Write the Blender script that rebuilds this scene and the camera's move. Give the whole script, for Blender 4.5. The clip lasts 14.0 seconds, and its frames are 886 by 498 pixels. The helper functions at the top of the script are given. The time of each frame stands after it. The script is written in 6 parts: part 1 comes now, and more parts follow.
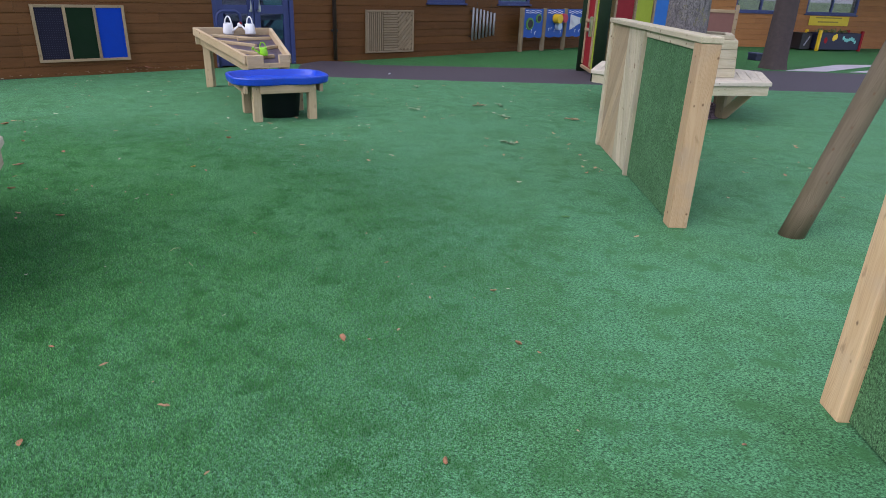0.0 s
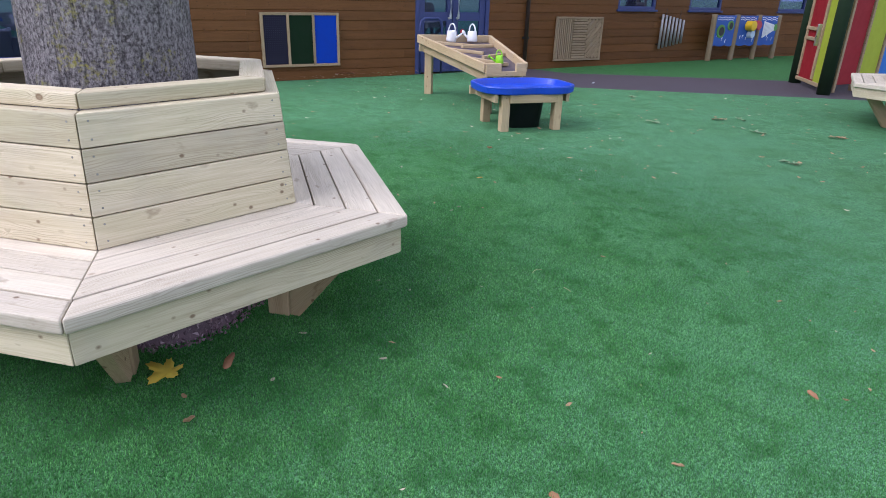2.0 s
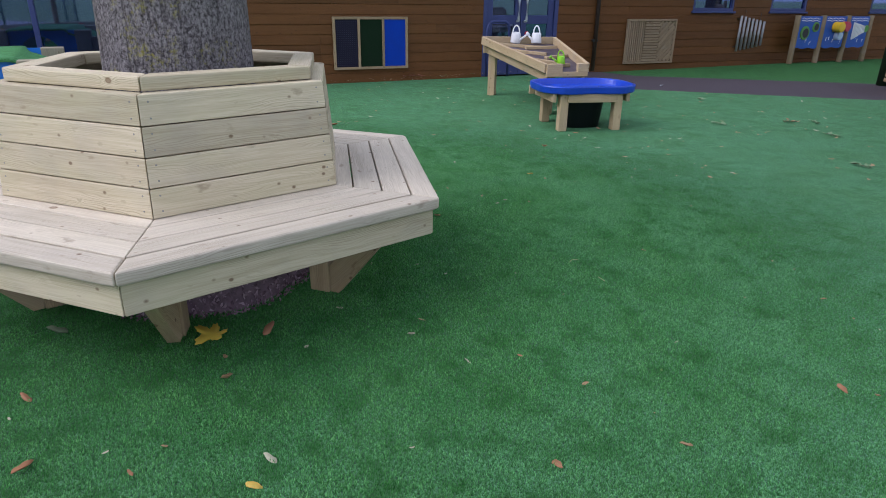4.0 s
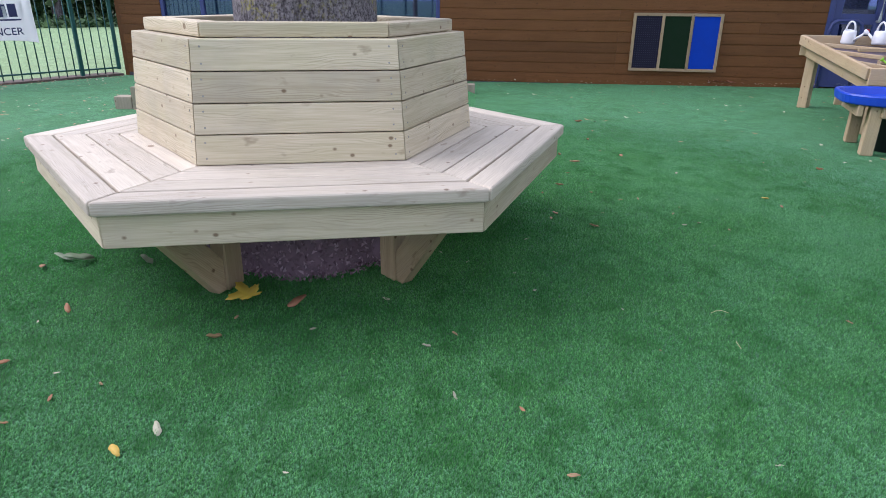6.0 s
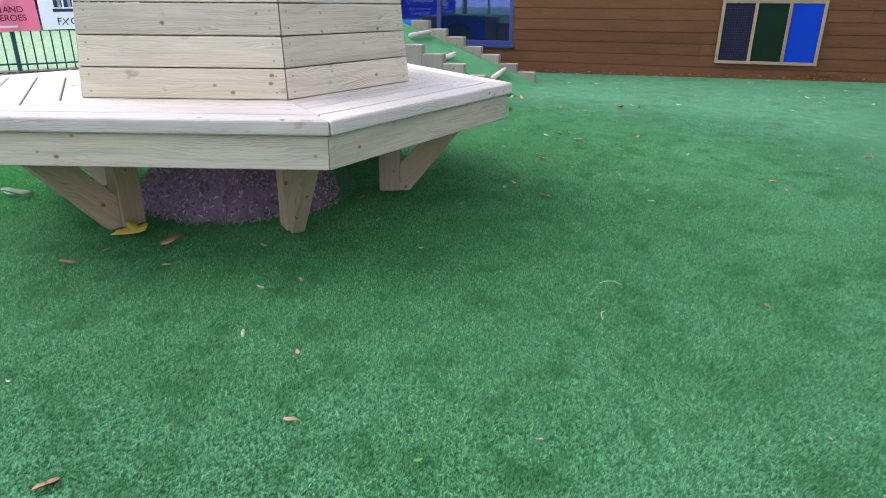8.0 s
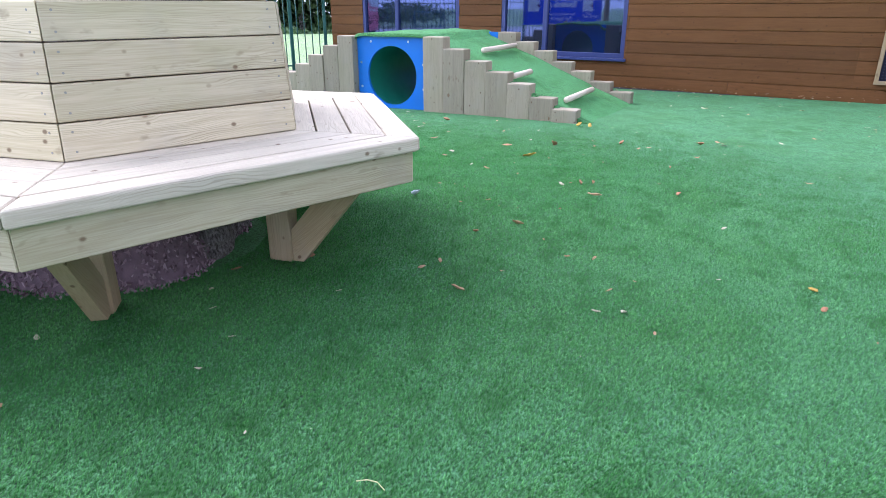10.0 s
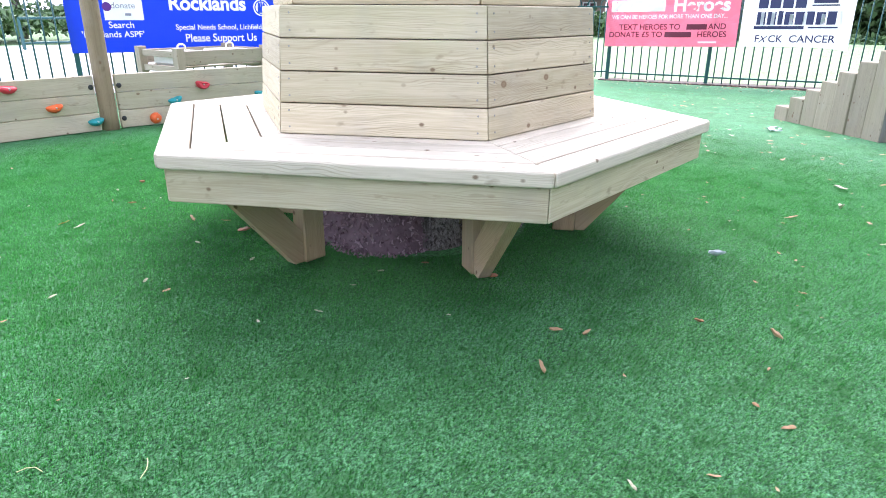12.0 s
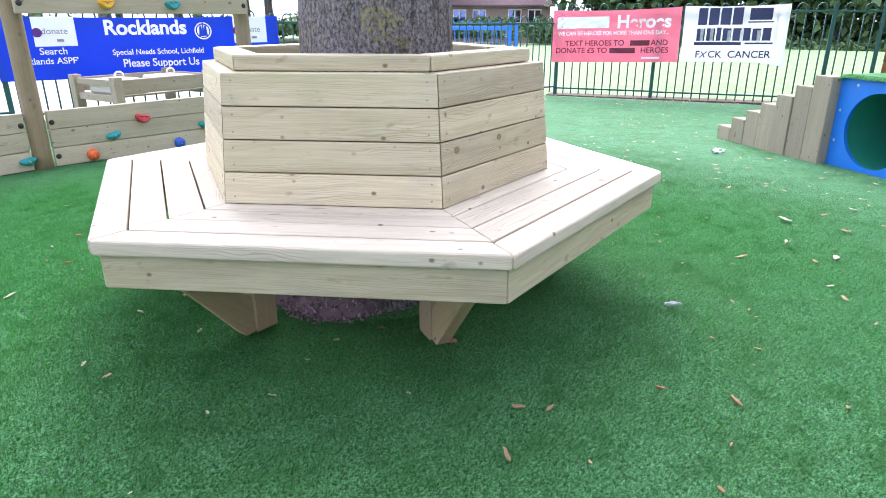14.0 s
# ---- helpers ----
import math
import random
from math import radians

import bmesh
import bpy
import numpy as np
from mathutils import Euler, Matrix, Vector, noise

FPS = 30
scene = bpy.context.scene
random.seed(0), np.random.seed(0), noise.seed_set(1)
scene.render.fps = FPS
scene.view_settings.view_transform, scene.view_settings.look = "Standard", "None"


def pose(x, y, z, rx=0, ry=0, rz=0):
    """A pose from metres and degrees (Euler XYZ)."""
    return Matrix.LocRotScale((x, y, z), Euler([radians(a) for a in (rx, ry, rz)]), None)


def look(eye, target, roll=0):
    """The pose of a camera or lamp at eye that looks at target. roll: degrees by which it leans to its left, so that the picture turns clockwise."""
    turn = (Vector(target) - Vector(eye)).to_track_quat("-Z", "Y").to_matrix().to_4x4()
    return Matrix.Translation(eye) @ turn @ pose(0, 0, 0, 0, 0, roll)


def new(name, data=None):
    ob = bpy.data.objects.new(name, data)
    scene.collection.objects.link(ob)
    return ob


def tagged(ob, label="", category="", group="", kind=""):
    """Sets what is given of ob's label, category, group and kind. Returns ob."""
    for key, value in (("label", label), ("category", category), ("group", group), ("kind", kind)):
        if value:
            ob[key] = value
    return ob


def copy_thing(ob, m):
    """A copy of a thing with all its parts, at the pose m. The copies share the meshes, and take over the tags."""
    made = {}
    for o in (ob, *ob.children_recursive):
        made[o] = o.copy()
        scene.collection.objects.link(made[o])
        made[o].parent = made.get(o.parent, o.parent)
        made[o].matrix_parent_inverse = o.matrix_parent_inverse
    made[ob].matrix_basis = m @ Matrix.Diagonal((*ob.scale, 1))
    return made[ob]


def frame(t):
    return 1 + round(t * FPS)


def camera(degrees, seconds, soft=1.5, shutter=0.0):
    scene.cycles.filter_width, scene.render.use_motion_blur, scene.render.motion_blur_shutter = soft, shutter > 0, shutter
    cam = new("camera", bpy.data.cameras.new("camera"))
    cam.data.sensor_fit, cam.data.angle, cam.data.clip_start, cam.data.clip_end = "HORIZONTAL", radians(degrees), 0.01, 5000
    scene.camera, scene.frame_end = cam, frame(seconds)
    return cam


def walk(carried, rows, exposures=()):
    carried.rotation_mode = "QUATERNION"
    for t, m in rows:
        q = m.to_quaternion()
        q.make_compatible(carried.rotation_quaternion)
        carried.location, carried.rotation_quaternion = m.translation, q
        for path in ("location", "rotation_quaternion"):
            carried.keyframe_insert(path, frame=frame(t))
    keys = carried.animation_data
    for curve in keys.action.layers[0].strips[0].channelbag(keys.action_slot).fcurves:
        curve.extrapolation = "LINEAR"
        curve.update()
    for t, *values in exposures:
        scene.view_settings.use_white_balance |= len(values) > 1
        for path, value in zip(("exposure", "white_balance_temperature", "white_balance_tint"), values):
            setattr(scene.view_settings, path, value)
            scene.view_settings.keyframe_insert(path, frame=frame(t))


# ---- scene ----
cam = camera(70.0, 14.0, soft=0.9)
PATH = [
    (0, (3.01, -2.116, 1.261), (2.92, -0.271, 0.493), 2.2),
    (0.5, (2.718, -2.072, 1.25), (2.428, -0.248, 0.482), 2.0),
    (1, (2.256, -2.05, 1.225), (1.881, -0.241, 0.457), 1.8),
    (1.5, (1.915, -2.04, 1.221), (1.515, -0.236, 0.457), 1.7),
    (2, (1.738, -2.044, 1.218), (1.316, -0.244, 0.457), 1.7),
    (2.2, (1.689, -2.059, 1.22), (1.247, -0.263, 0.459), 1.6),
    (4.3, (1.998, -2.116, 1.144), (1.255, -0.412, 0.405), 0.5),
    (4.5, (2.054, -2.058, 1.12), (1.187, -0.414, 0.383), 0.7),
    (5, (2.146, -1.802, 1.075), (0.933, -0.395, 0.334), 0.7),
    (5.5, (2.265, -1.542, 1.025), (0.929, -0.248, 0.289), 0.6),
    (6, (2.444, -1.258, 0.989), (1.002, -0.082, 0.255), 0.6),
    (6.5, (2.56, -1.08, 0.947), (1.01, -0.047, 0.218), 0.6),
    (7, (2.547, -0.948, 0.892), (0.916, -0.048, 0.164), 0.6),
    (7.5, (2.612, -0.774, 0.824), (0.965, 0.103, 0.103), 0.4),
    (8, (2.811, -0.542, 0.764), (1.163, 0.333, 0.046), 0.4),
    (8.5, (3.016, -0.348, 0.759), (1.38, 0.555, 0.046), 0.3),
    (8.7, (3.055, -0.306, 0.776), (1.422, 0.602, 0.062), 0.3),
    (10.8, (2.067, 1.366, 0.852), (0.214, 1.122, 0.142), -0.1),
    (11, (1.999, 1.529, 0.85), (0.18, 1.094, 0.14), -0.0),
    (11.5, (1.917, 1.727, 0.845), (0.287, 0.807, 0.14), 0.2),
    (12, (1.943, 1.771, 0.847), (0.515, 0.559, 0.146), 0.3),
    (12.5, (1.941, 1.727, 0.884), (0.562, 0.456, 0.189), 0.2),
    (13, (1.932, 1.686, 0.939), (0.567, 0.4, 0.246), 0.2),
    (13.5, (1.884, 1.684, 0.985), (0.463, 0.457, 0.295), 0.0),
    (14, (1.852, 1.692, 1.02), (0.332, 0.589, 0.333), -0.1),
]
walk(cam, [(t, look(eye, target, roll)) for t, eye, target, roll in PATH],
     exposures=[(0.0, 0.70, 5750, 22), (1.0, 0.90, 5650, 24), (2.2, 0.92, 5650, 23), (4.4, 0.42, 5700, 20), (5.2, 0.62, 5700, 22), (7.5, 1.14, 5500, 24), (8.7, 1.38, 5500, 24), (11.0, 1.78, 5650, 24), (12.5, 2.05, 5800, 22), (13.5, 1.96, 5850, 21), (14.0, 1.75, 5850, 22)])

# ---- light: a bright overcast sky ----
SUN_ELEVATION, SUN_AZIMUTH = 46.0, -138.0         # degrees; azimuth counted from +x towards +y
world = bpy.data.worlds.new("overcast_sky")
scene.world = world
world.use_nodes = True
wn = world.node_tree
sky = wn.nodes.new("ShaderNodeTexSky")
sky.sky_type = "NISHITA"
sky.sun_disc = False
sky.sun_elevation = radians(SUN_ELEVATION)
sky.sun_rotation = radians(90.0 - SUN_AZIMUTH)
sky.air_density, sky.dust_density, sky.ozone_density = 1.0, 6.0, 1.0
haze = wn.nodes.new("ShaderNodeMix")
haze.data_type = "RGBA"
haze.inputs[0].default_value = 0.75
haze.inputs[7].default_value = (8.2, 8.6, 9.2, 1)
wn.links.new(sky.outputs[0], haze.inputs[6])
wn.links.new(haze.outputs[2], wn.nodes["Background"].inputs[0])
wn.nodes["Background"].inputs[1].default_value = 0.112
sun_data = bpy.data.lights.new("sun", "SUN")
sun_data.energy, sun_data.angle, sun_data.color = 1.5, radians(46), (1.0, 0.96, 0.9)
sun = new("sun", sun_data)
az, el = radians(SUN_AZIMUTH), radians(SUN_ELEVATION)
sun.matrix_world = look((20 * math.cos(az) * math.cos(el), 20 * math.sin(az) * math.cos(el), 20 * math.sin(el)), (0, 0, 0))


# ---- materials ----
class Nodes:
    """A small wrapper that builds a node material step by step."""

    def __init__(self, name, rough=0.6, metal=0.0, spec=0.5):
        self.mat = bpy.data.materials.new(name)
        self.mat.use_nodes = True
        self.t = self.mat.node_tree
        self.b = self.t.nodes["Principled BSDF"]
        self.b.inputs["Roughness"].default_value = rough
        self.b.inputs["Metallic"].default_value = metal
        self.b.inputs["Specular IOR Level"].default_value = spec

    def node(self, kind, **inputs):
        n = self.t.nodes.new(kind)
        for k, v in inputs.items():
            key = int(k[1:]) if k[0] == "_" and k[1:].isdigit() else k.replace("_", " ")
            self.put(n.inputs[key], v)
        return n

    def put(self, socket, v):
        if isinstance(v, bpy.types.NodeSocket):
            self.t.links.new(v, socket)
        else:
            socket.default_value = v

    def coords(self, scale=(1, 1, 1), where="Object", shift=True):
        c = self.t.nodes.new("ShaderNodeTexCoord").outputs[where]
        if shift:
            r = self.t.nodes.new("ShaderNodeObjectInfo").outputs["Random"]
            m = self.node("ShaderNodeVectorMath", _0=c)
            s = self.node("ShaderNodeMath", _0=r, _1=37.0)
            s.operation = "MULTIPLY"
            self.put(m.inputs[1], s.outputs[0])
            c = m.outputs[0]
        return self.node("ShaderNodeMapping", Vector=c, Scale=scale).outputs[0]

    def noise(self, vec, scale, detail=4.0, rough=0.55, dist=0.0):
        return self.node("ShaderNodeTexNoise", Vector=vec, Scale=scale, Detail=detail, Roughness=rough, Distortion=dist).outputs[0]

    def ramp(self, fac, *stops):
        n = self.node("ShaderNodeValToRGB", Fac=fac)
        e = n.color_ramp.elements
        while len(e) < len(stops):
            e.new(0.5)
        for k, (p, c) in zip(e, stops):
            k.position = p
            k.color = (c, c, c, 1) if isinstance(c, (int, float)) else (*c, 1)
        return n.outputs[0]

    def mix(self, fac, a, b, blend="MIX"):
        n = self.node("ShaderNodeMix")
        n.data_type, n.blend_type = "RGBA", blend
        for i, v in ((0, fac), (6, a), (7, b)):
            self.put(n.inputs[i], (*v, 1) if isinstance(v, tuple) and len(v) == 3 else v)
        return n.outputs[2]

    def math(self, op, a, b=0.5):
        n = self.node("ShaderNodeMath", _0=a, _1=b)
        n.operation = op
        return n.outputs[0]

    def rand(self):
        return self.t.nodes.new("ShaderNodeObjectInfo").outputs["Random"]

    def bump(self, height, strength=0.3, distance=0.002):
        self.put(self.b.inputs["Normal"], self.node("ShaderNodeBump", Height=height, Strength=strength, Distance=distance).outputs[0])

    def color(self, v):
        self.put(self.b.inputs["Base Color"], (*v, 1) if isinstance(v, tuple) else v)
        return self

    def roughness(self, v):
        self.put(self.b.inputs["Roughness"], v)


def wood(name, light, dark, knot=(0.16, 0.09, 0.045), green=0.15, vary=0.25, rough=0.7, knots=0.07, grey=(0.36, 0.33, 0.29)):
    """Sawn softwood with its grain along the board's own x axis, knots, stains and a tint of its own for every board."""
    n = Nodes(name, rough, spec=0.25)
    base = n.coords()
    warp = n.noise(n.node("ShaderNodeMapping", Vector=base, Scale=(1.6, 6, 6)).outputs[0], 1.0, 2)
    vor = n.node("ShaderNodeTexVoronoi", Vector=n.node("ShaderNodeMapping", Vector=base, Scale=(6.5, 9, 9)).outputs[0], Scale=1.0)
    pick = n.node("ShaderNodeSeparateXYZ", Vector=vor.outputs["Color"])
    d = n.math("DIVIDE", vor.outputs["Distance"], n.math("ADD", n.math("MULTIPLY", pick.outputs[1], 1.0), 0.35))
    some = n.ramp(pick.outputs[0], (0.5, 0.0), (0.56, 1.0))
    kn = n.math("MULTIPLY", n.ramp(d, (0.0, 1.0), (knots * 0.6, 0.72), (knots, 1.0), (knots * 1.5, 0.0)), some)
    pin = n.node("ShaderNodeTexVoronoi", Vector=n.node("ShaderNodeMapping", Vector=base, Scale=(16.0, 21, 21)).outputs[0], Scale=1.0)
    few = n.ramp(n.node("ShaderNodeSeparateXYZ", Vector=pin.outputs["Color"]).outputs[0], (0.66, 0.0), (0.70, 1.0))
    specks = n.math("MULTIPLY", n.ramp(pin.outputs["Distance"], (0.08, 1.0), (0.17, 0.0)), few)
    halo = n.math("MULTIPLY", n.ramp(d, (0.0, 1.0), (0.35, 0.0)), some)
    stretched = n.node("ShaderNodeMapping", Vector=base, Scale=(1.3, 38, 38)).outputs[0]
    off = n.node("ShaderNodeVectorMath", _0=stretched)
    n.put(off.inputs[1], n.node("ShaderNodeCombineXYZ", Y=n.math("MULTIPLY", halo, 1.2), Z=n.math("MULTIPLY", warp, 5.0)).outputs[0])
    rings = n.noise(off.outputs[0], 1.0, 3, 0.6, 0.4)
    fine = n.noise(n.node("ShaderNodeMapping", Vector=base, Scale=(7, 260, 260)).outputs[0], 1.0, 3)
    grain = n.math("ADD", n.math("MULTIPLY", rings, 0.55), n.math("MULTIPLY", fine, 0.5))
    xyz = n.node("ShaderNodeSeparateXYZ", Vector=base)
    bow = n.noise(n.node("ShaderNodeMapping", Vector=base, Scale=(1.9, 9, 9)).outputs[0], 1.0, 3, 0.55)
    across = n.math("ADD", n.math("ADD", xyz.outputs[1], xyz.outputs[2]), n.math("ADD", n.math("MULTIPLY", bow, 0.11), n.math("MULTIPLY", halo, 0.012)))
    late = n.node("ShaderNodeTexWave", Vector=n.node("ShaderNodeCombineXYZ", X=across).outputs[0], Scale=44.0, Distortion=0.0, Detail=0.0).outputs["Fac"]
    late = n.math("MULTIPLY", n.ramp(late, (0.62, 0.0), (0.97, 1.0)), n.ramp(n.noise(n.node("ShaderNodeMapping", Vector=base, Scale=(2.5, 14, 14)).outputs[0], 1.0, 3), (0.42, 0.0), (0.68, 1.0)))
    col = n.mix(n.ramp(grain, (0.40, 0.0), (0.62, 1.0)), tuple(0.6 * d + 0.4 * p for d, p in zip(dark, light)), light)
    col = n.mix(n.math("MULTIPLY", late, 0.55), col, tuple(v * 0.66 for v in dark))
    blot = n.noise(n.node("ShaderNodeMapping", Vector=base, Scale=(2.2, 5, 5)).outputs[0], 1.0, 3)
    col = n.mix(n.math("MULTIPLY", n.ramp(blot, (0.45, 0.0), (0.75, 1.0)), green), col, (light[0] * 0.72, light[1] * 0.82, light[2] * 0.62))
    col = n.mix(n.math("MULTIPLY", n.ramp(n.noise(base, 5.0, 4), (0.5, 0.0), (0.8, 1.0)), 0.35), col, grey)
    tint = n.ramp(n.rand(), (0.0, 1.0 - vary), (1.0, 1.0))
    col = n.mix(1.0, col, tint, "MULTIPLY")
    smudge = n.ramp(n.noise(n.node("ShaderNodeMapping", Vector=base, Scale=(12, 26, 26)).outputs[0], 1.0, 3, 0.5), (0.66, 0.0), (0.76, 1.0))
    col = n.mix(n.math("MULTIPLY", smudge, 0.5), col, tuple(0.5 * k + 0.25 * d for k, d in zip(knot, dark)))
    col = n.mix(n.math("MULTIPLY", n.ramp(halo, (0.55, 0.0), (0.95, 1.0)), 0.35), col, tuple(v * 0.8 for v in dark))
    col = n.mix(n.math("MULTIPLY", specks, 0.8), col, tuple(v * 0.75 for v in knot))
    col = n.mix(n.math("MULTIPLY", kn, 0.82), col, knot)
    n.color(col)
    n.bump(n.math("ADD", grain, n.math("MULTIPLY", kn, -0.3)), 0.35, 0.0015)
    return n.mat


def plain(name, color, rough=0.5, metal=0.0, spec=0.5, dirt=0.12, scale=9.0, bump=0.1, vary=0.0):
    n = Nodes(name, rough, metal, spec)
    c = n.coords()
    f = n.noise(c, scale, 5)
    col = n.mix(n.math("MULTIPLY", n.ramp(f, (0.35, 0.0), (0.75, 1.0)), dirt * 2), color, tuple(v * 0.55 + 0.02 for v in color))
    col = n.mix(n.math("MULTIPLY", n.ramp(n.noise(c, scale * 11, 3), (0.5, 0.0), (0.8, 1.0)), dirt), col, tuple(min(1, v * 1.15 + 0.03) for v in color))
    if vary:
        col = n.mix(1.0, col, n.ramp(n.rand(), (0.0, 1.0 - vary), (1.0, 1.0)), "MULTIPLY")
    n.color(col)
    n.roughness(n.ramp(f, (0.2, max(0.02, rough - 0.08)), (0.8, min(1, rough + 0.12))))
    if bump:
        n.bump(n.noise(c, scale * 20, 3), bump, 0.001)
    return n.mat


def worn_patch(n, c):
    """Scuffed hand-sized patches where the pile stands up and shows its darker green."""
    spots = n.noise(n.node("ShaderNodeMapping", Vector=c, Scale=(1, 1.2, 1), Rotation=(0, 0, 0.5)).outputs[0], 6.4, 5, 0.68, 0.2)
    zone = n.noise(c, 0.9, 2)
    return n.math("MULTIPLY", n.ramp(spots, (0.50, 0.0), (0.64, 1.0)), n.ramp(zone, (0.36, 0.4), (0.52, 1.0)))


def pale_tips(n, c):
    """Broad areas of paler, bluish-green tips, weaker towards the bench."""
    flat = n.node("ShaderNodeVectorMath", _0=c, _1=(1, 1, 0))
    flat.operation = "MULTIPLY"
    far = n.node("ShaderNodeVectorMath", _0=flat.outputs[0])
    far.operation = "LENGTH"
    outward = n.ramp(n.math("MULTIPLY", n.math("ADD", far.outputs["Value"], n.noise(c, 1.6, 3)), 0.25), (0.42, 0.25), (0.68, 1.0))    # weakest near the bench, full further out
    return n.math("MULTIPLY", n.ramp(n.noise(c, 2.3, 4, 0.6), (0.36, 0.3), (0.58, 1.0)), n.math("MULTIPLY", outward, 0.62))


def tuft_shade(n, c, up=1.0):
    """Tufts a few millimetres across, the shade in the gaps between them painted into the colour."""
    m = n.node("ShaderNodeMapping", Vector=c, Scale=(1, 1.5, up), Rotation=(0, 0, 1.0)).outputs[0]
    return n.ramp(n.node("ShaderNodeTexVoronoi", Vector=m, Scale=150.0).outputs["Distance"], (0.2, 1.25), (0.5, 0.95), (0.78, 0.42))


def nap(n, weight):
    """Fuzz of fine fibre ends that catches the sky at low angles."""
    n.b.inputs["Sheen Weight"].default_value = weight
    n.b.inputs["Sheen Roughness"].default_value = 0.45
    n.b.inputs["Sheen Tint"].default_value = (0.42, 0.95, 0.62, 1)


def turf(name, base, dark, tip, patch=1.0):
    """Short artificial grass: fine speckle, pile leaning in patches."""
    n = Nodes(name, 0.8, spec=0.15)
    c = n.coords(shift=False)
    big = n.noise(c, 0.55, 3)
    mid = n.noise(c, 5.0, 6, 0.68)
    tuft = n.noise(c, 90, 3, 0.7)
    gap_shade = tuft_shade(n, c)
    fine = n.noise(c, 130, 2, 0.7)
    hair = n.noise(n.node("ShaderNodeMapping", Vector=c, Scale=(1, 2.2, 1), Rotation=(0, 0, 0.6)).outputs[0], 230, 2)
    f = n.math("ADD", n.math("MULTIPLY", mid, 0.75 * patch), n.math("MULTIPLY", big, 0.25 * patch))
    col = n.mix(n.ramp(f, (0.38, 0.0), (0.54, 1.0)), dark, base)
    col = n.mix(n.math("MULTIPLY", n.ramp(fine, (0.45, 0.0), (0.7, 1.0)), 0.5), col, tip)
    col = n.mix(n.math("MULTIPLY", n.ramp(hair, (0.38, 1.0), (0.52, 0.0)), 0.5), col, tuple(v * 0.5 for v in dark))
    col = n.mix(1.0, col, n.ramp(tuft, (0.40, 0.82), (0.57, 1.1)), "MULTIPLY")
    col = n.mix(pale_tips(n, c), col, tuple(a * b for a, b in zip(base, (1.12, 1.12, 1.45))))
    col = n.mix(0.9, col, gap_shade, "MULTIPLY")
    clump = n.node("ShaderNodeMapping", Vector=c, Scale=(1, 1.4, 1), Rotation=(0, 0, 0.5)).outputs[0]
    col = n.mix(1.0, col, n.ramp(n.noise(clump, 80, 3, 0.75), (0.37, 0.42), (0.48, 0.95), (0.62, 1.32)), "MULTIPLY")
    col = n.mix(n.math("MULTIPLY", worn_patch(n, c), 0.8), col, tuple(v * 0.8 for v in dark))
    n.color(col)
    n.bump(n.math("ADD", n.math("MULTIPLY", fine, 0.6), n.math("MULTIPLY", hair, 0.5)), 0.7, 0.005)
    nap(n, 0.04)
    return n.mat


PINE = wood("new_pine", (0.645, 0.565, 0.395), (0.42, 0.345, 0.21), knots=0.085, green=0.35, vary=0.3)
PINE_SEAT = wood("seat_pine", (0.68, 0.605, 0.48), (0.46, 0.395, 0.29), green=0.08, knots=0.065, grey=(0.47, 0.42, 0.36))
POST_WOOD = wood("sawn_post", (0.50, 0.38, 0.23), (0.36, 0.26, 0.14), green=0.1)
CLIMB_WOOD = wood("climbing_plank", (0.55, 0.475, 0.34), (0.42, 0.355, 0.245), green=0.25)
LOG_WOOD = wood("weathered_post", (0.40, 0.345, 0.255), (0.29, 0.245, 0.175), green=0.3)
POLE_WOOD = wood("old_pole", (0.29, 0.22, 0.135), (0.20, 0.148, 0.088), green=0.25, knots=0.05)
# the wing's boards are lighter and more orange than the main wall's
CLADDING_WING = wood("wing_cladding", (0.43, 0.19, 0.06), (0.33, 0.135, 0.038), knot=(0.12, 0.045, 0.015), green=0.0, vary=0.2, rough=0.55, knots=0.05, grey=(0.27, 0.14, 0.06))
CLADDING = wood("stained_cladding", (0.168, 0.071, 0.019), (0.112, 0.044, 0.011), knot=(0.08, 0.03, 0.01), green=0.0, vary=0.25, rough=0.6, knots=0.05, grey=(0.19, 0.088, 0.032))
TURF = turf("main_turf", (0.082, 0.232, 0.088), (0.050, 0.162, 0.048), (0.13, 0.31, 0.138))
TURF_FAR = turf("far_turf", (0.042, 0.150, 0.034), (0.026, 0.10, 0.022), (0.07, 0.20, 0.055))
TURF_MOUND = turf("mound_turf", (0.085, 0.27, 0.085), (0.055, 0.19, 0.05), (0.14, 0.35, 0.13))
TURF_DARK = turf("panel_turf", (0.095, 0.215, 0.085), (0.066, 0.16, 0.058), (0.135, 0.275, 0.12))
FIELD = turf("field_grass", (0.27, 0.38, 0.16), (0.20, 0.30, 0.115), (0.36, 0.46, 0.22), 0.8)
RUBBER = plain("rubber_path", (0.05, 0.038, 0.05), 0.85, dirt=0.35, scale=60, bump=0.6)
MULCH = plain("rubber_mulch", (0.21, 0.145, 0.175), 0.95, dirt=0.6, scale=28, bump=0.9, spec=0.1)
chip = Nodes("mulch_chip", 0.9, spec=0.15)
chip.color(chip.ramp(chip.t.nodes.new("ShaderNodeNewGeometry").outputs["Random Per Island"], (0.0, (0.12, 0.08, 0.10)), (0.6, (0.29, 0.205, 0.24)), (1.0, (0.42, 0.32, 0.36))))
CHIP = chip.mat
BLUE_PLASTIC = plain("blue_plastic", (0.010, 0.055, 0.47), 0.36, dirt=0.06)
BLUE_BOARD = plain("blue_board", (0.012, 0.17, 0.66), 0.4, dirt=0.08)
BLACK_PLASTIC = plain("black_plastic", (0.012, 0.012, 0.018), 0.4)
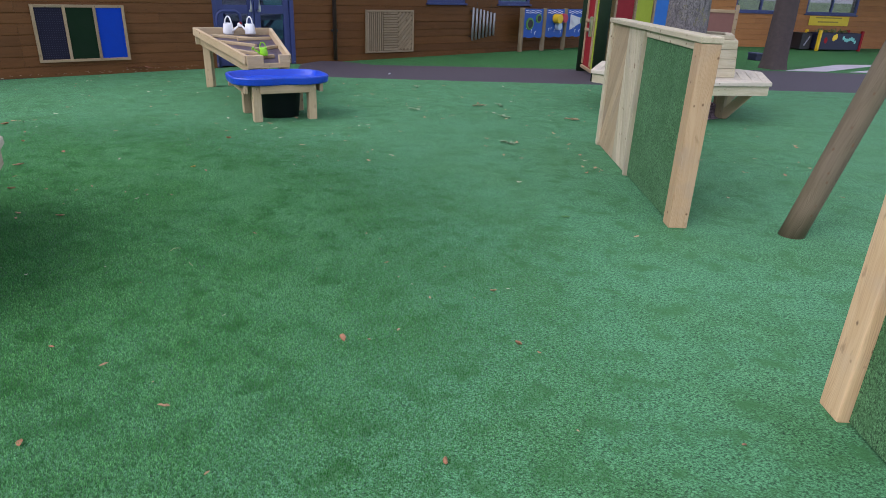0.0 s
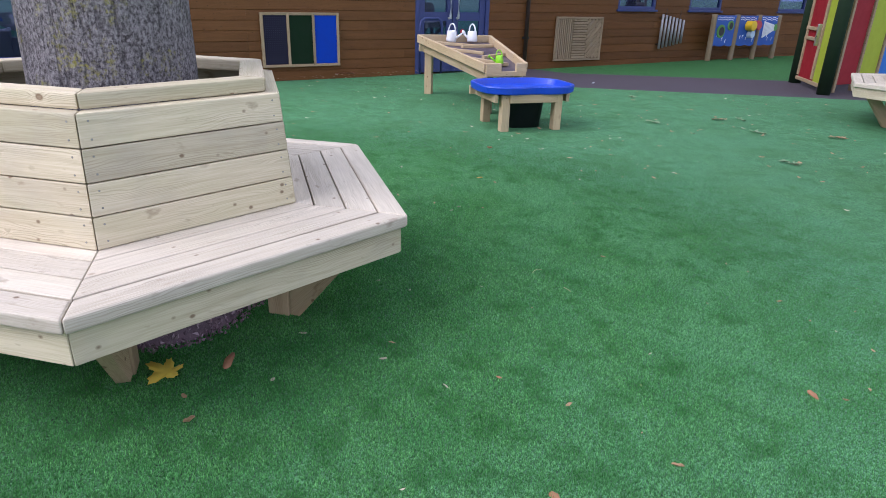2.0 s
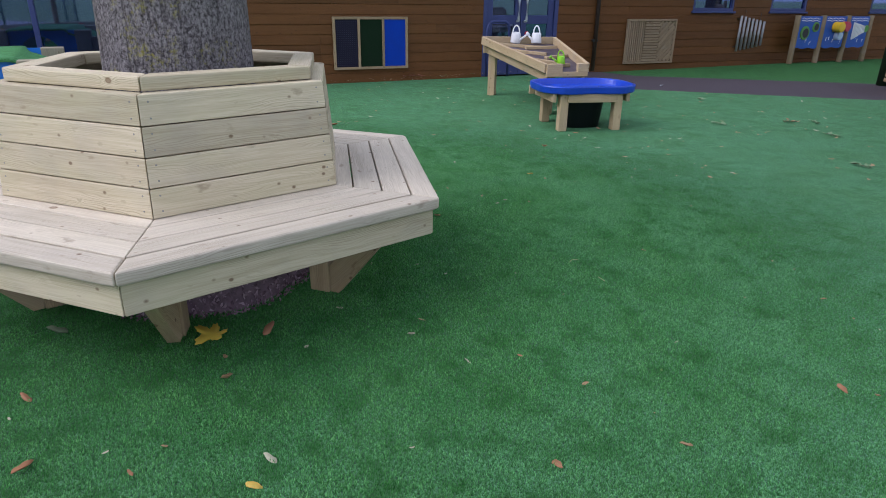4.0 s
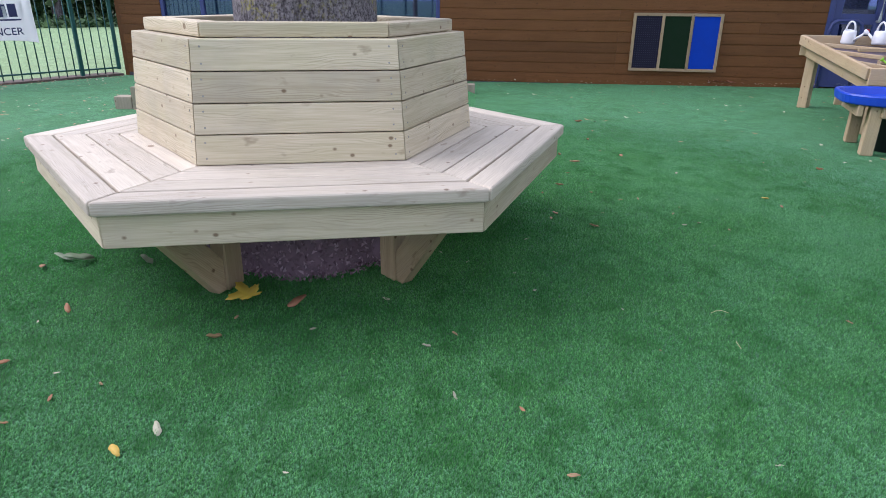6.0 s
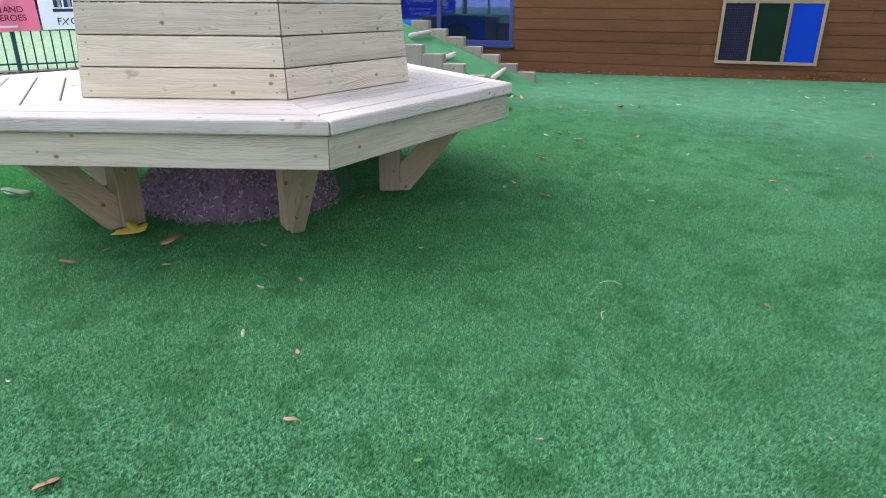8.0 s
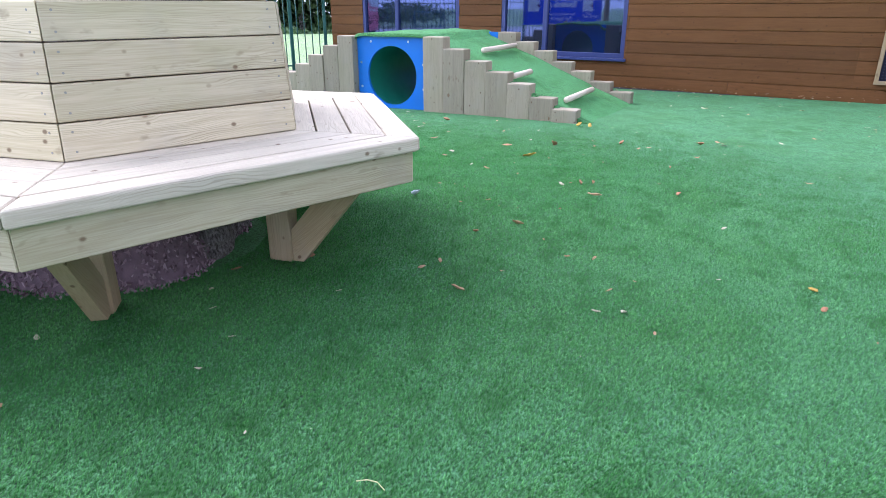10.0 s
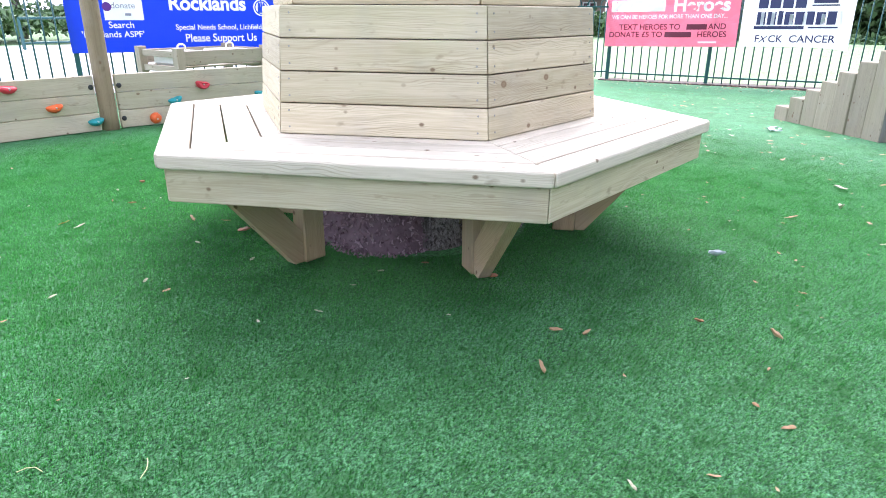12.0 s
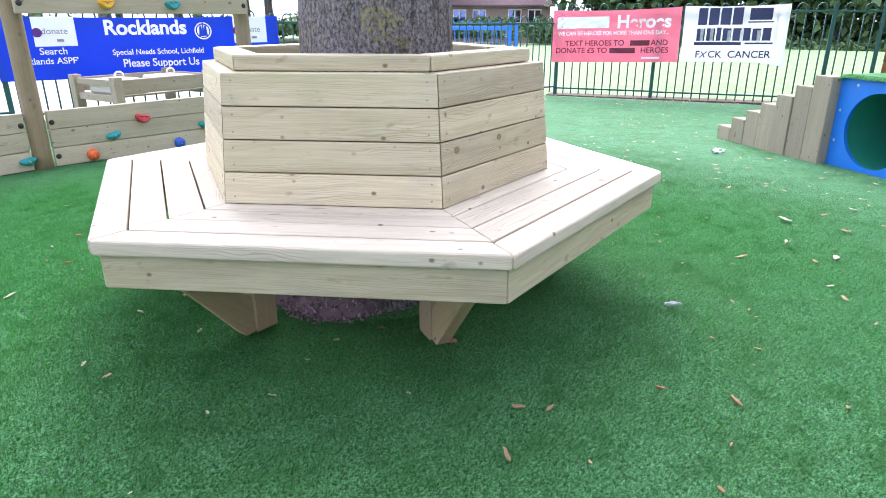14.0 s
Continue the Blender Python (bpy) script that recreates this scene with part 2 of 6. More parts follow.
TUNNEL_GREEN = plain("tunnel_green", (0.02, 0.22, 0.15), 0.4, dirt=0.1)
STEEL = plain("steel", (0.62, 0.62, 0.62), 0.32, 1.0)
SCREW = plain("screw", (0.30, 0.29, 0.27), 0.4, 0.8)
BOLT = plain("bolt_cap", (0.02, 0.02, 0.022), 0.5)
FENCE_PAINT = plain("fence_green", (0.006, 0.075, 0.068), 0.45, dirt=0.1)
FRAME_BLUE = plain("frame_blue", (0.035, 0.05, 0.17), 0.4, dirt=0.1)
WHITE_PLASTIC = plain("white_plastic", (0.75, 0.76, 0.78), 0.35)


# ---- builders ----
def thing(name, label, category, m=None, group="", kind=""):
    ob = tagged(new(name), label, category, group, kind)
    ob.empty_display_size = 0.1
    ob.matrix_basis = m if m is not None else Matrix()
    return ob


def mesh_of(name, bm, material, smooth=False):
    bmesh.ops.recalc_face_normals(bm, faces=bm.faces)
    me = bpy.data.meshes.new(name)
    bm.to_mesh(me)
    bm.free()
    if smooth:
        for p in me.polygons:
            p.use_smooth = True
    for k in (material if isinstance(material, (list, tuple)) else [material]):
        me.materials.append(k)
    return me


def part(name, bm, material, parent=None, label="", m=None, smooth=False):
    ob = new(name, mesh_of(name, bm, material, smooth) if isinstance(bm, bmesh.types.BMesh) else bm)
    ob.parent = parent
    if m is not None:
        ob.matrix_basis = m
    return tagged(ob, label)


def structure(name, bm, material, label, category, m=None, smooth=False):
    ob = part(name, bm, material, None, "", m, smooth)
    return tagged(ob, label, category, kind="structure")


def box(x0, y0, z0, x1, y1, z1, bevel=0.0, bm=None, segs=1):
    bm = bm or bmesh.new()
    r = bmesh.ops.create_cube(bm, size=1, matrix=Matrix.LocRotScale(((x0 + x1) / 2, (y0 + y1) / 2, (z0 + z1) / 2), None, (x1 - x0, y1 - y0, z1 - z0)))
    if bevel:
        edges = list({e for v in r["verts"] for e in v.link_edges})
        bmesh.ops.bevel(bm, geom=edges, offset=bevel, segments=segs, profile=0.6, affect="EDGES")
    return bm


def prism(points, z0, z1, bevel=0.0, bm=None, segs=1):
    """An upright prism over a plan polygon."""
    bm = bm or bmesh.new()
    lo = [bm.verts.new((x, y, z0)) for x, y in points]
    hi = [bm.verts.new((x, y, z1)) for x, y in points]
    n = len(points)
    faces = [bm.faces.new(lo[::-1]), bm.faces.new(hi)]
    faces += [bm.faces.new((lo[i], lo[(i + 1) % n], hi[(i + 1) % n], hi[i])) for i in range(n)]
    if bevel:
        bmesh.ops.bevel(bm, geom=list({e for f in faces for e in f.edges}), offset=bevel, segments=segs, profile=0.6, affect="EDGES")
    return bm


def rod(p, q, r, r2=None, seg=12, bm=None, caps=True):
    bm = bm or bmesh.new()
    p, q = Vector(p), Vector(q)
    d = q - p
    m = Matrix.Translation((p + q) / 2) @ d.to_track_quat("Z", "Y").to_matrix().to_4x4()
    bmesh.ops.create_cone(bm, cap_ends=caps, segments=seg, radius1=r, radius2=r if r2 is None else r2, depth=d.length, matrix=m)
    return bm


def tube(points, r, seg=8, bm=None, closed=False):
    """A round bar along a line of points."""
    bm = bm or bmesh.new()
    pts = [Vector(p) for p in points]
    rings = []
    for i, p in enumerate(pts):
        a = pts[i - 1] if (i or closed) else p
        b = pts[(i + 1) % len(pts)] if (i < len(pts) - 1 or closed) else p
        q = (b - a).to_track_quat("Z", "Y")
        rings.append([bm.verts.new(p + q @ Vector((r * math.cos(k * math.tau / seg), r * math.sin(k * math.tau / seg), 0))) for k in range(seg)])
    pairs = list(zip(rings, rings[1:])) + ([(rings[-1], rings[0])] if closed else [])
    for a, b in pairs:
        for k in range(seg):
            bm.faces.new((a[k], a[(k + 1) % seg], b[(k + 1) % seg], b[k]))
    if not closed:
        bm.faces.new(rings[0][::-1])
        bm.faces.new(rings[-1])
    return bm


def lathe(profile, seg=24, bm=None, m=None):
    """A turned body from (radius, height) pairs; open ends are closed where the radius is zero."""
    bm = bm or bmesh.new()
    m = m or Matrix()
    rings = []
    for r, z in profile:
        if r < 1e-6:
            rings.append([bm.verts.new(m @ Vector((0, 0, z)))])
        else:
            rings.append([bm.verts.new(m @ Vector((r * math.cos(k * math.tau / seg), r * math.sin(k * math.tau / seg), z))) for k in range(seg)])
    for a, b in zip(rings, rings[1:]):
        for k in range(seg):
            j = (k + 1) % seg
            vs = [a[k % len(a)], a[j % len(a)], b[j % len(b)], b[k % len(b)]]
            vs = [v for i, v in enumerate(vs) if v not in vs[:i]]
            if len(vs) > 2:
                bm.faces.new(vs)
    return bm


def frame_on(origin, angle):
    """A frame at a plan place, its x axis turned by that many degrees."""
    return pose(*origin, 0, 0, angle)


def board(length, width, thick, cut0=0.0, cut1=0.0, bevel=0.003, segs=1):
    """A board along x from its middle; each end may be mitred (offset over the width)."""
    h = length / 2
    return prism([(-h, -width / 2), (h, -width / 2), (h + cut1, width / 2), (-h + cut0, width / 2)], -thick / 2, thick / 2, bevel, segs=segs)


WALL_ANGLE, WALL_OFF = 43.3, 6.66
WALL = pose(0, 0, 0, 0, 0, WALL_ANGLE) @ Matrix.Translation((0, WALL_OFF, 0))   # x along the wall, -y towards the yard


def ground_z(x):
    """The yard falls gently away towards the field."""
    return -0.017 * max(0.0, -x - 0.3)


def sheet(points, z0, z1):
    """A paved or turfed area that follows the fall of the yard."""
    bm = prism(points, z0, z1)
    bmesh.ops.bisect_plane(bm, geom=bm.verts[:] + bm.edges[:] + bm.faces[:], plane_co=(-0.3, 0, 0), plane_no=(1, 0, 0))
    for v in bm.verts:
        v.co.z += ground_z(v.co.x)
    return bm


# ---- ground ----
bm = bmesh.new()
xs = [-400, -120, -70, -58, -48, -40, -35.5, -28, -24, -19, -14.5, -11.5, -9.0, -0.3, 60, 400]
drop = [-3.9, -3.9, -3.9, -3.6, -2.9, -1.9, -0.52, -0.43, -0.38, -0.34, -0.29, -0.26, -0.22, -0.07, -0.07, -0.07]
cols = [[bm.verts.new((x, y, z)) for y in (-400, -60, -20, 20, 60, 400)] for x, z in zip(xs, drop)]
for a, c in zip(cols, cols[1:]):
    for i in range(5):
        bm.faces.new((a[i], c[i], c[i + 1], a[i + 1]))
structure("ground", bm, FIELD, "mown grass playing field falling away from the yard", "ground")
EDGE = [(0.05, 8.45), (0.35, 7.0), (1.35, 7.1), (2.8, 7.27), (4.5, 7.5), (6.5, 7.65), (8.4, 7.88), (30, 9.6)]
EDGE_FAR = [(30, 12.4), (8.0, 10.55), (6.1, 9.85), (4.6, 9.4), (2.3, 8.98), (1.2, 8.75), (0.6, 9.05)]
structure("turf", sheet([(14, -14), (2.0, -7.15), (-7.4, -2.95), (-8.5, 1.2), (-8.38, 1.32)] + EDGE + [(30, -14)], -0.05, 0.0),
          TURF, "worn teal-green artificial turf with fallen leaves", "artificial turf")
structure("path", sheet([(0.25, 9.0)] + EDGE + EDGE_FAR, -0.05, -0.002),
          RUBBER, "dark purple rubber path across the yard", "path")
structure("turf_beyond", sheet(EDGE_FAR[::-1] + [(30, 30), (20, 30)], -0.05, -0.003),
          TURF_FAR, "bright green artificial turf along the building", "artificial turf")

# ---- the timber building ----
CLAD_TOP = 3.0
OPENINGS = [(-4.50, -2.76, 0.26, 1.75), (-2.09, -0.38, 0.26, 1.75), (4.65, 6.02, -0.08, 2.05), (8.86, 9.84, 0.95, 1.75), (10.77, 11.73, 0.95, 1.75), (13.6, 14.6, 0.95, 1.75)]
WALL_END = 15.87


def clad_wall(name, m, s0, s1, openings, label, seed, timber):
    """A wall with openings, its planks proud of it and a dark plinth."""
    rnd = random.Random(seed)
    bm = bmesh.new()
    cuts = sorted({s0, s1, *[o[0] for o in openings], *[o[1] for o in openings]})
    for a, b in zip(cuts, cuts[1:]):
        mid = (a + b) / 2
        op = next((o for o in openings if o[0] < mid < o[1]), None)
        spans = [(-0.22, CLAD_TOP)] if op is None else [(-0.22, op[2]), (op[3], CLAD_TOP)]
        for z0, z1 in spans:
            if z1 - z0 > 0.03:
                box(a, 0.0, z0, b, 0.22, z1, bm=bm)
    wall = structure(name, bm, timber, label, "wall", m)
    row, z = 0.138, -0.083
    while z < CLAD_TOP - 0.05:
        a = s0
        while a < s1 - 0.01:
            b = min(s1, a + rnd.choice((2.4, 3.0, 3.6, 4.2, 4.8)))
            pieces = [(a, b)]
            for o in openings:
                if o[2] < z + row * 0.5 < o[3]:
                    nxt = []
                    for p, q in pieces:
                        if q <= o[0] or p >= o[1]:
                            nxt.append((p, q))
                        else:
                            if p < o[0] - 0.01:
                                nxt.append((p, o[0]))
                            if q > o[1] + 0.01:
                                nxt.append((o[1], q))
                    pieces = nxt
            for p, q in pieces:
                pm = bmesh.new()
                L, h = (q - p) / 2 - 0.001, row
                prof = [(0.0, 0.0), (-0.014, 0.001), (-0.016, 0.006), (-0.013, h - 0.010), (-0.008, h - 0.003), (0.0, h - 0.002)]
                r0 = [pm.verts.new((-L, y, zz)) for y, zz in prof]
                r1 = [pm.verts.new((L, y, zz)) for y, zz in prof]
                for i in range(len(prof)):
                    j = (i + 1) % len(prof)
                    pm.faces.new((r0[i], r1[i], r1[j], r0[j]))
                pm.faces.new(r0)
                pm.faces.new(r1[::-1])
                part("plank", pm, timber, wall, "", Matrix.Translation(((p + q) / 2, -0.001 * rnd.random(), z)))
            a = b
        z += row
    return wall


wall_north = clad_wall("wall_north", WALL, -5.15, WALL_END, OPENINGS, "timber-clad nursery wall stained orange-brown", 3, CLADDING)
PLINTH = plain("plinth_brick", (0.055, 0.05, 0.07), 0.7, dirt=0.3, scale=20, bump=0.4)
bmp = box(-5.15, -0.015, -0.25, 4.65, 0.0, -0.085)
box(6.02, -0.015, -0.25, WALL_END, 0.0, -0.085, bm=bmp)
structure("baseboard", bmp, PLINTH, "dark engineering-brick plinth under the cladding", "plinth", WALL)
CORNER = (math.cos(radians(WALL_ANGLE)) * WALL_END - math.sin(radians(WALL_ANGLE)) * WALL_OFF, math.sin(radians(WALL_ANGLE)) * WALL_END + math.cos(radians(WALL_ANGLE)) * WALL_OFF)
WING = frame_on((*CORNER, 0), 18.0)
clad_wall("wall_east", WING, 0.0, 16.0, [(2.9, 4.55, 0.9, 1.85), (5.2, 6.95, 0.9, 1.85)], "timber-clad wing wall stained orange", 5, CLADDING_WING)
SIDE = WALL @ Matrix.Translation((-5.15, 0, 0)) @ pose(0, 0, 0, 0, 0, 90)
clad_wall("wall_west", SIDE @ Matrix.Translation((0.222, 0, 0)), 0.0, 6.0, [], "timber-clad end wall of the nursery", 7, CLADDING)
structure("roof", prism([(-5.5, -0.45), (WALL_END, -0.45), (WALL_END + 11, -12), (WALL_END + 16, -5), (WALL_END + 4, 6.4), (-5.5, 6.4)], CLAD_TOP, CLAD_TOP + 0.22), plain("roof_edge", (0.06, 0.06, 0.065), 0.6), "flat dark roof with overhanging eaves", "roof", WALL)
structure("wall_back", box(-5.15, 6.0, -0.2, WALL_END + 4, 6.2, CLAD_TOP), plain("back_wall", (0.35, 0.33, 0.3), 0.8), "plain rear wall inside the nursery", "wall", WALL)
structure("indoor_floor", box(-5.0, 0.23, -0.06, WALL_END, 6.0, -0.02), plain("vinyl_floor", (0.18, 0.17, 0.16), 0.5), "grey vinyl floor inside the nursery", "floor", WALL)

gn = Nodes("window_glass", 0.03, spec=0.9)
gn.color((0.012, 0.016, 0.035))
gn.b.inputs["IOR"].default_value = 2.4
gn.b.inputs["Specular Tint"].default_value = (0.38, 0.5, 1.0, 1)
gn.b.inputs["Alpha"].default_value = 0.86
GLASS = gn.mat
gp = Nodes("clear_glass", 0.04, spec=0.5)
gp.color((0.10, 0.10, 0.11))
gp.b.inputs["Alpha"].default_value = 0.6
GLASS_CLEAR = gp.mat


def window(name, m, w, h, mullions, label, glass=GLASS):
    win = thing(name, label, "window", m, kind="structure")
    f = 0.055
    fm = box(0, -0.03, 0, w, 0.06, f, 0.004)
    box(0, -0.03, h - f, w, 0.06, h, 0.004, fm)
    box(0, -0.03, f, f, 0.06, h - f, 0.004, fm)
    box(w - f, -0.03, f, w, 0.06, h - f, 0.004, fm)
    fr = part("window_frame", fm, FRAME_BLUE, win, "dark blue painted frame")
    xs = [0.0] + list(mullions) + [w]
    for x in mullions:
        part("mullion", box(x - 0.03, -0.025, f, x + 0.03, 0.05, h - f, 0.004), FRAME_BLUE, fr)
    for a, b in zip(xs, xs[1:]):
        part("pane", box(a + 0.03, 0.005, f - 0.01, b - 0.03, 0.015, h - f + 0.01), glass, win, "dark reflecting glass" if glass is GLASS else "clear glass")
    part("window_sill", box(-0.03, -0.075, -0.035, w + 0.03, 0.0, 0.0, 0.005), FRAME_BLUE, win)
    return win


for k, (s0, s1, z0, z1) in enumerate(o for o in OPENINGS if o[2] > 0):
    w = s1 - s0
    window("window_%d" % (k + 1), WALL @ Matrix.Translation((s0, 0.02, z0)), w, z1 - z0, [w * 0.37] if w > 1.5 else [], "blue-framed window in the timber wall")
window("window_6", WING @ Matrix.Translation((2.9, 0.02, 0.9)), 1.65, 0.95, [0.82], "blue-framed window in the timber wing", GLASS_CLEAR)
window("window_7", WING @ Matrix.Translation((5.2, 0.02, 0.9)), 1.75, 0.95, [0.87], "blue-framed window in the timber wing", GLASS_CLEAR)

# ---- hexagonal tree bench ----
C30 = math.cos(radians(30))


def hex_board(r0, r1, z0, z1, tilt=0.0, bevel=0.004, segs=2, gap=0.0013):
    """One side's board between corner radii r0 < r1, in a frame with x along the board and its middle at the origin."""
    a0, a1 = r0 * C30, r1 * C30
    mid = (a0 + a1) / 2
    pts = [(-r0 / 2 + gap, -(a0 - mid)), (r0 / 2 - gap, -(a0 - mid)), (r1 / 2 - gap, -(a1 - mid)), (-r1 / 2 + gap, -(a1 - mid))]
    return prism(pts, -(z1 - z0) / 2, (z1 - z0) / 2, bevel, segs=segs), mid, (z0 + z1) / 2


def side_frame(k, mid, z, tilt=0.0):
    """A frame at the middle of side k, whose x runs along the side and -y points outwards."""
    a = 60 * k + 30
    return pose(mid * math.cos(radians(a)), mid * math.sin(radians(a)), z, 0, 0, a + 90) @ pose(0, 0, 0, tilt, 0, 0)


SEAT_Z = 0.468


def tree_bench(m, label):
    bench = thing("tree_bench", label, "bench", m, "hexagonal benches round trees")
    seat_rings = [(0.64, 0.7635), (0.7705, 0.888), (0.895, 1.011), (1.018, 1.127)]
    meshes = {}
    for k in range(6):
        for i, (r0, r1) in enumerate(seat_rings):
            outer = i == 3
            bm, mid, z = hex_board(r0, r1, SEAT_Z - 0.045, SEAT_Z, 0, 0.010 if outer else 0.0022, 3 if outer else 1)
            key = ("seat", i)
            if key not in meshes:
                meshes[key] = mesh_of("seat_board", bm, PINE_SEAT)
            else:
                bm.free()
            part("seat_board", meshes[key], None, bench, "", side_frame(k, mid, z))
        if "apron" not in meshes:
            bm, mid_a, z_a = hex_board(1.058, 1.102, 0.322, SEAT_Z - 0.046, 0, 0.003, 1)
            meshes["apron"] = (mesh_of("apron_board", bm, PINE), mid_a, z_a)
        part("apron_board", meshes["apron"][0], None, bench, "", side_frame(k, *meshes["apron"][1:]))
        for i in range(4):
            z0 = SEAT_Z + 0.002 + i * 0.100
            z1 = z0 + 0.0965
            ro = 0.694 - 0.0095 * i
            if ("back", i) not in meshes:
                bm = bmesh.new()
                g = 0.0015
                vs = []
                for r, zz in ((ro, z0), (ro - 0.0088, z1)):
                    for rr in (r, r - 0.064):
                        vs += [(-rr / 2 + g, -rr * C30, zz), (rr / 2 - g, -rr * C30, zz)]
                mid_b, zc = ro * C30, (z0 + z1) / 2
                v = [bm.verts.new((x, y + mid_b, zz - zc)) for x, y, zz in vs]
                for f in ((0, 1, 5, 4), (2, 3, 7, 6), (0, 1, 3, 2), (4, 5, 7, 6), (0, 2, 6, 4), (1, 3, 7, 5)):
                    bm.faces.new([v[j] for j in f])
                bmesh.ops.recalc_face_normals(bm, faces=bm.faces)
                bmesh.ops.bevel(bm, geom=bm.edges[:], offset=0.004, segments=2, profile=0.6, affect="EDGES")
                meshes[("back", i)] = (mesh_of("back_board", bm, PINE), mid_b, zc)
            me, mid_b, zc = meshes[("back", i)]
            bb = part("back_board", me, None, bench, "", side_frame(k, mid_b, zc))
            if "screw" not in meshes:
                meshes["screw"] = mesh_of("screw", rod((0, -0.001, 0), (0, 0.004, 0), 0.0034, seg=8), SCREW)
            for sx in (-1, 1):
                for dz in (-0.026, 0.026):
                    part("screw", meshes["screw"], None, bb, "", Matrix.Translation((sx * (ro / 2 - 0.035), 0.0038 + dz * 0.079, dz)))
        if "cap" not in meshes:
            bm, mid_c, z_c = hex_board(0.505, 0.608, 0.869, 0.916, 0, 0.008, 2)
            meshes["cap"] = (mesh_of("cap_board", bm, PINE), mid_c, z_c)
        part("cap_board", meshes["cap"][0], None, bench, "", side_frame(k, *meshes["cap"][1:]))
        lm = pose(0, 0, 0, 0, 0, 60 * k)
        if "post" not in meshes:
            # local x upright, so that the grain runs along the post
            meshes["post"] = mesh_of("leg", prism([(-0.21, -0.032), (0.21, -0.032), (0.21, 0.032), (-0.21, 0.032)], -0.045, 0.045, 0.004), POST_WOOD)
            bm = bmesh.new()
            ang = math.atan2(0.40, 0.42)
            q = Matrix.Rotation(-ang, 3, "Y")
            prof = [Vector((0.652, 0, 0.004)), Vector((0.69, 0, 0.004)), Vector((0.985, 0, 0.36)), Vector((0.985, 0, 0.42)), Vector((0.91, 0, 0.42)), Vector((0.652, 0, 0.12))]
            cen = Vector((0.85, 0, 0.22))
            lo = [bm.verts.new(q.inverted() @ (p - cen + Vector((0, -0.022, 0)))) for p in prof]
            hi = [bm.verts.new(q.inverted() @ (p - cen + Vector((0, 0.022, 0)))) for p in prof]
            bm.faces.new(lo)
            bm.faces.new(hi[::-1])
            for j in range(len(prof)):
                jj = (j + 1) % len(prof)
                bm.faces.new((lo[j], hi[j], hi[jj], lo[jj]))
            meshes["brace"] = (mesh_of("brace", bm, POST_WOOD), q.to_4x4(), cen)
        part("leg", meshes["post"], None, bench, "", lm @ Matrix.Translation((0.605, 0, 0.211)) @ pose(0, 0, 0, 0, -90, 0))
        me, q, cen = meshes["brace"]
        part("brace", me, None, bench, "", lm @ Matrix.Translation(cen) @ q)
    return bench


bench = tree_bench(Matrix(), "new pale pine hexagonal bench built round a tree trunk")
bench_far = copy_thing(bench, pose(5.29, 5.62, 0, 0, 0, 14) @ Matrix.Scale(0.96, 4))
bench_far["label"] = "pale pine hexagonal bench round a second tree by the path"

# ---- trees ----
bn = Nodes("bark", 0.9, spec=0.2)
bc = bn.coords(shift=False)
bst = bn.node("ShaderNodeMapping", Vector=bc, Scale=(1, 1, 0.16)).outputs[0]
bfl = bn.node("ShaderNodeMapping", Vector=bc, Scale=(1, 1, 0.75)).outputs[0]
bridge = bn.noise(bst, 30, 4, 0.6, 0.6)
bfine = bn.noise(bfl, 95, 5, 0.8)
bcol = bn.mix(bn.ramp(bfine, (0.40, 0.0), (0.60, 1.0)), (0.06, 0.053, 0.054), (0.31, 0.29, 0.285))
bcol = bn.mix(bn.ramp(bridge, (0.36, 0.6), (0.46, 0.0)), bcol, (0.045, 0.04, 0.04))
blich = bn.math("MULTIPLY", bn.ramp(bn.noise(bc, 7, 5, 0.7), (0.54, 0.0), (0.64, 1.0)), bn.ramp(bn.noise(bc, 75, 3), (0.46, 0.0), (0.58, 1.0)))
bcol = bn.mix(bn.math("MULTIPLY", blich, 0.6), bcol, (0.34, 0.32, 0.05))
bn.color(bcol)
bn.bump(bn.math("ADD", bn.math("MULTIPLY", bn.ramp(bridge, (0.34, 0.0), (0.55, 1.0)), 0.8), bn.math("MULTIPLY", bfine, 0.5)), 1.0, 0.018)
BARK = bn.mat
leafn = Nodes("tree_leaf", 0.5)
leafn.color(leafn.mix(leafn.t.nodes.new("ShaderNodeNewGeometry").outputs["Random Per Island"], (0.03, 0.085, 0.015), (0.09, 0.15, 0.03)))
LEAF = leafn.mat


BARK_DARK = plain("dark_bark", (0.085, 0.066, 0.062), 0.95, dirt=0.5, scale=16, bump=0.9, spec=0.1)


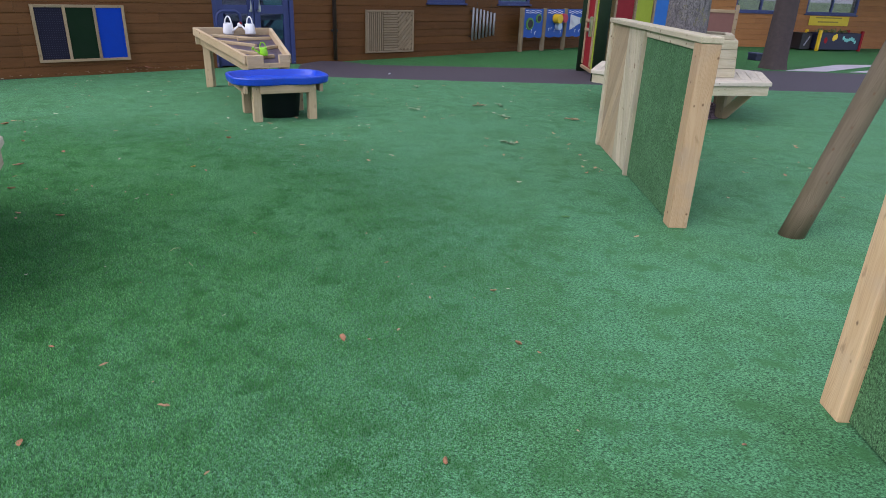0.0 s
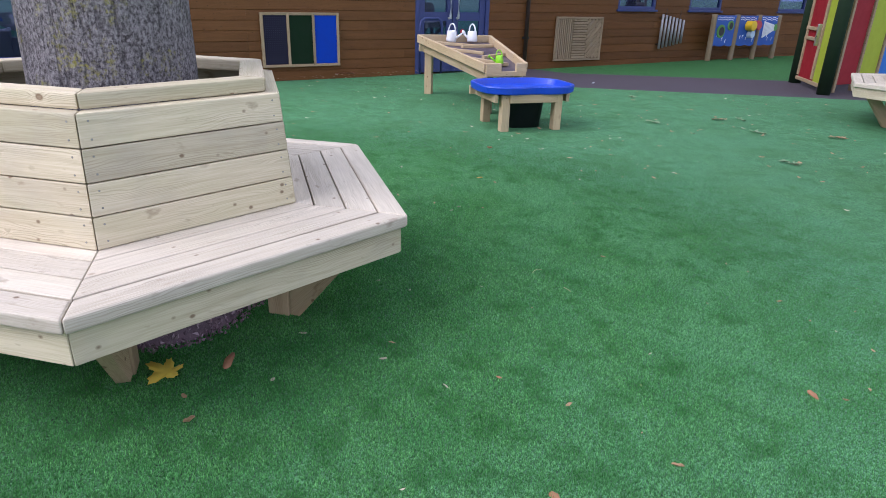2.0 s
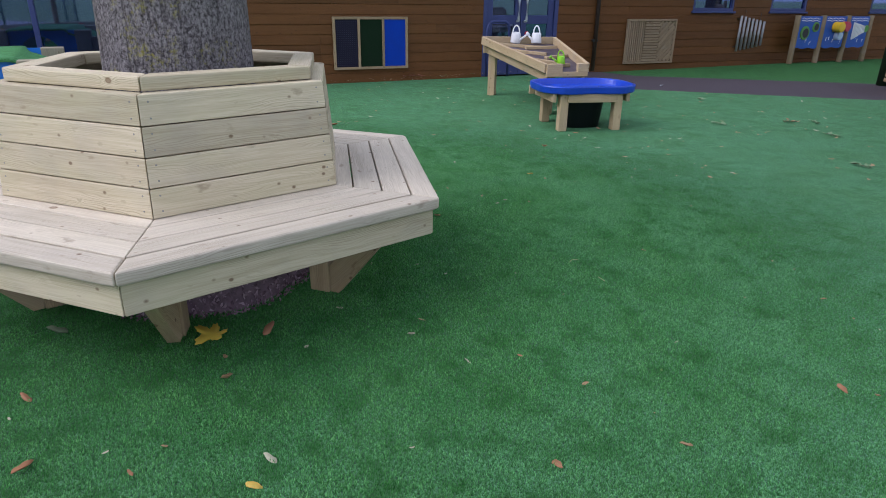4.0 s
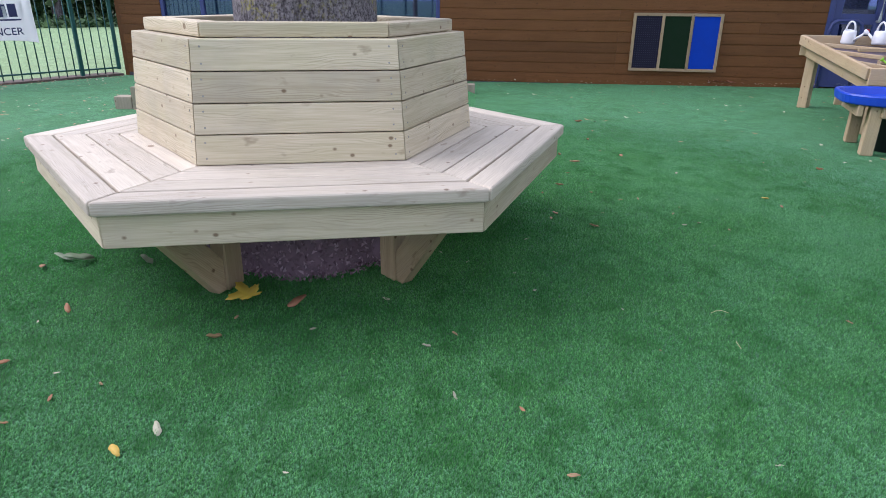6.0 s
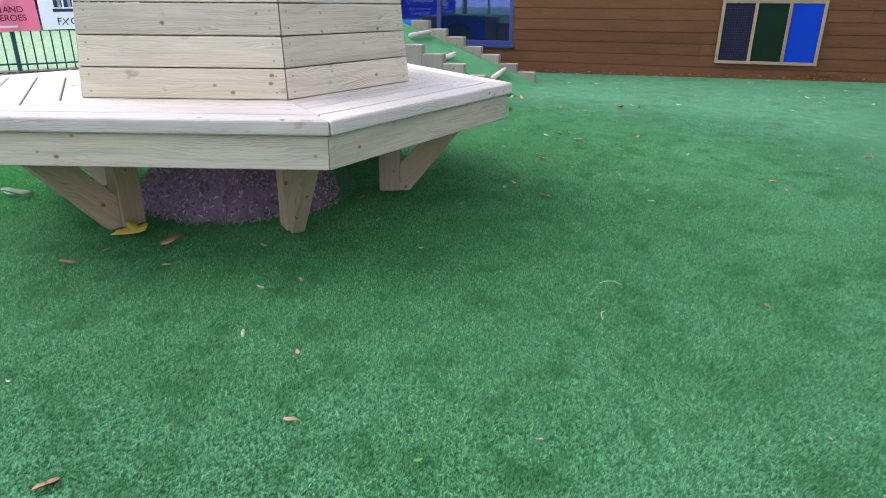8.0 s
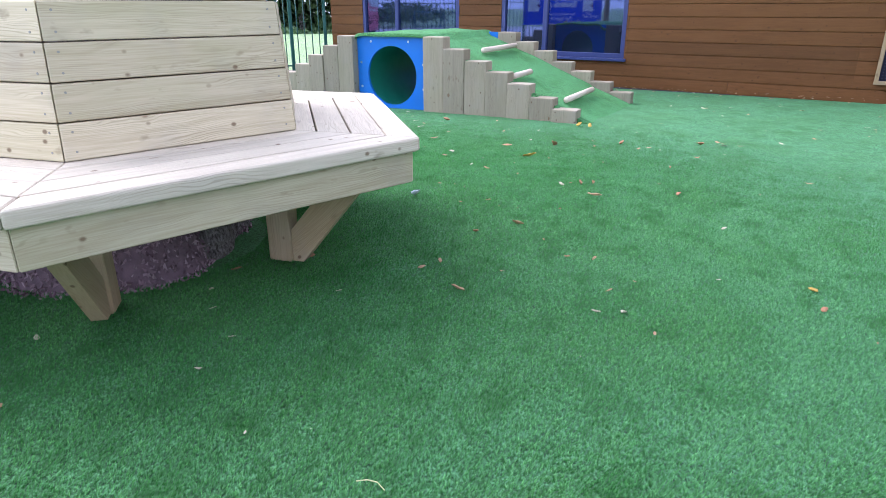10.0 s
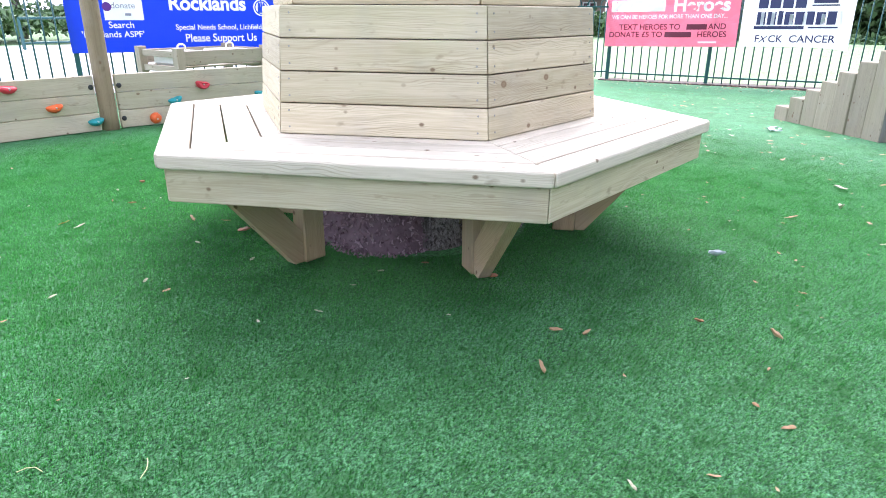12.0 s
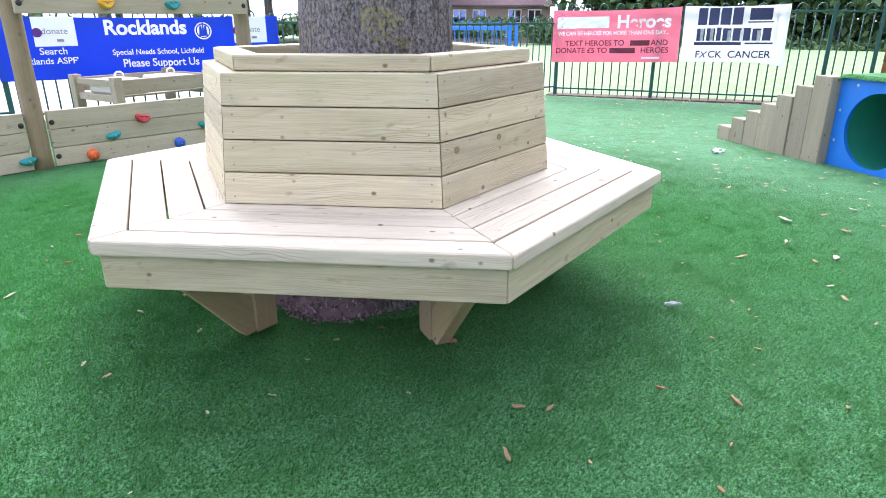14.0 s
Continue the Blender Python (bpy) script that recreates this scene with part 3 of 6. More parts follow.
def tree(name, at, r, height, spread, label, seed, leaves=5000, flare=1.35, lean=(0, 0), bark=None):
    rnd = random.Random(seed)
    t = thing(name, label, "tree", Matrix.Translation((*at, 0)))
    bm = bmesh.new()
    seg, rows = 48, 34
    top = height * 0.45
    grid = []
    for j in range(rows + 1):
        f = j / rows
        z = -0.03 + (top + 0.03) * f ** 1.25
        rr = r * (1 + (flare - 1) * math.exp(-z / 0.16)) * (1 - 0.35 * z / top)
        ring = []
        for i in range(seg):
            a = i * math.tau / seg
            d = rr * (1 + 0.035 * noise.noise(Vector((math.cos(a) * 2.2, math.sin(a) * 2.2, z * 1.2 + seed))) + 0.02 * noise.noise(Vector((math.cos(a) * 9, math.sin(a) * 9, z * 3 + seed))) + 0.10 * math.exp(-z / 0.2) * math.sin(a * 5 + seed))
            ring.append(bm.verts.new((d * math.cos(a) + lean[0] * z, d * math.sin(a) + lean[1] * z, z)))
        grid.append(ring)
    for a, b in zip(grid, grid[1:]):
        for i in range(seg):
            bm.faces.new((a[i], a[(i + 1) % seg], b[(i + 1) % seg], b[i]))
    bm.faces.new(grid[-1])
    trunk = part("trunk", bm, bark or BARK, t, smooth=True)
    limbs = bmesh.new()
    tips = []
    for i in range(9):
        a = i * 2.4 + rnd.random()
        base = Vector((lean[0] * top, lean[1] * top, top * (0.8 + 0.2 * rnd.random())))
        pts = [base]
        d = Vector((math.cos(a), math.sin(a), 0.6 + 1.0 * rnd.random())).normalized()
        L = height * 0.42 * (0.7 + 0.5 * rnd.random())
        for k in range(1, 5):
            d = (d + Vector((rnd.uniform(-0.2, 0.2), rnd.uniform(-0.2, 0.2), 0.12))).normalized()
            pts.append(pts[-1] + d * L / 4)
        for k in range(4):
            rod(pts[k], pts[k + 1], r * 0.36 * (1 - k * 0.23), r * 0.36 * (1 - (k + 1) * 0.23) + 0.004, 7, limbs, False)
        tips += pts[2:]
    part("limbs", limbs, BARK, t, smooth=True)
    vs, fs = [], []
    for i in range(leaves):
        c = rnd.choice(tips) + Vector((rnd.gauss(0, 1), rnd.gauss(0, 1), rnd.gauss(0, 0.7))) * spread * 0.24
        u = Vector((rnd.gauss(0, 1), rnd.gauss(0, 1), rnd.gauss(0, 0.5))).normalized()
        w = u.cross(Vector((rnd.gauss(0, 1), rnd.gauss(0, 1), rnd.gauss(0, 1)))).normalized()
        s = rnd.uniform(0.07, 0.14)
        n0 = len(vs)
        vs += [c - u * s, c + w * s * 0.6, c + u * s, c - w * s * 0.6]
        fs.append((n0, n0 + 1, n0 + 2, n0 + 3))
    me = bpy.data.meshes.new("crown")
    me.from_pydata(vs, [], fs)
    me.materials.append(LEAF)
    part("crown", me, None, t)
    return t


tree("tree", (-0.02, 0.03), 0.30, 13.0, 6.5, "mature tree with lichened grey bark inside the bench", 4, leaves=4200, flare=1.15)
tree("tree", (5.29, 5.62), 0.245, 10.0, 5.0, "grey-barked tree inside the second bench", 8, leaves=4500)
tree("tree", (8.68, 11.05), 0.22, 11.0, 5.0, "dark-barked tree growing in the far turf", 12, leaves=4500, flare=1.12, bark=BARK_DARK)

# ---- mulch under the bench ----
def mound(name, at, r, h, material, label, category, seed):
    """A heap of loose chips, wider towards the path side and drawn in on one flank."""
    def reach(a):
        d = (a - radians(68) + math.pi) % math.tau - math.pi
        return r * (1 + 0.10 * math.cos(a + radians(50)) - 0.42 * math.exp(-(d / 0.42) ** 2) + 0.08 * noise.noise(Vector((math.cos(a) * 2.5, math.sin(a) * 2.5, seed))))

    bm = bmesh.new()
    rings, seg = 24, 90
    prev = None
    for j in range(rings + 1):
        f = j / rings
        ring = []
        for i in range(seg):
            a = i * math.tau / seg
            rr = f * reach(a)
            z = h * (1 - f ** 3) + 0.06 * noise.noise(Vector((rr * math.cos(a) * 9, rr * math.sin(a) * 9, seed))) * (1 - f) + 0.012 * noise.noise(Vector((rr * math.cos(a) * 40, rr * math.sin(a) * 40, seed))) * (1 - f ** 4)
            ring.append(bm.verts.new((at[0] + rr * math.cos(a), at[1] + rr * math.sin(a), max(z, -0.01 if f > 0.95 else 0.001))))
        if prev:
            for i in range(seg):
                bm.faces.new((prev[i], prev[(i + 1) % seg], ring[(i + 1) % seg], ring[i]))
        prev = ring
    ob = part(name, bm, material, None, smooth=True)
    rnd = random.Random(seed)
    chips = bmesh.new()
    verts = [v.co.copy() for v in ob.data.vertices]
    for i in range(9000):
        a, f = rnd.uniform(0, math.tau), math.sqrt(rnd.uniform(0.12, 1.15))
        j, k = min(rings - 1, int(f * rings)), int(a / math.tau * seg)
        c = verts[j * seg + k].lerp(verts[(j + 1) * seg + (k + 1) % seg], f * rings - j) if f < 1 else Vector((at[0] + reach(a) * f * math.cos(a), at[1] + reach(a) * f * math.sin(a), 0.0))
        if f > 1 and rnd.random() < (f - 1) * 9:
            continue
        c = c + Vector((rnd.uniform(-0.014, 0.014), rnd.uniform(-0.014, 0.014), rnd.uniform(-0.004, 0.008)))
        q = Euler((rnd.uniform(0, 6), rnd.uniform(0, 6), rnd.uniform(0, 6))).to_matrix()
        s = rnd.uniform(0.005, 0.011)
        vs = [chips.verts.new(c + q @ Vector(p)) for p in ((-s * 1.4, -s * 0.5, -s * 0.3), (s * 1.4, -s * 0.4, -s * 0.3), (0, s * 0.7, -s * 0.2), (s * 0.2, 0, s * 0.7))]
        for t in ((0, 1, 2), (0, 3, 1), (1, 3, 2), (2, 3, 0)):
            chips.faces.new([vs[k] for k in t])
    part("mulch_chips", chips, CHIP, ob)
    return tagged(ob, label, category, kind="stuff")


mound("mulch", (0, 0), 0.445, 0.32, MULCH, "dark purple mulch heaped round the tree foot", "mulch", 2)
mound("mulch", (5.29, 5.62), 0.52, 0.2, MULCH, "dark purple mulch heaped round the second tree foot", "mulch", 5)


# ---- lettering ----
def letters(text, size, material, parent, m, name="lettering", bend=None, wide=1.0, bold=0.0):
    cu = bpy.data.curves.new(name, "FONT")
    cu.body, cu.size, cu.align_x, cu.align_y, cu.offset = text, size, "CENTER", "CENTER", bold
    ob = new(name, cu)
    me = bpy.data.meshes.new_from_object(ob.evaluated_get(bpy.context.evaluated_depsgraph_get()))
    bpy.data.objects.remove(ob)
    bpy.data.curves.remove(cu)
    me.transform(m @ pose(0, 0, 0, 90, 0, 0) @ Matrix.Diagonal((wide, 1, 1, 1)))
    if bend:
        for v in me.vertices:
            v.co.y += bend(v.co.x, v.co.z)
    me.materials.clear()
    me.materials.append(material)
    return part(name, me, None, parent)


def fabric(w, h, bend, nx=60, nz=24, edge=None):
    bm = bmesh.new()
    side = []
    for back in (0.0, 0.003):
        g = []
        for j in range(nz + 1):
            row = []
            for i in range(nx + 1):
                x, z = w * i / nx, h * j / nz
                dz = edge(x / w, z / h) if edge else 0.0
                row.append(bm.verts.new((x, bend(x, z) + back, z + dz)))
            g.append(row)
        for j in range(nz):
            for i in range(nx):
                bm.faces.new((g[j][i], g[j][i + 1], g[j + 1][i + 1], g[j + 1][i]))
        side.append(g)
    a, b = side
    for i in range(nx):
        bm.faces.new((a[0][i], a[0][i + 1], b[0][i + 1], b[0][i]))
        bm.faces.new((a[nz][i], a[nz][i + 1], b[nz][i + 1], b[nz][i]))
    for j in range(nz):
        bm.faces.new((a[j][0], a[j + 1][0], b[j + 1][0], b[j][0]))
        bm.faces.new((a[j][nx], a[j + 1][nx], b[j + 1][nx], b[j][nx]))
    return bm


# ---- bow-top fence ----
def fence_run(p, q, posts, label, height=1.1, paint=FENCE_PAINT, pitch=0.118):
    """A run of bow-top railing from p to q; a thing for each bay, each with its bars."""
    p, q = Vector((*p, 0)), Vector((*q, 0))
    ang = math.degrees(math.atan2(q.y - p.y, q.x - p.x))
    L = (q - p).length
    bar = mesh_of("bar", rod((0, 0, 0.03), (0, 0, height - 0.09), 0.0085, seg=8), paint, True)
    n = 9
    bow = mesh_of("bow", tube([(-pitch / 2 + pitch / 2 * (1 - math.cos(math.pi * k / n)), 0, height - 0.09 + 0.075 * math.sin(math.pi * k / n)) for k in range(n + 1)], 0.0085, 8), paint, True)
    stops = [0.0] + [s for s in posts if 0 < s < L] + [L]
    for a, b in zip(stops, stops[1:]):
        mid = p.lerp(q, (a + b) / 2 / L)
        bay = thing("fence_bay", label, "fence", pose(p.x, p.y, ground_z(mid.x), 0, 0, ang) @ Matrix.Translation((a, 0, 0)), "fence bays round the yard")
        w = b - a
        part("fence_post", box(-0.025, -0.025, -0.08, 0.025, 0.025, height - 0.01, 0.004), paint, bay)
        for z in (0.10, height - 0.125):
            part("rail", box(0.025, -0.018, z, w - 0.025, 0.018, z + 0.022, 0.003), paint, bay)
        count = max(2, int((w - 0.05) / pitch))
        x0 = (w - (count - 1) * pitch) / 2
        for i in range(count):
            part("bar", bar, None, bay, "", Matrix.Translation((x0 + i * pitch, 0, 0)))
            if i % 2 == 0 and i + 1 < count:
                part("bow", bow, None, bay, "", Matrix.Translation((x0 + (i + 0.5) * pitch, 0, 0)))


F0, F1, F4 = (4.06, -7.93), (-7.4, -2.85), (-8.45, 1.2)
fence_run(F0, F1, [0.6, 2.3, 3.7, 5.4, 8.17, 10.3], "dark green bow-top steel fence behind the climbing wall", 1.15)
fence_run(F1, F4, [1.43, 3.63], "dark green bow-top steel fence facing the field", 1.34)
end = thing("fence_bay", "dark green end post of the fence by the building", "fence", Matrix.Translation((*F4, 0)), "fence bays round the yard")
part("fence_post", box(-0.025, -0.025, -0.05, 0.025, 0.025, 1.24, 0.004), FENCE_PAINT, end)
SOIL = plain("litter_soil", (0.12, 0.085, 0.07), 0.95, dirt=0.5, scale=30, bump=0.9)
def strip(name, p, q, w, label):
    p, q = Vector(p), Vector(q)
    d = (q - p).normalized()
    n = Vector((-d.y, d.x)) * w
    tagged(part(name, prism([tuple(p - n * 0.6), tuple(q - n * 0.6), tuple(q + n), tuple(p + n)][::-1], -0.2, -0.105), SOIL), label, "soil", kind="structure")
strip("soil_strip", (-7.36, -2.95), (-8.45, 1.2), 0.2, "bare soil and leaf litter under the fence")

# ---- banners on the fence ----
BANNER_A = frame_on((-1.05, -5.67, 0), 156.06)
BANNER_B = frame_on((-7.4, -2.85, 0), 104.53)
def sheer(mat, share=0.4):
    """Thin vinyl that lets the daylight behind it through."""
    t = mat.node_tree
    b = t.nodes["Principled BSDF"]
    glow = t.nodes.new("ShaderNodeBsdfTranslucent")
    t.links.new(b.inputs["Base Color"].links[0].from_socket, glow.inputs[0])
    mx = t.nodes.new("ShaderNodeMixShader")
    mx.inputs[0].default_value = share
    t.links.new(b.outputs[0], mx.inputs[1])
    t.links.new(glow.outputs[0], mx.inputs[2])
    t.links.new(mx.outputs[0], t.nodes["Material Output"].inputs["Surface"])
    return mat


BLUE_CLOTH = sheer(plain("blue_banner", (0.02, 0.09, 0.72), 0.5, dirt=0.06, scale=3, bump=0.05), 0.45)
WHITE_CLOTH = sheer(plain("white_banner", (0.86, 0.86, 0.87), 0.55, dirt=0.04, scale=4, bump=0.05), 0.6)
PINK_CLOTH = sheer(plain("pink_banner", (0.88, 0.36, 0.46), 0.5, dirt=0.08, scale=4, bump=0.05), 0.6)
INK_WHITE = plain("white_ink", (0.85, 0.85, 0.86), 0.5, dirt=0.02, bump=0)
INK_NAVY = plain("navy_ink", (0.03, 0.035, 0.11), 0.5, dirt=0.02, bump=0)
INK_DARK = plain("maroon_ink", (0.14, 0.015, 0.04), 0.5, dirt=0.02, bump=0)
INK_GREY = plain("grey_ink", (0.25, 0.25, 0.30), 0.5, dirt=0.02, bump=0)
INK_PURPLE = plain("purple_ink", (0.10, 0.02, 0.22), 0.5, dirt=0.02, bump=0)


def ripple(amp, seed):
    return lambda x, z: amp * (math.sin(x * 9.5 + seed) * 0.6 + math.sin(x * 21 + z * 6 + seed * 2) * 0.3 + math.sin(z * 13 + x * 3) * 0.35)


def patch(w, h, bend, lift, x0, z0, nx=14):
    bm = bmesh.new()
    g = [[bm.verts.new((x0 + w * i / nx, bend(x0 + w * i / nx, z0 + h * j / 3) - lift, z0 + h * j / 3)) for i in range(nx + 1)] for j in range(4)]
    for j in range(3):
        for i in range(nx):
            bm.faces.new((g[j][i], g[j][i + 1], g[j + 1][i + 1], g[j + 1][i]))
    return bm


rb = ripple(0.006, 1.0)
ban = thing("banner", "long blue vinyl school banner tied to the fence", "banner", BANNER_A @ Matrix.Translation((-0.22, -0.045, 0.42)), "fence banners")
part("cloth", fabric(2.85, 0.62, rb, 90, 20, lambda u, v: -0.015 * math.sin(math.pi * u) * v), BLUE_CLOTH, ban)
lift = lambda x, z: rb(x, z) - 0.004
letters("Rocklands", 0.205, INK_WHITE, ban, Matrix.Translation((1.41, 0, 0.50)), bend=lift, wide=0.98, bold=0.0065)
letters("Special Needs School, Lichfield", 0.079, INK_WHITE, ban, Matrix.Translation((1.515, 0, 0.255)), bend=lift, wide=0.95, bold=0.0012)
letters("Please Support Us", 0.118, INK_WHITE, ban, Matrix.Translation((1.525, 0, 0.14)), bend=lift, wide=0.90, bold=0.002)
letters("Search", 0.093, INK_WHITE, ban, Matrix.Translation((0.51, 0, 0.28)), bend=lift, bold=0.0012)
letters("'Rocklands ASPF'", 0.088, INK_WHITE, ban, Matrix.Translation((0.42, 0, 0.185)), bend=lift, bold=0.0012)
for x0 in (0.36, 2.33):
    pl = part("white_panel", patch(0.38, 0.285, rb, 0.003, x0, 0.33), INK_WHITE, ban)
    letters("donate", 0.085, INK_GREY, pl, Matrix.Translation((x0 + 0.19, 0, 0.475)), bend=lambda x, z: rb(x, z) - 0.006)
    dot = bmesh.new()
    bmesh.ops.create_circle(dot, cap_ends=True, segments=20, radius=0.045, matrix=Matrix.Translation((x0 + 0.035, -0.012, 0.465)) @ pose(0, 0, 0, 90, 0, 0))
    part("emblem", dot, INK_PURPLE, pl)
    part("bar_mark", box(x0 + 0.20, -0.013, 0.375, x0 + 0.26, -0.012, 0.40), INK_GREY, pl)
em = bmesh.new()
bmesh.ops.create_circle(em, cap_ends=True, segments=28, radius=0.092, matrix=Matrix.Translation((1.995, -0.014, 0.465)) @ pose(0, 0, 0, 90, 0, 0))
emb = part("emblem", em, INK_WHITE, ban, "white round emblem")
for r, mt, dy in ((0.078, BLUE_CLOTH, 0.0006), (0.066, INK_WHITE, 0.0012)):
    em = bmesh.new()
    bmesh.ops.create_circle(em, cap_ends=True, segments=28, radius=r, matrix=Matrix.Translation((1.995, -0.014 - dy, 0.465)) @ pose(0, 0, 0, 90, 0, 0))
    part("ring", em, mt, emb)
em = bmesh.new()
for dx in (-0.026, 0.026):
    em.faces.new([em.verts.new((1.995 + dx + x, -0.0162, z + 0.01)) for x, z in ((-0.02, 0.40), (0.02, 0.40), (0.012, 0.50 if dx < 0 else 0.50), (0, 0.52), (-0.012, 0.49))])
em.faces.new([em.verts.new((1.995 + x, -0.0166, z + 0.01)) for x, z in ((-0.014, 0.40), (0.014, 0.40), (0.004, 0.56), (-0.004, 0.56))])
part("spire", em, BLUE_CLOTH, emb)

rp_wave = ripple(0.020, 2.4)


def rp(x, z):
    """Slack cloth: waves with sharp creases that fan out from the tied corners."""
    fan = math.atan2(z - 0.75, x + 0.2) * 22
    return rp_wave(x, z) - 0.012 * abs(math.sin(fan)) ** 0.7 - 0.012 * abs(math.sin(x * 7 - z * 11)) ** 0.8 - 0.012

pink = thing("banner", "crumpled pink charity banner tied to the fence", "banner", BANNER_B @ Matrix.Translation((-0.06, -0.06, 0.375)) @ pose(0, 0, 0, 0, -1.2, 0) @ Matrix.Scale(1.22, 4), "fence banners")
part("cloth", fabric(1.49, 0.61, rp, 70, 28, lambda u, v: -0.02 * math.sin(math.pi * u) * v), PINK_CLOTH, pink)
plift = lambda x, z: rp(x, z) - 0.006
part("bar_mark", patch(0.62, 0.13, rp, 0.006, 0.06, 0.395), INK_WHITE, pink)
letters("Heroes", 0.20, INK_WHITE, pink, Matrix.Translation((1.08, 0, 0.455)), bend=plift, wide=1.02, bold=0.006)
letters("WE CAN BE HEROES FOR MORE THAN ONE DAY...", 0.062, INK_WHITE, pink, Matrix.Translation((0.72, 0, 0.335)), bend=plift, wide=0.92, bold=0.002)
letters("TEXT HEROES TO", 0.088, INK_DARK, pink, Matrix.Translation((0.52, 0, 0.22)), bend=plift, wide=1.0, bold=0.001)
part("bar_mark", patch(0.22, 0.06, rp, 0.005, 0.94, 0.19), INK_DARK, pink)
letters("AND", 0.088, INK_DARK, pink, Matrix.Translation((1.27, 0, 0.22)), bend=plift, bold=0.001)
letters("DONATE £5 TO", 0.088, INK_DARK, pink, Matrix.Translation((0.36, 0, 0.135)), bend=plift, bold=0.001)
part("bar_mark", patch(0.30, 0.06, rp, 0.005, 0.70, 0.105), INK_DARK, pink)
letters("HEROES", 0.088, INK_DARK, pink, Matrix.Translation((1.22, 0, 0.135)), bend=plift, bold=0.001)
part("bar_mark", patch(0.2, 0.02, rp, 0.005, 1.08, 0.04), INK_WHITE, pink)

rw = ripple(0.014, 4.1)
white = thing("banner", "white charity banner with navy print on the fence", "banner", BANNER_B @ Matrix.Translation((1.79, -0.06, 0.42)) @ pose(0, 0, 0, 0, -0.8, 0) @ Matrix.Scale(1.16, 4), "fence banners")
part("cloth", fabric(1.14, 0.645, rw, 60, 28, lambda u, v: -0.018 * math.sin(math.pi * u) * v - 0.05 * u ** 6 * (1 - v)), WHITE_CLOTH, white)
wl = lambda x, z: rw(x, z) - 0.006
letters("CANCER", 0.112, INK_NAVY, white, Matrix.Translation((0.76, 0, 0.085)), bend=wl, wide=1.05, bold=0.001)
letters("F", 0.112, INK_NAVY, white, Matrix.Translation((0.19, 0, 0.085)), bend=wl, bold=0.001)
letters("CK", 0.112, INK_NAVY, white, Matrix.Translation((0.385, 0, 0.085)), bend=wl, bold=0.001)
for a in (-1, 1):
    part("cross_stroke", tube([(0.245 - 0.03 * a, wl(0.24, 0.08), 0.05), (0.265 + 0.03 * a, wl(0.24, 0.08), 0.12)], 0.006, 6), INK_NAVY, white)
# the logo as plain shapes: two rows of heavy blocks over a bar, with pale gaps
rnd = random.Random(11)
x = 0.16
for w_ in (0.12, 0.13, 0.13, 0.13):
    part("logo_block", patch(w_ - 0.02, 0.19, rw, 0.005, x, 0.425, 5), INK_NAVY, white)
    x += w_
part("logo_block", patch(0.24, 0.13, rw, 0.005, 0.72, 0.475, 6), INK_NAVY, white)
part("logo_block", patch(0.27, 0.014, rw, 0.005, 0.71, 0.445, 6), INK_NAVY, white)
x = 0.16
for w_ in (0.11, 0.11, 0.07, 0.11, 0.11, 0.10, 0.11, 0.11):
    part("logo_block", patch(w_ - 0.02, 0.13 + 0.02 * rnd.random(), rw, 0.005, x, 0.245, 4), INK_NAVY, white)
    x += w_
part("logo_block", patch(0.52, 0.035, rw, 0.005, 0.14, 0.195, 10), INK_NAVY, white)
part("logo_block", patch(0.30, 0.018, rw, 0.005, 0.70, 0.205, 8), INK_NAVY, white)
for xx in (0.2, 0.31, 0.5, 0.64, 0.82, 1.0):
    part("logo_gap", patch(0.035, 0.12 + 0.05 * rnd.random(), rw, 0.008, xx, 0.235, 3), WHITE_CLOTH, white)

# ---- climbing wall ----
CLIMB_W = frame_on((-0.10, -3.28, 0), 174.0)     # x runs towards the field
CLIMB_E = frame_on((-0.10, -3.28, 0), 0.0)


def pole_mesh(name, r, h, r2=None):
    """A round pole whose own x axis points up, for the grain."""
    bm = bmesh.new()
    seg, rows = 20, 12
    prev = None
    for j in range(rows + 1):
        x = h * j / rows
        rr = (r + ((r2 or r) - r) * j / rows)
        ring = [bm.verts.new((x, rr * (1 + 0.03 * noise.noise(Vector((math.cos(k * math.tau / seg), math.sin(k * math.tau / seg), x * 2 + r * 90)))) * math.cos(k * math.tau / seg), rr * math.sin(k * math.tau / seg))) for k in range(seg)]
        if prev:
            for k in range(seg):
                bm.faces.new((prev[k], prev[(k + 1) % seg], ring[(k + 1) % seg], ring[k]))
        else:
            bm.faces.new(ring[::-1])
        prev = ring
    bm.faces.new(prev)
    return mesh_of(name, bm, POLE_WOOD, True)


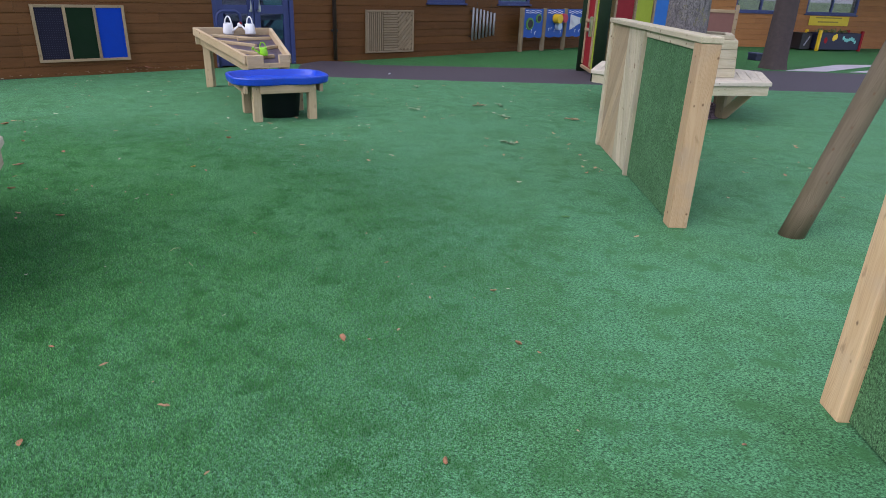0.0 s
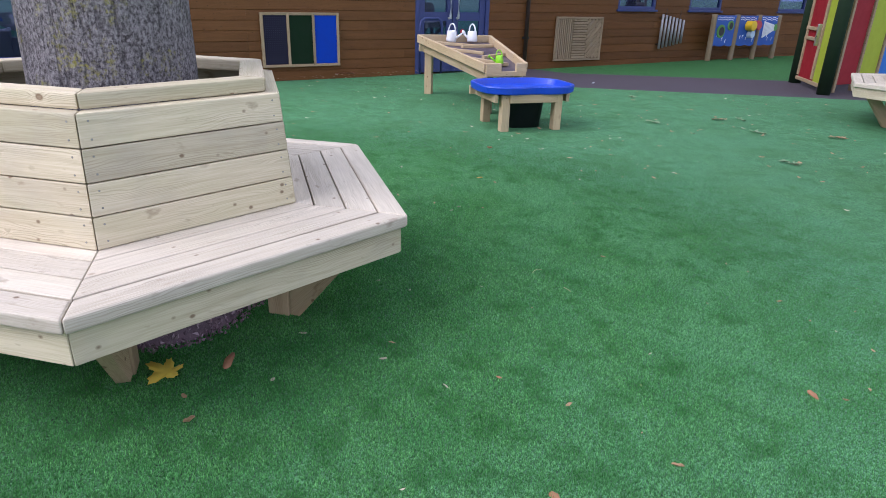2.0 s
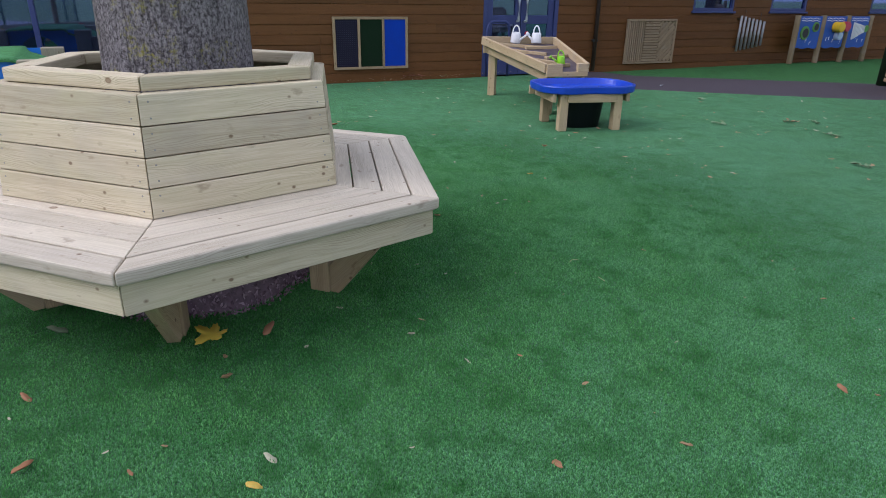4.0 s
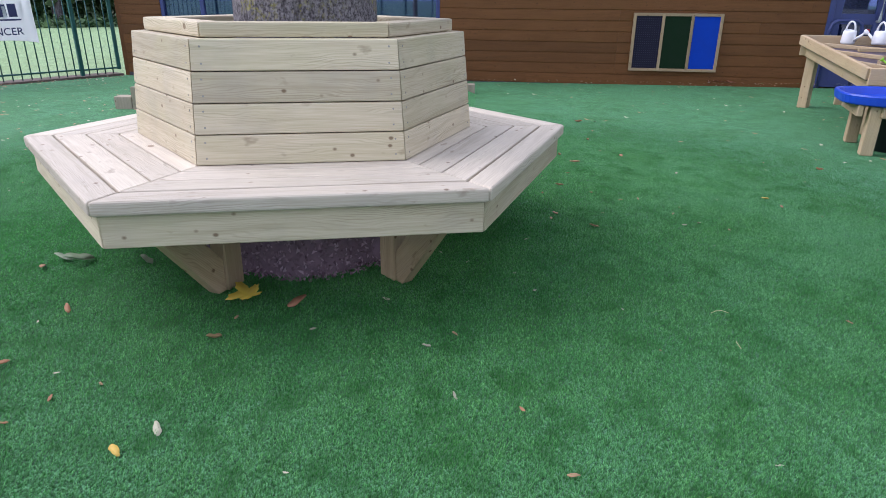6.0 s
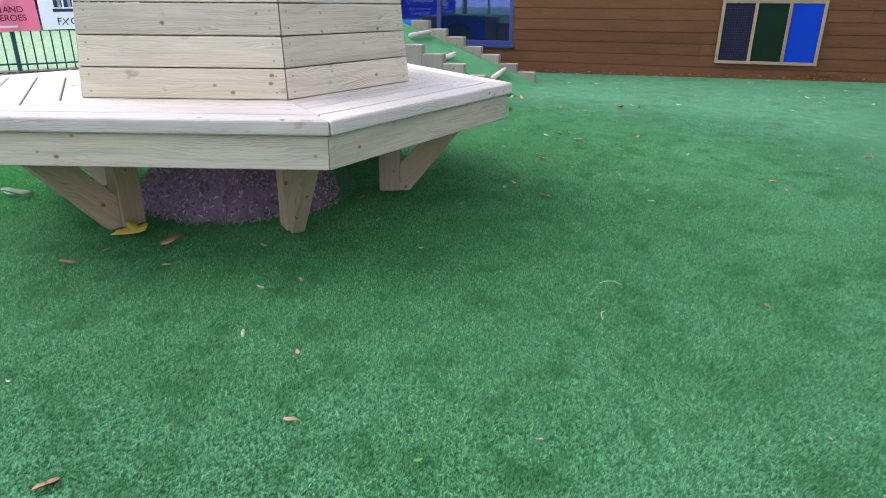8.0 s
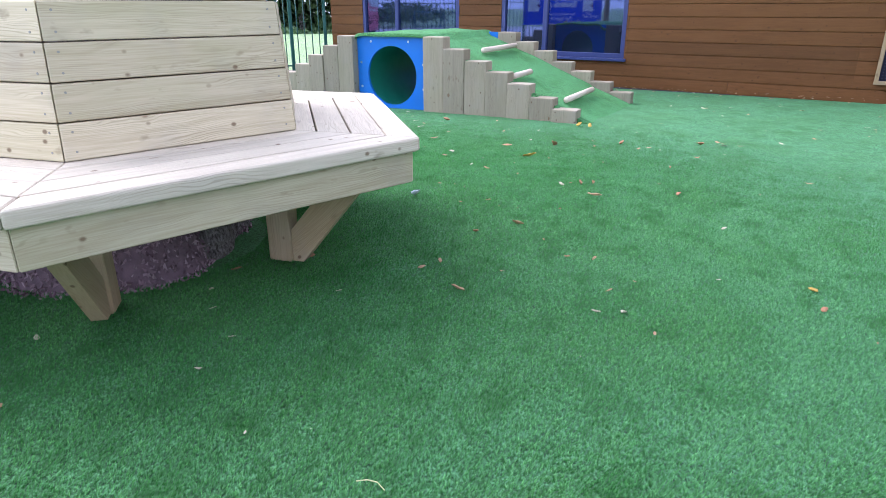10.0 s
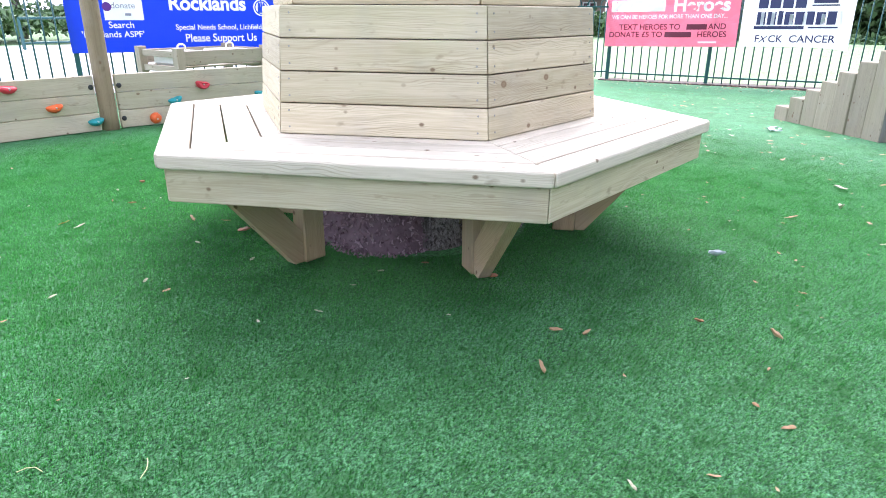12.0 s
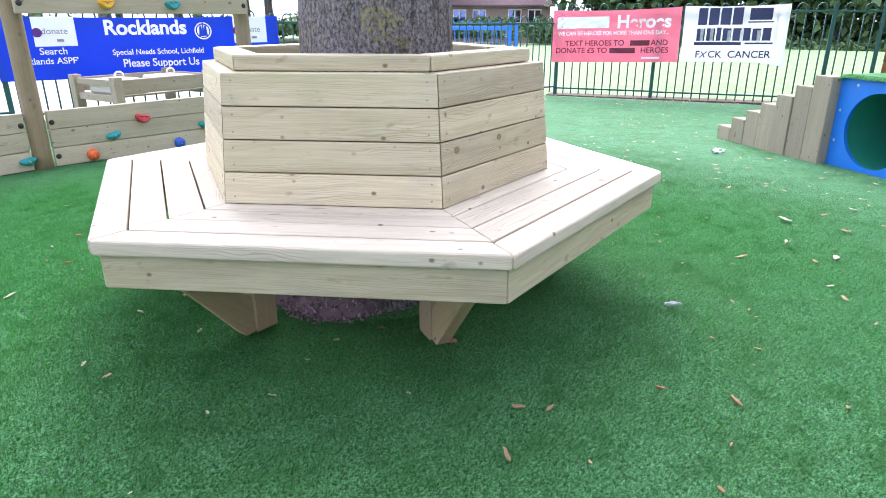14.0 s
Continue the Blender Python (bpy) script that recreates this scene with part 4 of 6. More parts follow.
UPRIGHT = pose(0, 0, 0, 0, -90, 0)
climb = thing("climbing_wall", "low timber climbing wall with coloured holds on round poles", "climbing wall")
pm = pole_mesh("pole", 0.062, 2.05)
west_end = CLIMB_W @ Vector((1.72, 0, 0))
for p in ((-0.10, -3.28, 0), tuple(west_end), (1.75, -3.28, 0)):
    part("pole", pm, None, climb, "weathered round pole", Matrix.Translation((p[0], p[1], -0.05)) @ UPRIGHT)
for fr, w0, w1 in ((CLIMB_W, 0.075, 1.645), (CLIMB_E, 0.075, 1.775)):
    for i in range(3):
        z0, z1 = 0.004 + i * 0.134, 0.004 + i * 0.134 + 0.13
        part("plank", prism([(-(w1 - w0) / 2, -0.02), ((w1 - w0) / 2, -0.02), ((w1 - w0) / 2, 0.02), (-(w1 - w0) / 2, 0.02)], -0.065, 0.065, 0.004), CLIMB_WOOD, climb, "", fr @ Matrix.Translation(((w0 + w1) / 2, 0, (z0 + z1) / 2)))
    for xx in (w0 + 0.025, w1 - 0.025):
        for z in (0.075, 0.32):
            b = lathe([(0.0, 0.012), (0.012, 0.010), (0.019, 0.0), (0.019, -0.004)], 14)
            part("bolt_cap", b, BOLT, climb, "", fr @ Matrix.Translation((xx, 0.02 if fr is CLIMB_E else -0.02, z)) @ pose(0, 0, 0, -90 if fr is CLIMB_E else 90, 0, 0))
for z in (1.115, 1.25, 1.65, 1.785):
    part("plank", prism([(-0.86, -0.02), (0.86, -0.02), (0.86, 0.02), (-0.86, 0.02)], -0.065, 0.065, 0.004), CLIMB_WOOD, climb, "", CLIMB_W @ Matrix.Translation((0.86, -0.083, z)))
for xx in (0.03, 1.69):
    part("bolt_cap", lathe([(0.0, 0.012), (0.012, 0.010), (0.019, 0.0), (0.019, -0.004)], 14), BOLT, climb, "", CLIMB_W @ Matrix.Translation((xx, -0.104, 1.115)) @ pose(0, 0, 0, 90, 0, 0))


def hold(bm, kind, rnd):
    """A moulded climbing hold against the plane y = 0, facing -y; jugs and edges have a pocket behind a lip."""
    n, rows = 24, 9
    w, h, d = {"ball": (0.042, 0.042, 0.046), "jug": (0.056, 0.042, 0.052), "edge": (0.056, 0.036, 0.044)}[kind]
    prev = None
    for j in range(rows):
        f = j / rows
        s = math.cos(f * math.pi / 2) ** 0.55
        ring = []
        for i in range(n):
            a = i * math.tau / n
            if kind == "ball":
                wide = 1 + 0.10 * math.sin(6 * a) * math.sin(f * 7.0)
                x, z, y = w * s * wide * math.cos(a), h * s * wide * math.sin(a), -d * math.sin(f * math.pi / 2)
            else:
                up = math.sin(a) > 0
                wide = 1 + 0.05 * math.sin(3 * a + rnd.random() * 0.2)
                sag = 0.45 * (1 - abs(math.cos(a))) if up else 0.0
                x, z = w * s * wide * math.cos(a), h * s * wide * (math.sin(a) * (0.62 if up else 1.0) - sag * (0.4 + f))
                y = -d * math.sin(f * math.pi / 2) * (1.15 if not up else 1.0)
                if kind == "jug" and f > 0.55:
                    y += d * 1.1 * (f - 0.55)
            ring.append(bm.verts.new((x, y - 0.001, z)))
        if prev:
            for i in range(n):
                bm.faces.new((prev[i], prev[(i + 1) % n], ring[(i + 1) % n], ring[i]))
        prev = ring
    tip = bm.verts.new((0, sum(v.co.y for v in prev) / n, sum(v.co.z for v in prev) / n))
    for i in range(n):
        bm.faces.new((prev[i], prev[(i + 1) % n], tip))
    return bm


HOLD_RED = plain("hold_red", (0.55, 0.03, 0.045), 0.5, dirt=0.15)
HOLD_ORANGE = plain("hold_orange", (0.72, 0.12, 0.02), 0.5, dirt=0.15)
HOLD_TEAL = plain("hold_teal", (0.01, 0.27, 0.28), 0.5, dirt=0.15)
HOLD_BLUE = plain("hold_blue", (0.02, 0.10, 0.50), 0.5, dirt=0.15)
HOLD_YELLOW = plain("hold_yellow", (0.70, 0.38, 0.01), 0.5, dirt=0.15)
rnd = random.Random(21)
FLIP = pose(0, 0, 0, 0, 0, 180)
for fr, x, z, mt, kind, word in (
        (CLIMB_W, 0.74, 0.29, HOLD_RED, "jug", "red"), (CLIMB_W, 0.50, 0.185, HOLD_TEAL, "edge", "teal"), (CLIMB_W, 0.33, 0.055, HOLD_ORANGE, "ball", "orange"),
        (CLIMB_W, 1.25, 0.18, HOLD_TEAL, "edge", "teal"), (CLIMB_W, 1.01, 0.05, HOLD_BLUE, "ball", "blue"), (CLIMB_W, 1.52, 0.30, HOLD_YELLOW, "jug", "yellow"),
        (CLIMB_W, 0.58, 1.125, HOLD_YELLOW, "jug", "yellow"), (CLIMB_W, 1.07, 1.125, HOLD_TEAL, "jug", "teal"),
        (CLIMB_E, 0.63, 0.355, HOLD_RED, "edge", "red"), (CLIMB_E, 0.37, 0.205, HOLD_ORANGE, "edge", "orange"), (CLIMB_E, 0.11, 0.08, HOLD_TEAL, "edge", "teal"),
        (CLIMB_E, 0.90, 0.05, HOLD_TEAL, "jug", "teal"), (CLIMB_E, 1.2, 0.24, HOLD_BLUE, "ball", "blue")):
    face = Matrix.Translation((x, -0.021 if z < 0.9 else -0.104, z)) if fr is CLIMB_W else Matrix.Translation((x, 0.021, z)) @ FLIP
    hb = part("climbing_hold", hold(bmesh.new(), kind, rnd), mt, climb, "moulded %s plastic hold" % word, fr @ face @ pose(0, 0, 0, 0, rnd.uniform(-16, 16), 0), True)
    front = min(v.co.y for v in hb.data.vertices if abs(v.co.x) < 0.012 and abs(v.co.z) < 0.02)
    part("hold_bolt", lathe([(0.0, 0.002), (0.006, 0.002), (0.008, -0.012)], 10, m=Matrix.Translation((0, front, -0.004)) @ pose(0, 0, 0, 90, 0, 0)), STEEL, hb, "steel bolt head")

# ---- timber trough table behind the climbing wall ----
trough = thing("trough_table", "open timber play trough on square posts with pale handles", "play table", frame_on((-1.2, -4.2, -0.015), 183))
for px, py in ((0.0, 0.0), (1.0, 0.0), (0.0, 0.68), (1.0, 0.68)):
    part("post", box(-0.265, -0.042, -0.042, 0.265, 0.042, 0.042, 0.004), LOG_WOOD, trough, "", Matrix.Translation((px, py, 0.265)) @ UPRIGHT)
for y in (0.0, 0.68):
    part("side_board", box(-0.455, -0.015, -0.065, 0.455, 0.015, 0.065, 0.003), LOG_WOOD, trough, "", Matrix.Translation((0.5, y, 0.435)))
for x in (0.0, 1.0):
    for z in (0.47, 0.33):
        part("end_board", box(-0.295, -0.014, -0.03, 0.295, 0.014, 0.03, 0.003), LOG_WOOD, trough, "", Matrix.Translation((x, 0.34, z)) @ pose(0, 0, 0, 0, 0, 90))
part("tray", box(0.045, 0.02, 0.34, 0.955, 0.66, 0.355), LOG_WOOD, trough)
TUB_LID = plain("tub_lid", (0.55, 0.55, 0.5), 0.4)
CREAM = plain("handle_cream", (0.7, 0.66, 0.5), 0.4)
for x in (0.22, 0.78):
    tub = part("tub", box(x - 0.17, 0.1, 0.356, x + 0.17, 0.56, 0.49, 0.02), TUB_LID, trough, "pale grey plastic tub")
    part("handle", tube([(x - 0.045, 0.3, 0.485), (x - 0.04, 0.3, 0.535), (x - 0.02, 0.3, 0.55), (x + 0.02, 0.3, 0.55), (x + 0.04, 0.3, 0.535), (x + 0.045, 0.3, 0.485)], 0.010, 8), CREAM, tub, "cream looped handle", smooth=True)

# ---- tunnel mound with log steps ----
MOUND = frame_on((-4.645, 0.237, -0.064), 48.6) @ Matrix.Scale(0.981, 4)      # x along the front, y away from the yard's middle
DEPTH, TOP = 1.58, 0.69
X0, X1, END = 1.29, 2.07, 3.58                    # the tunnel's sides and the end of the steps
tun = thing("tunnel_mound", "turf-covered play mound with blue tunnel and log steps", "play mound", MOUND)
CX, CZ, HOLE = (X0 + X1) / 2, 0.315, 0.275
for back in (0.09, DEPTH - 0.12):
    bm = bmesh.new()
    n = 40
    outer, inner = [], []
    for k in range(n):
        a = k * math.tau / n
        inner.append((CX + HOLE * math.cos(a), CZ + HOLE * math.sin(a)))
        t = max(abs(math.cos(a)), abs(math.sin(a)))
        outer.append((CX + ((X1 - X0) / 2 + (0.13 if back > 0.5 and math.cos(a) > 0 else 0.0)) * math.cos(a) / t, CZ + (0.365 if math.sin(a) > 0 else 0.335) * math.sin(a) / t))
    fi = [[bm.verts.new((x, back + y, z)) for x, z in inner] for y in (0.0, 0.03)]
    fo = [[bm.verts.new((x, back + y, z)) for x, z in outer] for y in (0.0, 0.03)]
    for k in range(n):
        j = (k + 1) % n
        bm.faces.new((fi[0][k], fi[0][j], fo[0][j], fo[0][k]))
        bm.faces.new((fi[1][k], fi[1][j], fo[1][j], fo[1][k]))
        bm.faces.new((fi[0][k], fi[0][j], fi[1][j], fi[1][k]))
        bm.faces.new((fo[0][k], fo[0][j], fo[1][j], fo[1][k]))
    fp = part("front_panel", bm, BLUE_BOARD, tun, "bright blue panel with a round opening")
    if back < 0.5:
        for x, z in ((X0 + 0.16, 0.625), (X1 - 0.2, 0.63), (X0 + 0.04, 0.20), (X0 + 0.04, 0.43), (X1 - 0.04, 0.2), (X1 - 0.04, 0.43)):
            part("bolt", lathe([(0.0, 0.006), (0.010, 0.004), (0.012, 0.0)], 10, m=Matrix.Translation((x, back, z)) @ pose(0, 0, 0, 90, 0, 0)), STEEL, fp)
bm = bmesh.new()
n = 40
rings = []
for i in range(12):
    y = 0.121 + (DEPTH - 0.242) * i / 11
    rr = HOLE + 0.008 + 0.007 * (i % 2)
    rings.append([bm.verts.new((CX + rr * math.cos(k * math.tau / n), y, CZ + rr * math.sin(k * math.tau / n))) for k in range(n)])
for a, c in zip(rings, rings[1:]):
    for k in range(n):
        bm.faces.new((a[k], a[(k + 1) % n], c[(k + 1) % n], c[k]))
part("tunnel_pipe", bm, TUNNEL_GREEN, tun, "ribbed green plastic pipe", smooth=True)


def crest(x):
    """Height of the turf over the tunnel and down both slopes."""
    if x < X0:
        return max(0.0, TOP * x / X0)
    if x > X1:
        return max(0.0, TOP * (1 - (x - X1) / (END + 0.25 - X1)))
    return TOP


def bend(x):
    """The step side swings a little towards the yard's middle."""
    return -0.11 * max(0.0, (x - X1) / (END - X1)) ** 2


bm = bmesh.new()
LEFT, RIGHT = -0.05, END + 0.32
nx, ny = 90, 24
g = []
for j in range(ny + 1):
    row = []
    for i in range(nx + 1):
        x, y = LEFT + (RIGHT - LEFT) * i / nx, 0.055 + (DEPTH - 0.11) * j / ny
        h = sum(crest(x + dx) for dx in (-0.08, -0.04, 0, 0.04, 0.08)) / 5
        top = X0 < x < X1
        row.append(bm.verts.new((x, y + bend(x), h + 0.012 * noise.noise(Vector((x * 4, y * 4, 3))) * min(1.0, y * 6) + (0.012 if top else -0.03) + (0.02 if h < 0.01 else 0))))
    g.append(row)
for j in range(ny):
    for i in range(nx):
        bm.faces.new((g[j][i], g[j][i + 1], g[j + 1][i + 1], g[j + 1][i]))
for row in (g[0], g[-1]):
    for i in range(nx):
        a, c = row[i], row[i + 1]
        drop2 = 0.03 if X0 - 0.16 < a.co.x < X1 + 0.16 else 0.3
        lo = [bm.verts.new((v.co.x, v.co.y, max(-0.05, v.co.z - drop2))) for v in (a, c)]
        bm.faces.new((a, c, lo[1], lo[0]))
part("turf_cover", bm, TURF_MOUND, tun, "green artificial turf over the slopes", smooth=True)


def log_step(x, y, w, h, d=0.14):
    """A square sawn log on end; its own x axis points up."""
    bm = prism([(-h / 2, -w / 2 + 0.0015), (h / 2, -w / 2 + 0.0015), (h / 2, w / 2 - 0.0015), (-h / 2, w / 2 - 0.0015)], -d / 2, d / 2, 0.010, segs=2)
    part("log", bm, LOG_WOOD, tun, "", Matrix.Translation((x, y + bend(x), h / 2 - 0.03)) @ Matrix(((0, 1, 0, 0), (0, 0, 1, 0), (1, 0, 0, 0), (0, 0, 0, 1))))


rl = random.Random(5)
for row_y in (0.075, DEPTH - 0.075):
    for i in range(7):
        log_step((i + 0.5) * X0 / 7, row_y + rl.uniform(-0.008, 0.008), X0 / 7, 0.145 + i * 0.0945 + rl.uniform(-0.008, 0.008))
        wl_ = (END - X1) / 7
        log_step(X1 + (0.12 if row_y > 1 else 0.0) + (i + 0.5) * wl_, row_y + rl.uniform(-0.008, 0.008), wl_, 0.705 - i * 0.0905 + rl.uniform(-0.008, 0.008))
BAR_PALE = plain("bar_pale", (0.66, 0.56, 0.46), 0.6)
for x, y0, y1 in ((2.46, 0.50, 1.30), (2.93, 0.16, 0.56), (3.40, 0.27, 1.06)):
    z = crest(x)
    part("climbing_bar", rod((x, y0 + bend(x), z + 0.012), (x, y1 + bend(x), z + 0.018), 0.026, seg=14), BAR_PALE, tun, "pale round dowel across the slope", smooth=True)

# ---- screen panels and leaning pole ----
def screen(m, label):
    s = thing("play_screen", label, "screen", m, "timber play screens")
    L, H = 2.17, 1.03
    for y, w in ((0.055, 0.11), (1.13, 0.05), (2.13, 0.08)):
        part("post", prism([(-H / 2, -w / 2), (H / 2, -w / 2), (H / 2, w / 2), (-H / 2, w / 2)], -0.055, 0.055, 0.008, segs=2), PINE if w < 0.1 else POST_NEW, s, "", Matrix.Translation((0.0, y, H / 2)) @ Matrix(((0, 0, 1, 0), (0, 1, 0, 0), (1, 0, 0, 0), (0, 0, 0, 1))))
    part("top_board", box(-1.09, -0.06, -0.018, 1.09, 0.06, 0.018, 0.005), PINE, s, "", Matrix.Translation((0, 1.085, 1.048)) @ pose(0, 0, 0, 0, 0, 90))
    part("turf_panel", box(-0.03, 0.115, 0.012, 0.02, 1.10, 0.985), TURF_DARK, s, "dark green turf panel")
    part("head_board", box(-0.49, -0.02, -0.03, 0.49, 0.02, 0.03, 0.003), PINE, s, "", Matrix.Translation((-0.02, 0.605, 1.018)) @ pose(0, 0, 0, 0, 0, 90))
    z0, z1, ym = 0.006, 1.028, 1.60
    for y0, y1, lean_by, timber in ((1.158, ym - 0.001, 1.27, PINE), (ym + 0.001, 2.088, 2.15, POST_WOOD)):
        for i in range(14):
            bm = box(-0.9, -0.0575, -0.012, 0.9, 0.0575, 0.012, 0.001)
            c, sn = math.cos(lean_by), math.sin(lean_by)
            q = Matrix.Translation((-0.02, (y0 + y1) / 2, (z0 + z1) / 2)) @ Matrix(((0, 0, 1, 0), (c, -sn, 0, 0), (sn, c, 0, 0), (0, 0, 0, 1))) @ Matrix.Translation((0, -0.75 + i * 0.1155, 0))
            back = q.inverted()
            for co, no in (((0, y0, 0), (0, -1, 0)), ((0, y1, 0), (0, 1, 0)), ((0, 0, z0), (0, 0, -1)), ((0, 0, z1), (0, 0, 1))):
                geom = bm.verts[:] + bm.edges[:] + bm.faces[:]
                if geom:
                    cut = bmesh.ops.bisect_plane(bm, geom=geom, plane_co=back @ Vector(co), plane_no=back.to_3x3() @ Vector(no), clear_outer=True)
                    rim = [k for k in cut["geom_cut"] if isinstance(k, bmesh.types.BMEdge)]
                    if rim:
                        bmesh.ops.edgeloop_fill(bm, edges=rim)
            if bm.verts:
                part("infill_board", bm, timber, s, "", q)
            else:
                bm.free()
    return s


POST_NEW = wood("new_post", (0.64, 0.45, 0.25), (0.50, 0.31, 0.15), green=0.02, knots=0.06)
scr = screen(frame_on((4.203, 1.43, 0), 2.2), "pale timber play screen with a dark turf panel")
copy_thing(scr, frame_on((4.27, -0.25, 0), 182))
lean = thing("leaning_pole", "weathered round pole leaning over the turf", "pole", Matrix.Translation((4.845, 1.42, -0.02)))
lean_mesh = pole_mesh("pole", 0.068, 2.6)
lean_mesh.materials[0] = wood("leaning_pole_wood", (0.21, 0.165, 0.105), (0.125, 0.094, 0.056), green=0.35, knots=0.06, grey=(0.16, 0.14, 0.11))
part("pole", lean_mesh, None, lean, "", pose(0, 0, 0, 0, 15, 0) @ UPRIGHT)

# ---- things on and along the building ----
def on_wall(s, d, z):
    return WALL @ Matrix.Translation((s, d, z))


FRAME_WOOD = wood("trim_wood", (0.42, 0.31, 0.18), (0.30, 0.21, 0.12))
PEG = plain("peg_board", (0.016, 0.015, 0.03), 0.85, spec=0.15)
CHALK = plain("chalk_green", (0.008, 0.024, 0.010), 0.9, spec=0.12)
wb = thing("wall_board", "timber-framed board with pegboard, chalkboard and blue panels", "board", on_wall(2.235, -0.026, 0.12) @ Matrix.Scale(0.93, 4))
for x in (0.0, 0.395, 0.795, 1.19):
    part("stile", box(-0.385, -0.022, -0.02, 0.385, 0.022, 0.02, 0.003), FRAME_WOOD, wb, "", Matrix.Translation((x + 0.012, -0.022, 0.387)) @ pose(0, 0, 0, 0, -90, 0))
for z in (0.0, 0.755):
    part("rail", box(-0.617, -0.022, -0.02, 0.617, 0.022, 0.02, 0.003), FRAME_WOOD, wb, "", Matrix.Translation((0.607, -0.020, z + 0.01)))
peg = part("peg_panel", box(0.032, -0.03, 0.03, 0.388, -0.002, 0.745), PEG, wb, "black pegboard with holes")
hole = bmesh.new()
for i in range(11):
    for j in range(22):
        bmesh.ops.create_circle(hole, cap_ends=True, segments=6, radius=0.006, matrix=Matrix.Translation((0.06 + i * 0.03, -0.031, 0.06 + j * 0.031)) @ pose(0, 0, 0, 90, 0, 0))
part("peg_holes", hole, plain("hole_grey", (0.05, 0.05, 0.085), 0.8, spec=0.15), peg)
part("chalk_panel", box(0.428, -0.03, 0.03, 0.788, -0.002, 0.745), CHALK, wb, "dark green chalkboard")
part("blue_panel", box(0.828, -0.03, 0.03, 1.182, -0.002, 0.745), plain("panel_blue", (0.008, 0.05, 0.42), 0.85, spec=0.15), wb, "plain blue panel")

# double door
SATIN = plain("satin_grey", (0.62, 0.64, 0.66), 0.35, dirt=0.05)
door = thing("door_1", "blue glazed double door with pale pull handles", "door", on_wall(4.65, 0.03, -0.06), kind="structure")
W, H = 1.37, 2.11
dm = box(0.0, -0.05, 0.0, 0.07, 0.08, H, 0.004)
box(W - 0.07, -0.05, 0.0, W, 0.08, H, 0.004, dm)
box(0.07, -0.05, H - 0.07, W - 0.07, 0.08, H, 0.004, dm)
part("door_frame", dm, FRAME_BLUE, door)
for x0, hx in ((0.075, 0.54), (0.69, 0.07)):
    w = 0.605
    lm = box(x0, -0.02, 0.01, x0 + 0.10, 0.03, H - 0.075, 0.003)
    box(x0 + w - 0.10, -0.02, 0.01, x0 + w, 0.03, H - 0.075, 0.003, lm)
    for z0, z1 in ((0.01, 0.24), (0.80, 0.93), (H - 0.17, H - 0.075)):
        box(x0 + 0.1, -0.018, z0, x0 + w - 0.1, 0.028, z1, 0.003, lm)
    leaf = part("door_leaf", lm, FRAME_BLUE, door, "dark blue painted leaf")
    for z0, z1 in ((0.24, 0.80), (0.93, H - 0.17)):
        part("pane", box(x0 + 0.095, 0.0, z0 - 0.005, x0 + w - 0.095, 0.01, z1 + 0.005), GLASS, leaf)
    hx += x0
    part("handle", tube([(hx, -0.02, 0.84), (hx, -0.075, 0.845), (hx, -0.08, 0.88), (hx, -0.08, 1.16), (hx, -0.075, 1.20), (hx, -0.02, 1.205)], 0.019, 10), SATIN, leaf, "pale satin pull handle", smooth=True)
rail = thing("handrail", "dark blue bent tube handrail beside the door", "handrail", on_wall(4.6, -0.28, -0.03))
part("tube", tube([(0, 0.0, 0.0), (0, 0, 0.70), (0.02, 0, 0.78), (0.08, 0, 0.82), (0.30, 0, 0.82), (0.36, 0, 0.78), (0.38, 0, 0.70), (0.38, 0, 0.0)], 0.022, 10), FRAME_BLUE, rail, smooth=True)

pipe = thing("drainpipe", "dark brown drainpipe down the cladding", "drainpipe", on_wall(6.77, -0.065, -0.03))
part("pipe", rod((0, 0, 0.0), (0, 0, 2.98), 0.034, seg=14), plain("pipe_brown", (0.03, 0.018, 0.014), 0.5), pipe, smooth=True)
for z in (0.5, 1.6, 2.6):
    part("bracket", box(-0.05, -0.02, z - 0.02, 0.05, 0.044, z + 0.02, 0.004), BOLT, pipe)

# touch board with three slatted panels
SLAT_WOOD = wood("slat_wood", (0.40, 0.30, 0.19), (0.28, 0.20, 0.12))
tb = thing("slat_board", "timber touch board with slats laid three ways", "board", on_wall(7.42, -0.026, 0.065) @ Matrix.Scale(0.945, 4))
part("backing", box(0.02, -0.012, 0.02, 1.13, 0.0, 0.775), wood("backing_wood", (0.20, 0.14, 0.08), (0.13, 0.09, 0.05)), tb)
for x in (0.0, 1.115):
    part("stile", box(-0.397, -0.02, -0.017, 0.397, 0.02, 0.017, 0.003), SLAT_WOOD, tb, "", Matrix.Translation((x + 0.017, -0.025, 0.397)) @ pose(0, 0, 0, 0, -90, 0))
for z in (0.0, 0.76):
    part("rail", box(-0.54, -0.02, -0.017, 0.54, 0.02, 0.017, 0.003), SLAT_WOOD, tb, "", Matrix.Translation((0.574, -0.025, z + 0.017)))
for i in range(8):
    part("slat", box(-0.36, -0.012, -0.014, 0.36, 0.012, 0.014, 0.003), SLAT_WOOD, tb, "", Matrix.Translation((0.062 + i * 0.046, -0.026, 0.397)) @ pose(0, 0, 0, 0, -90, 0))
for i in range(15):
    part("slat", box(-0.165, -0.012, -0.016, 0.165, 0.012, 0.016, 0.003), SLAT_WOOD, tb, "", Matrix.Translation((0.585, -0.026, 0.06 + i * 0.048)))
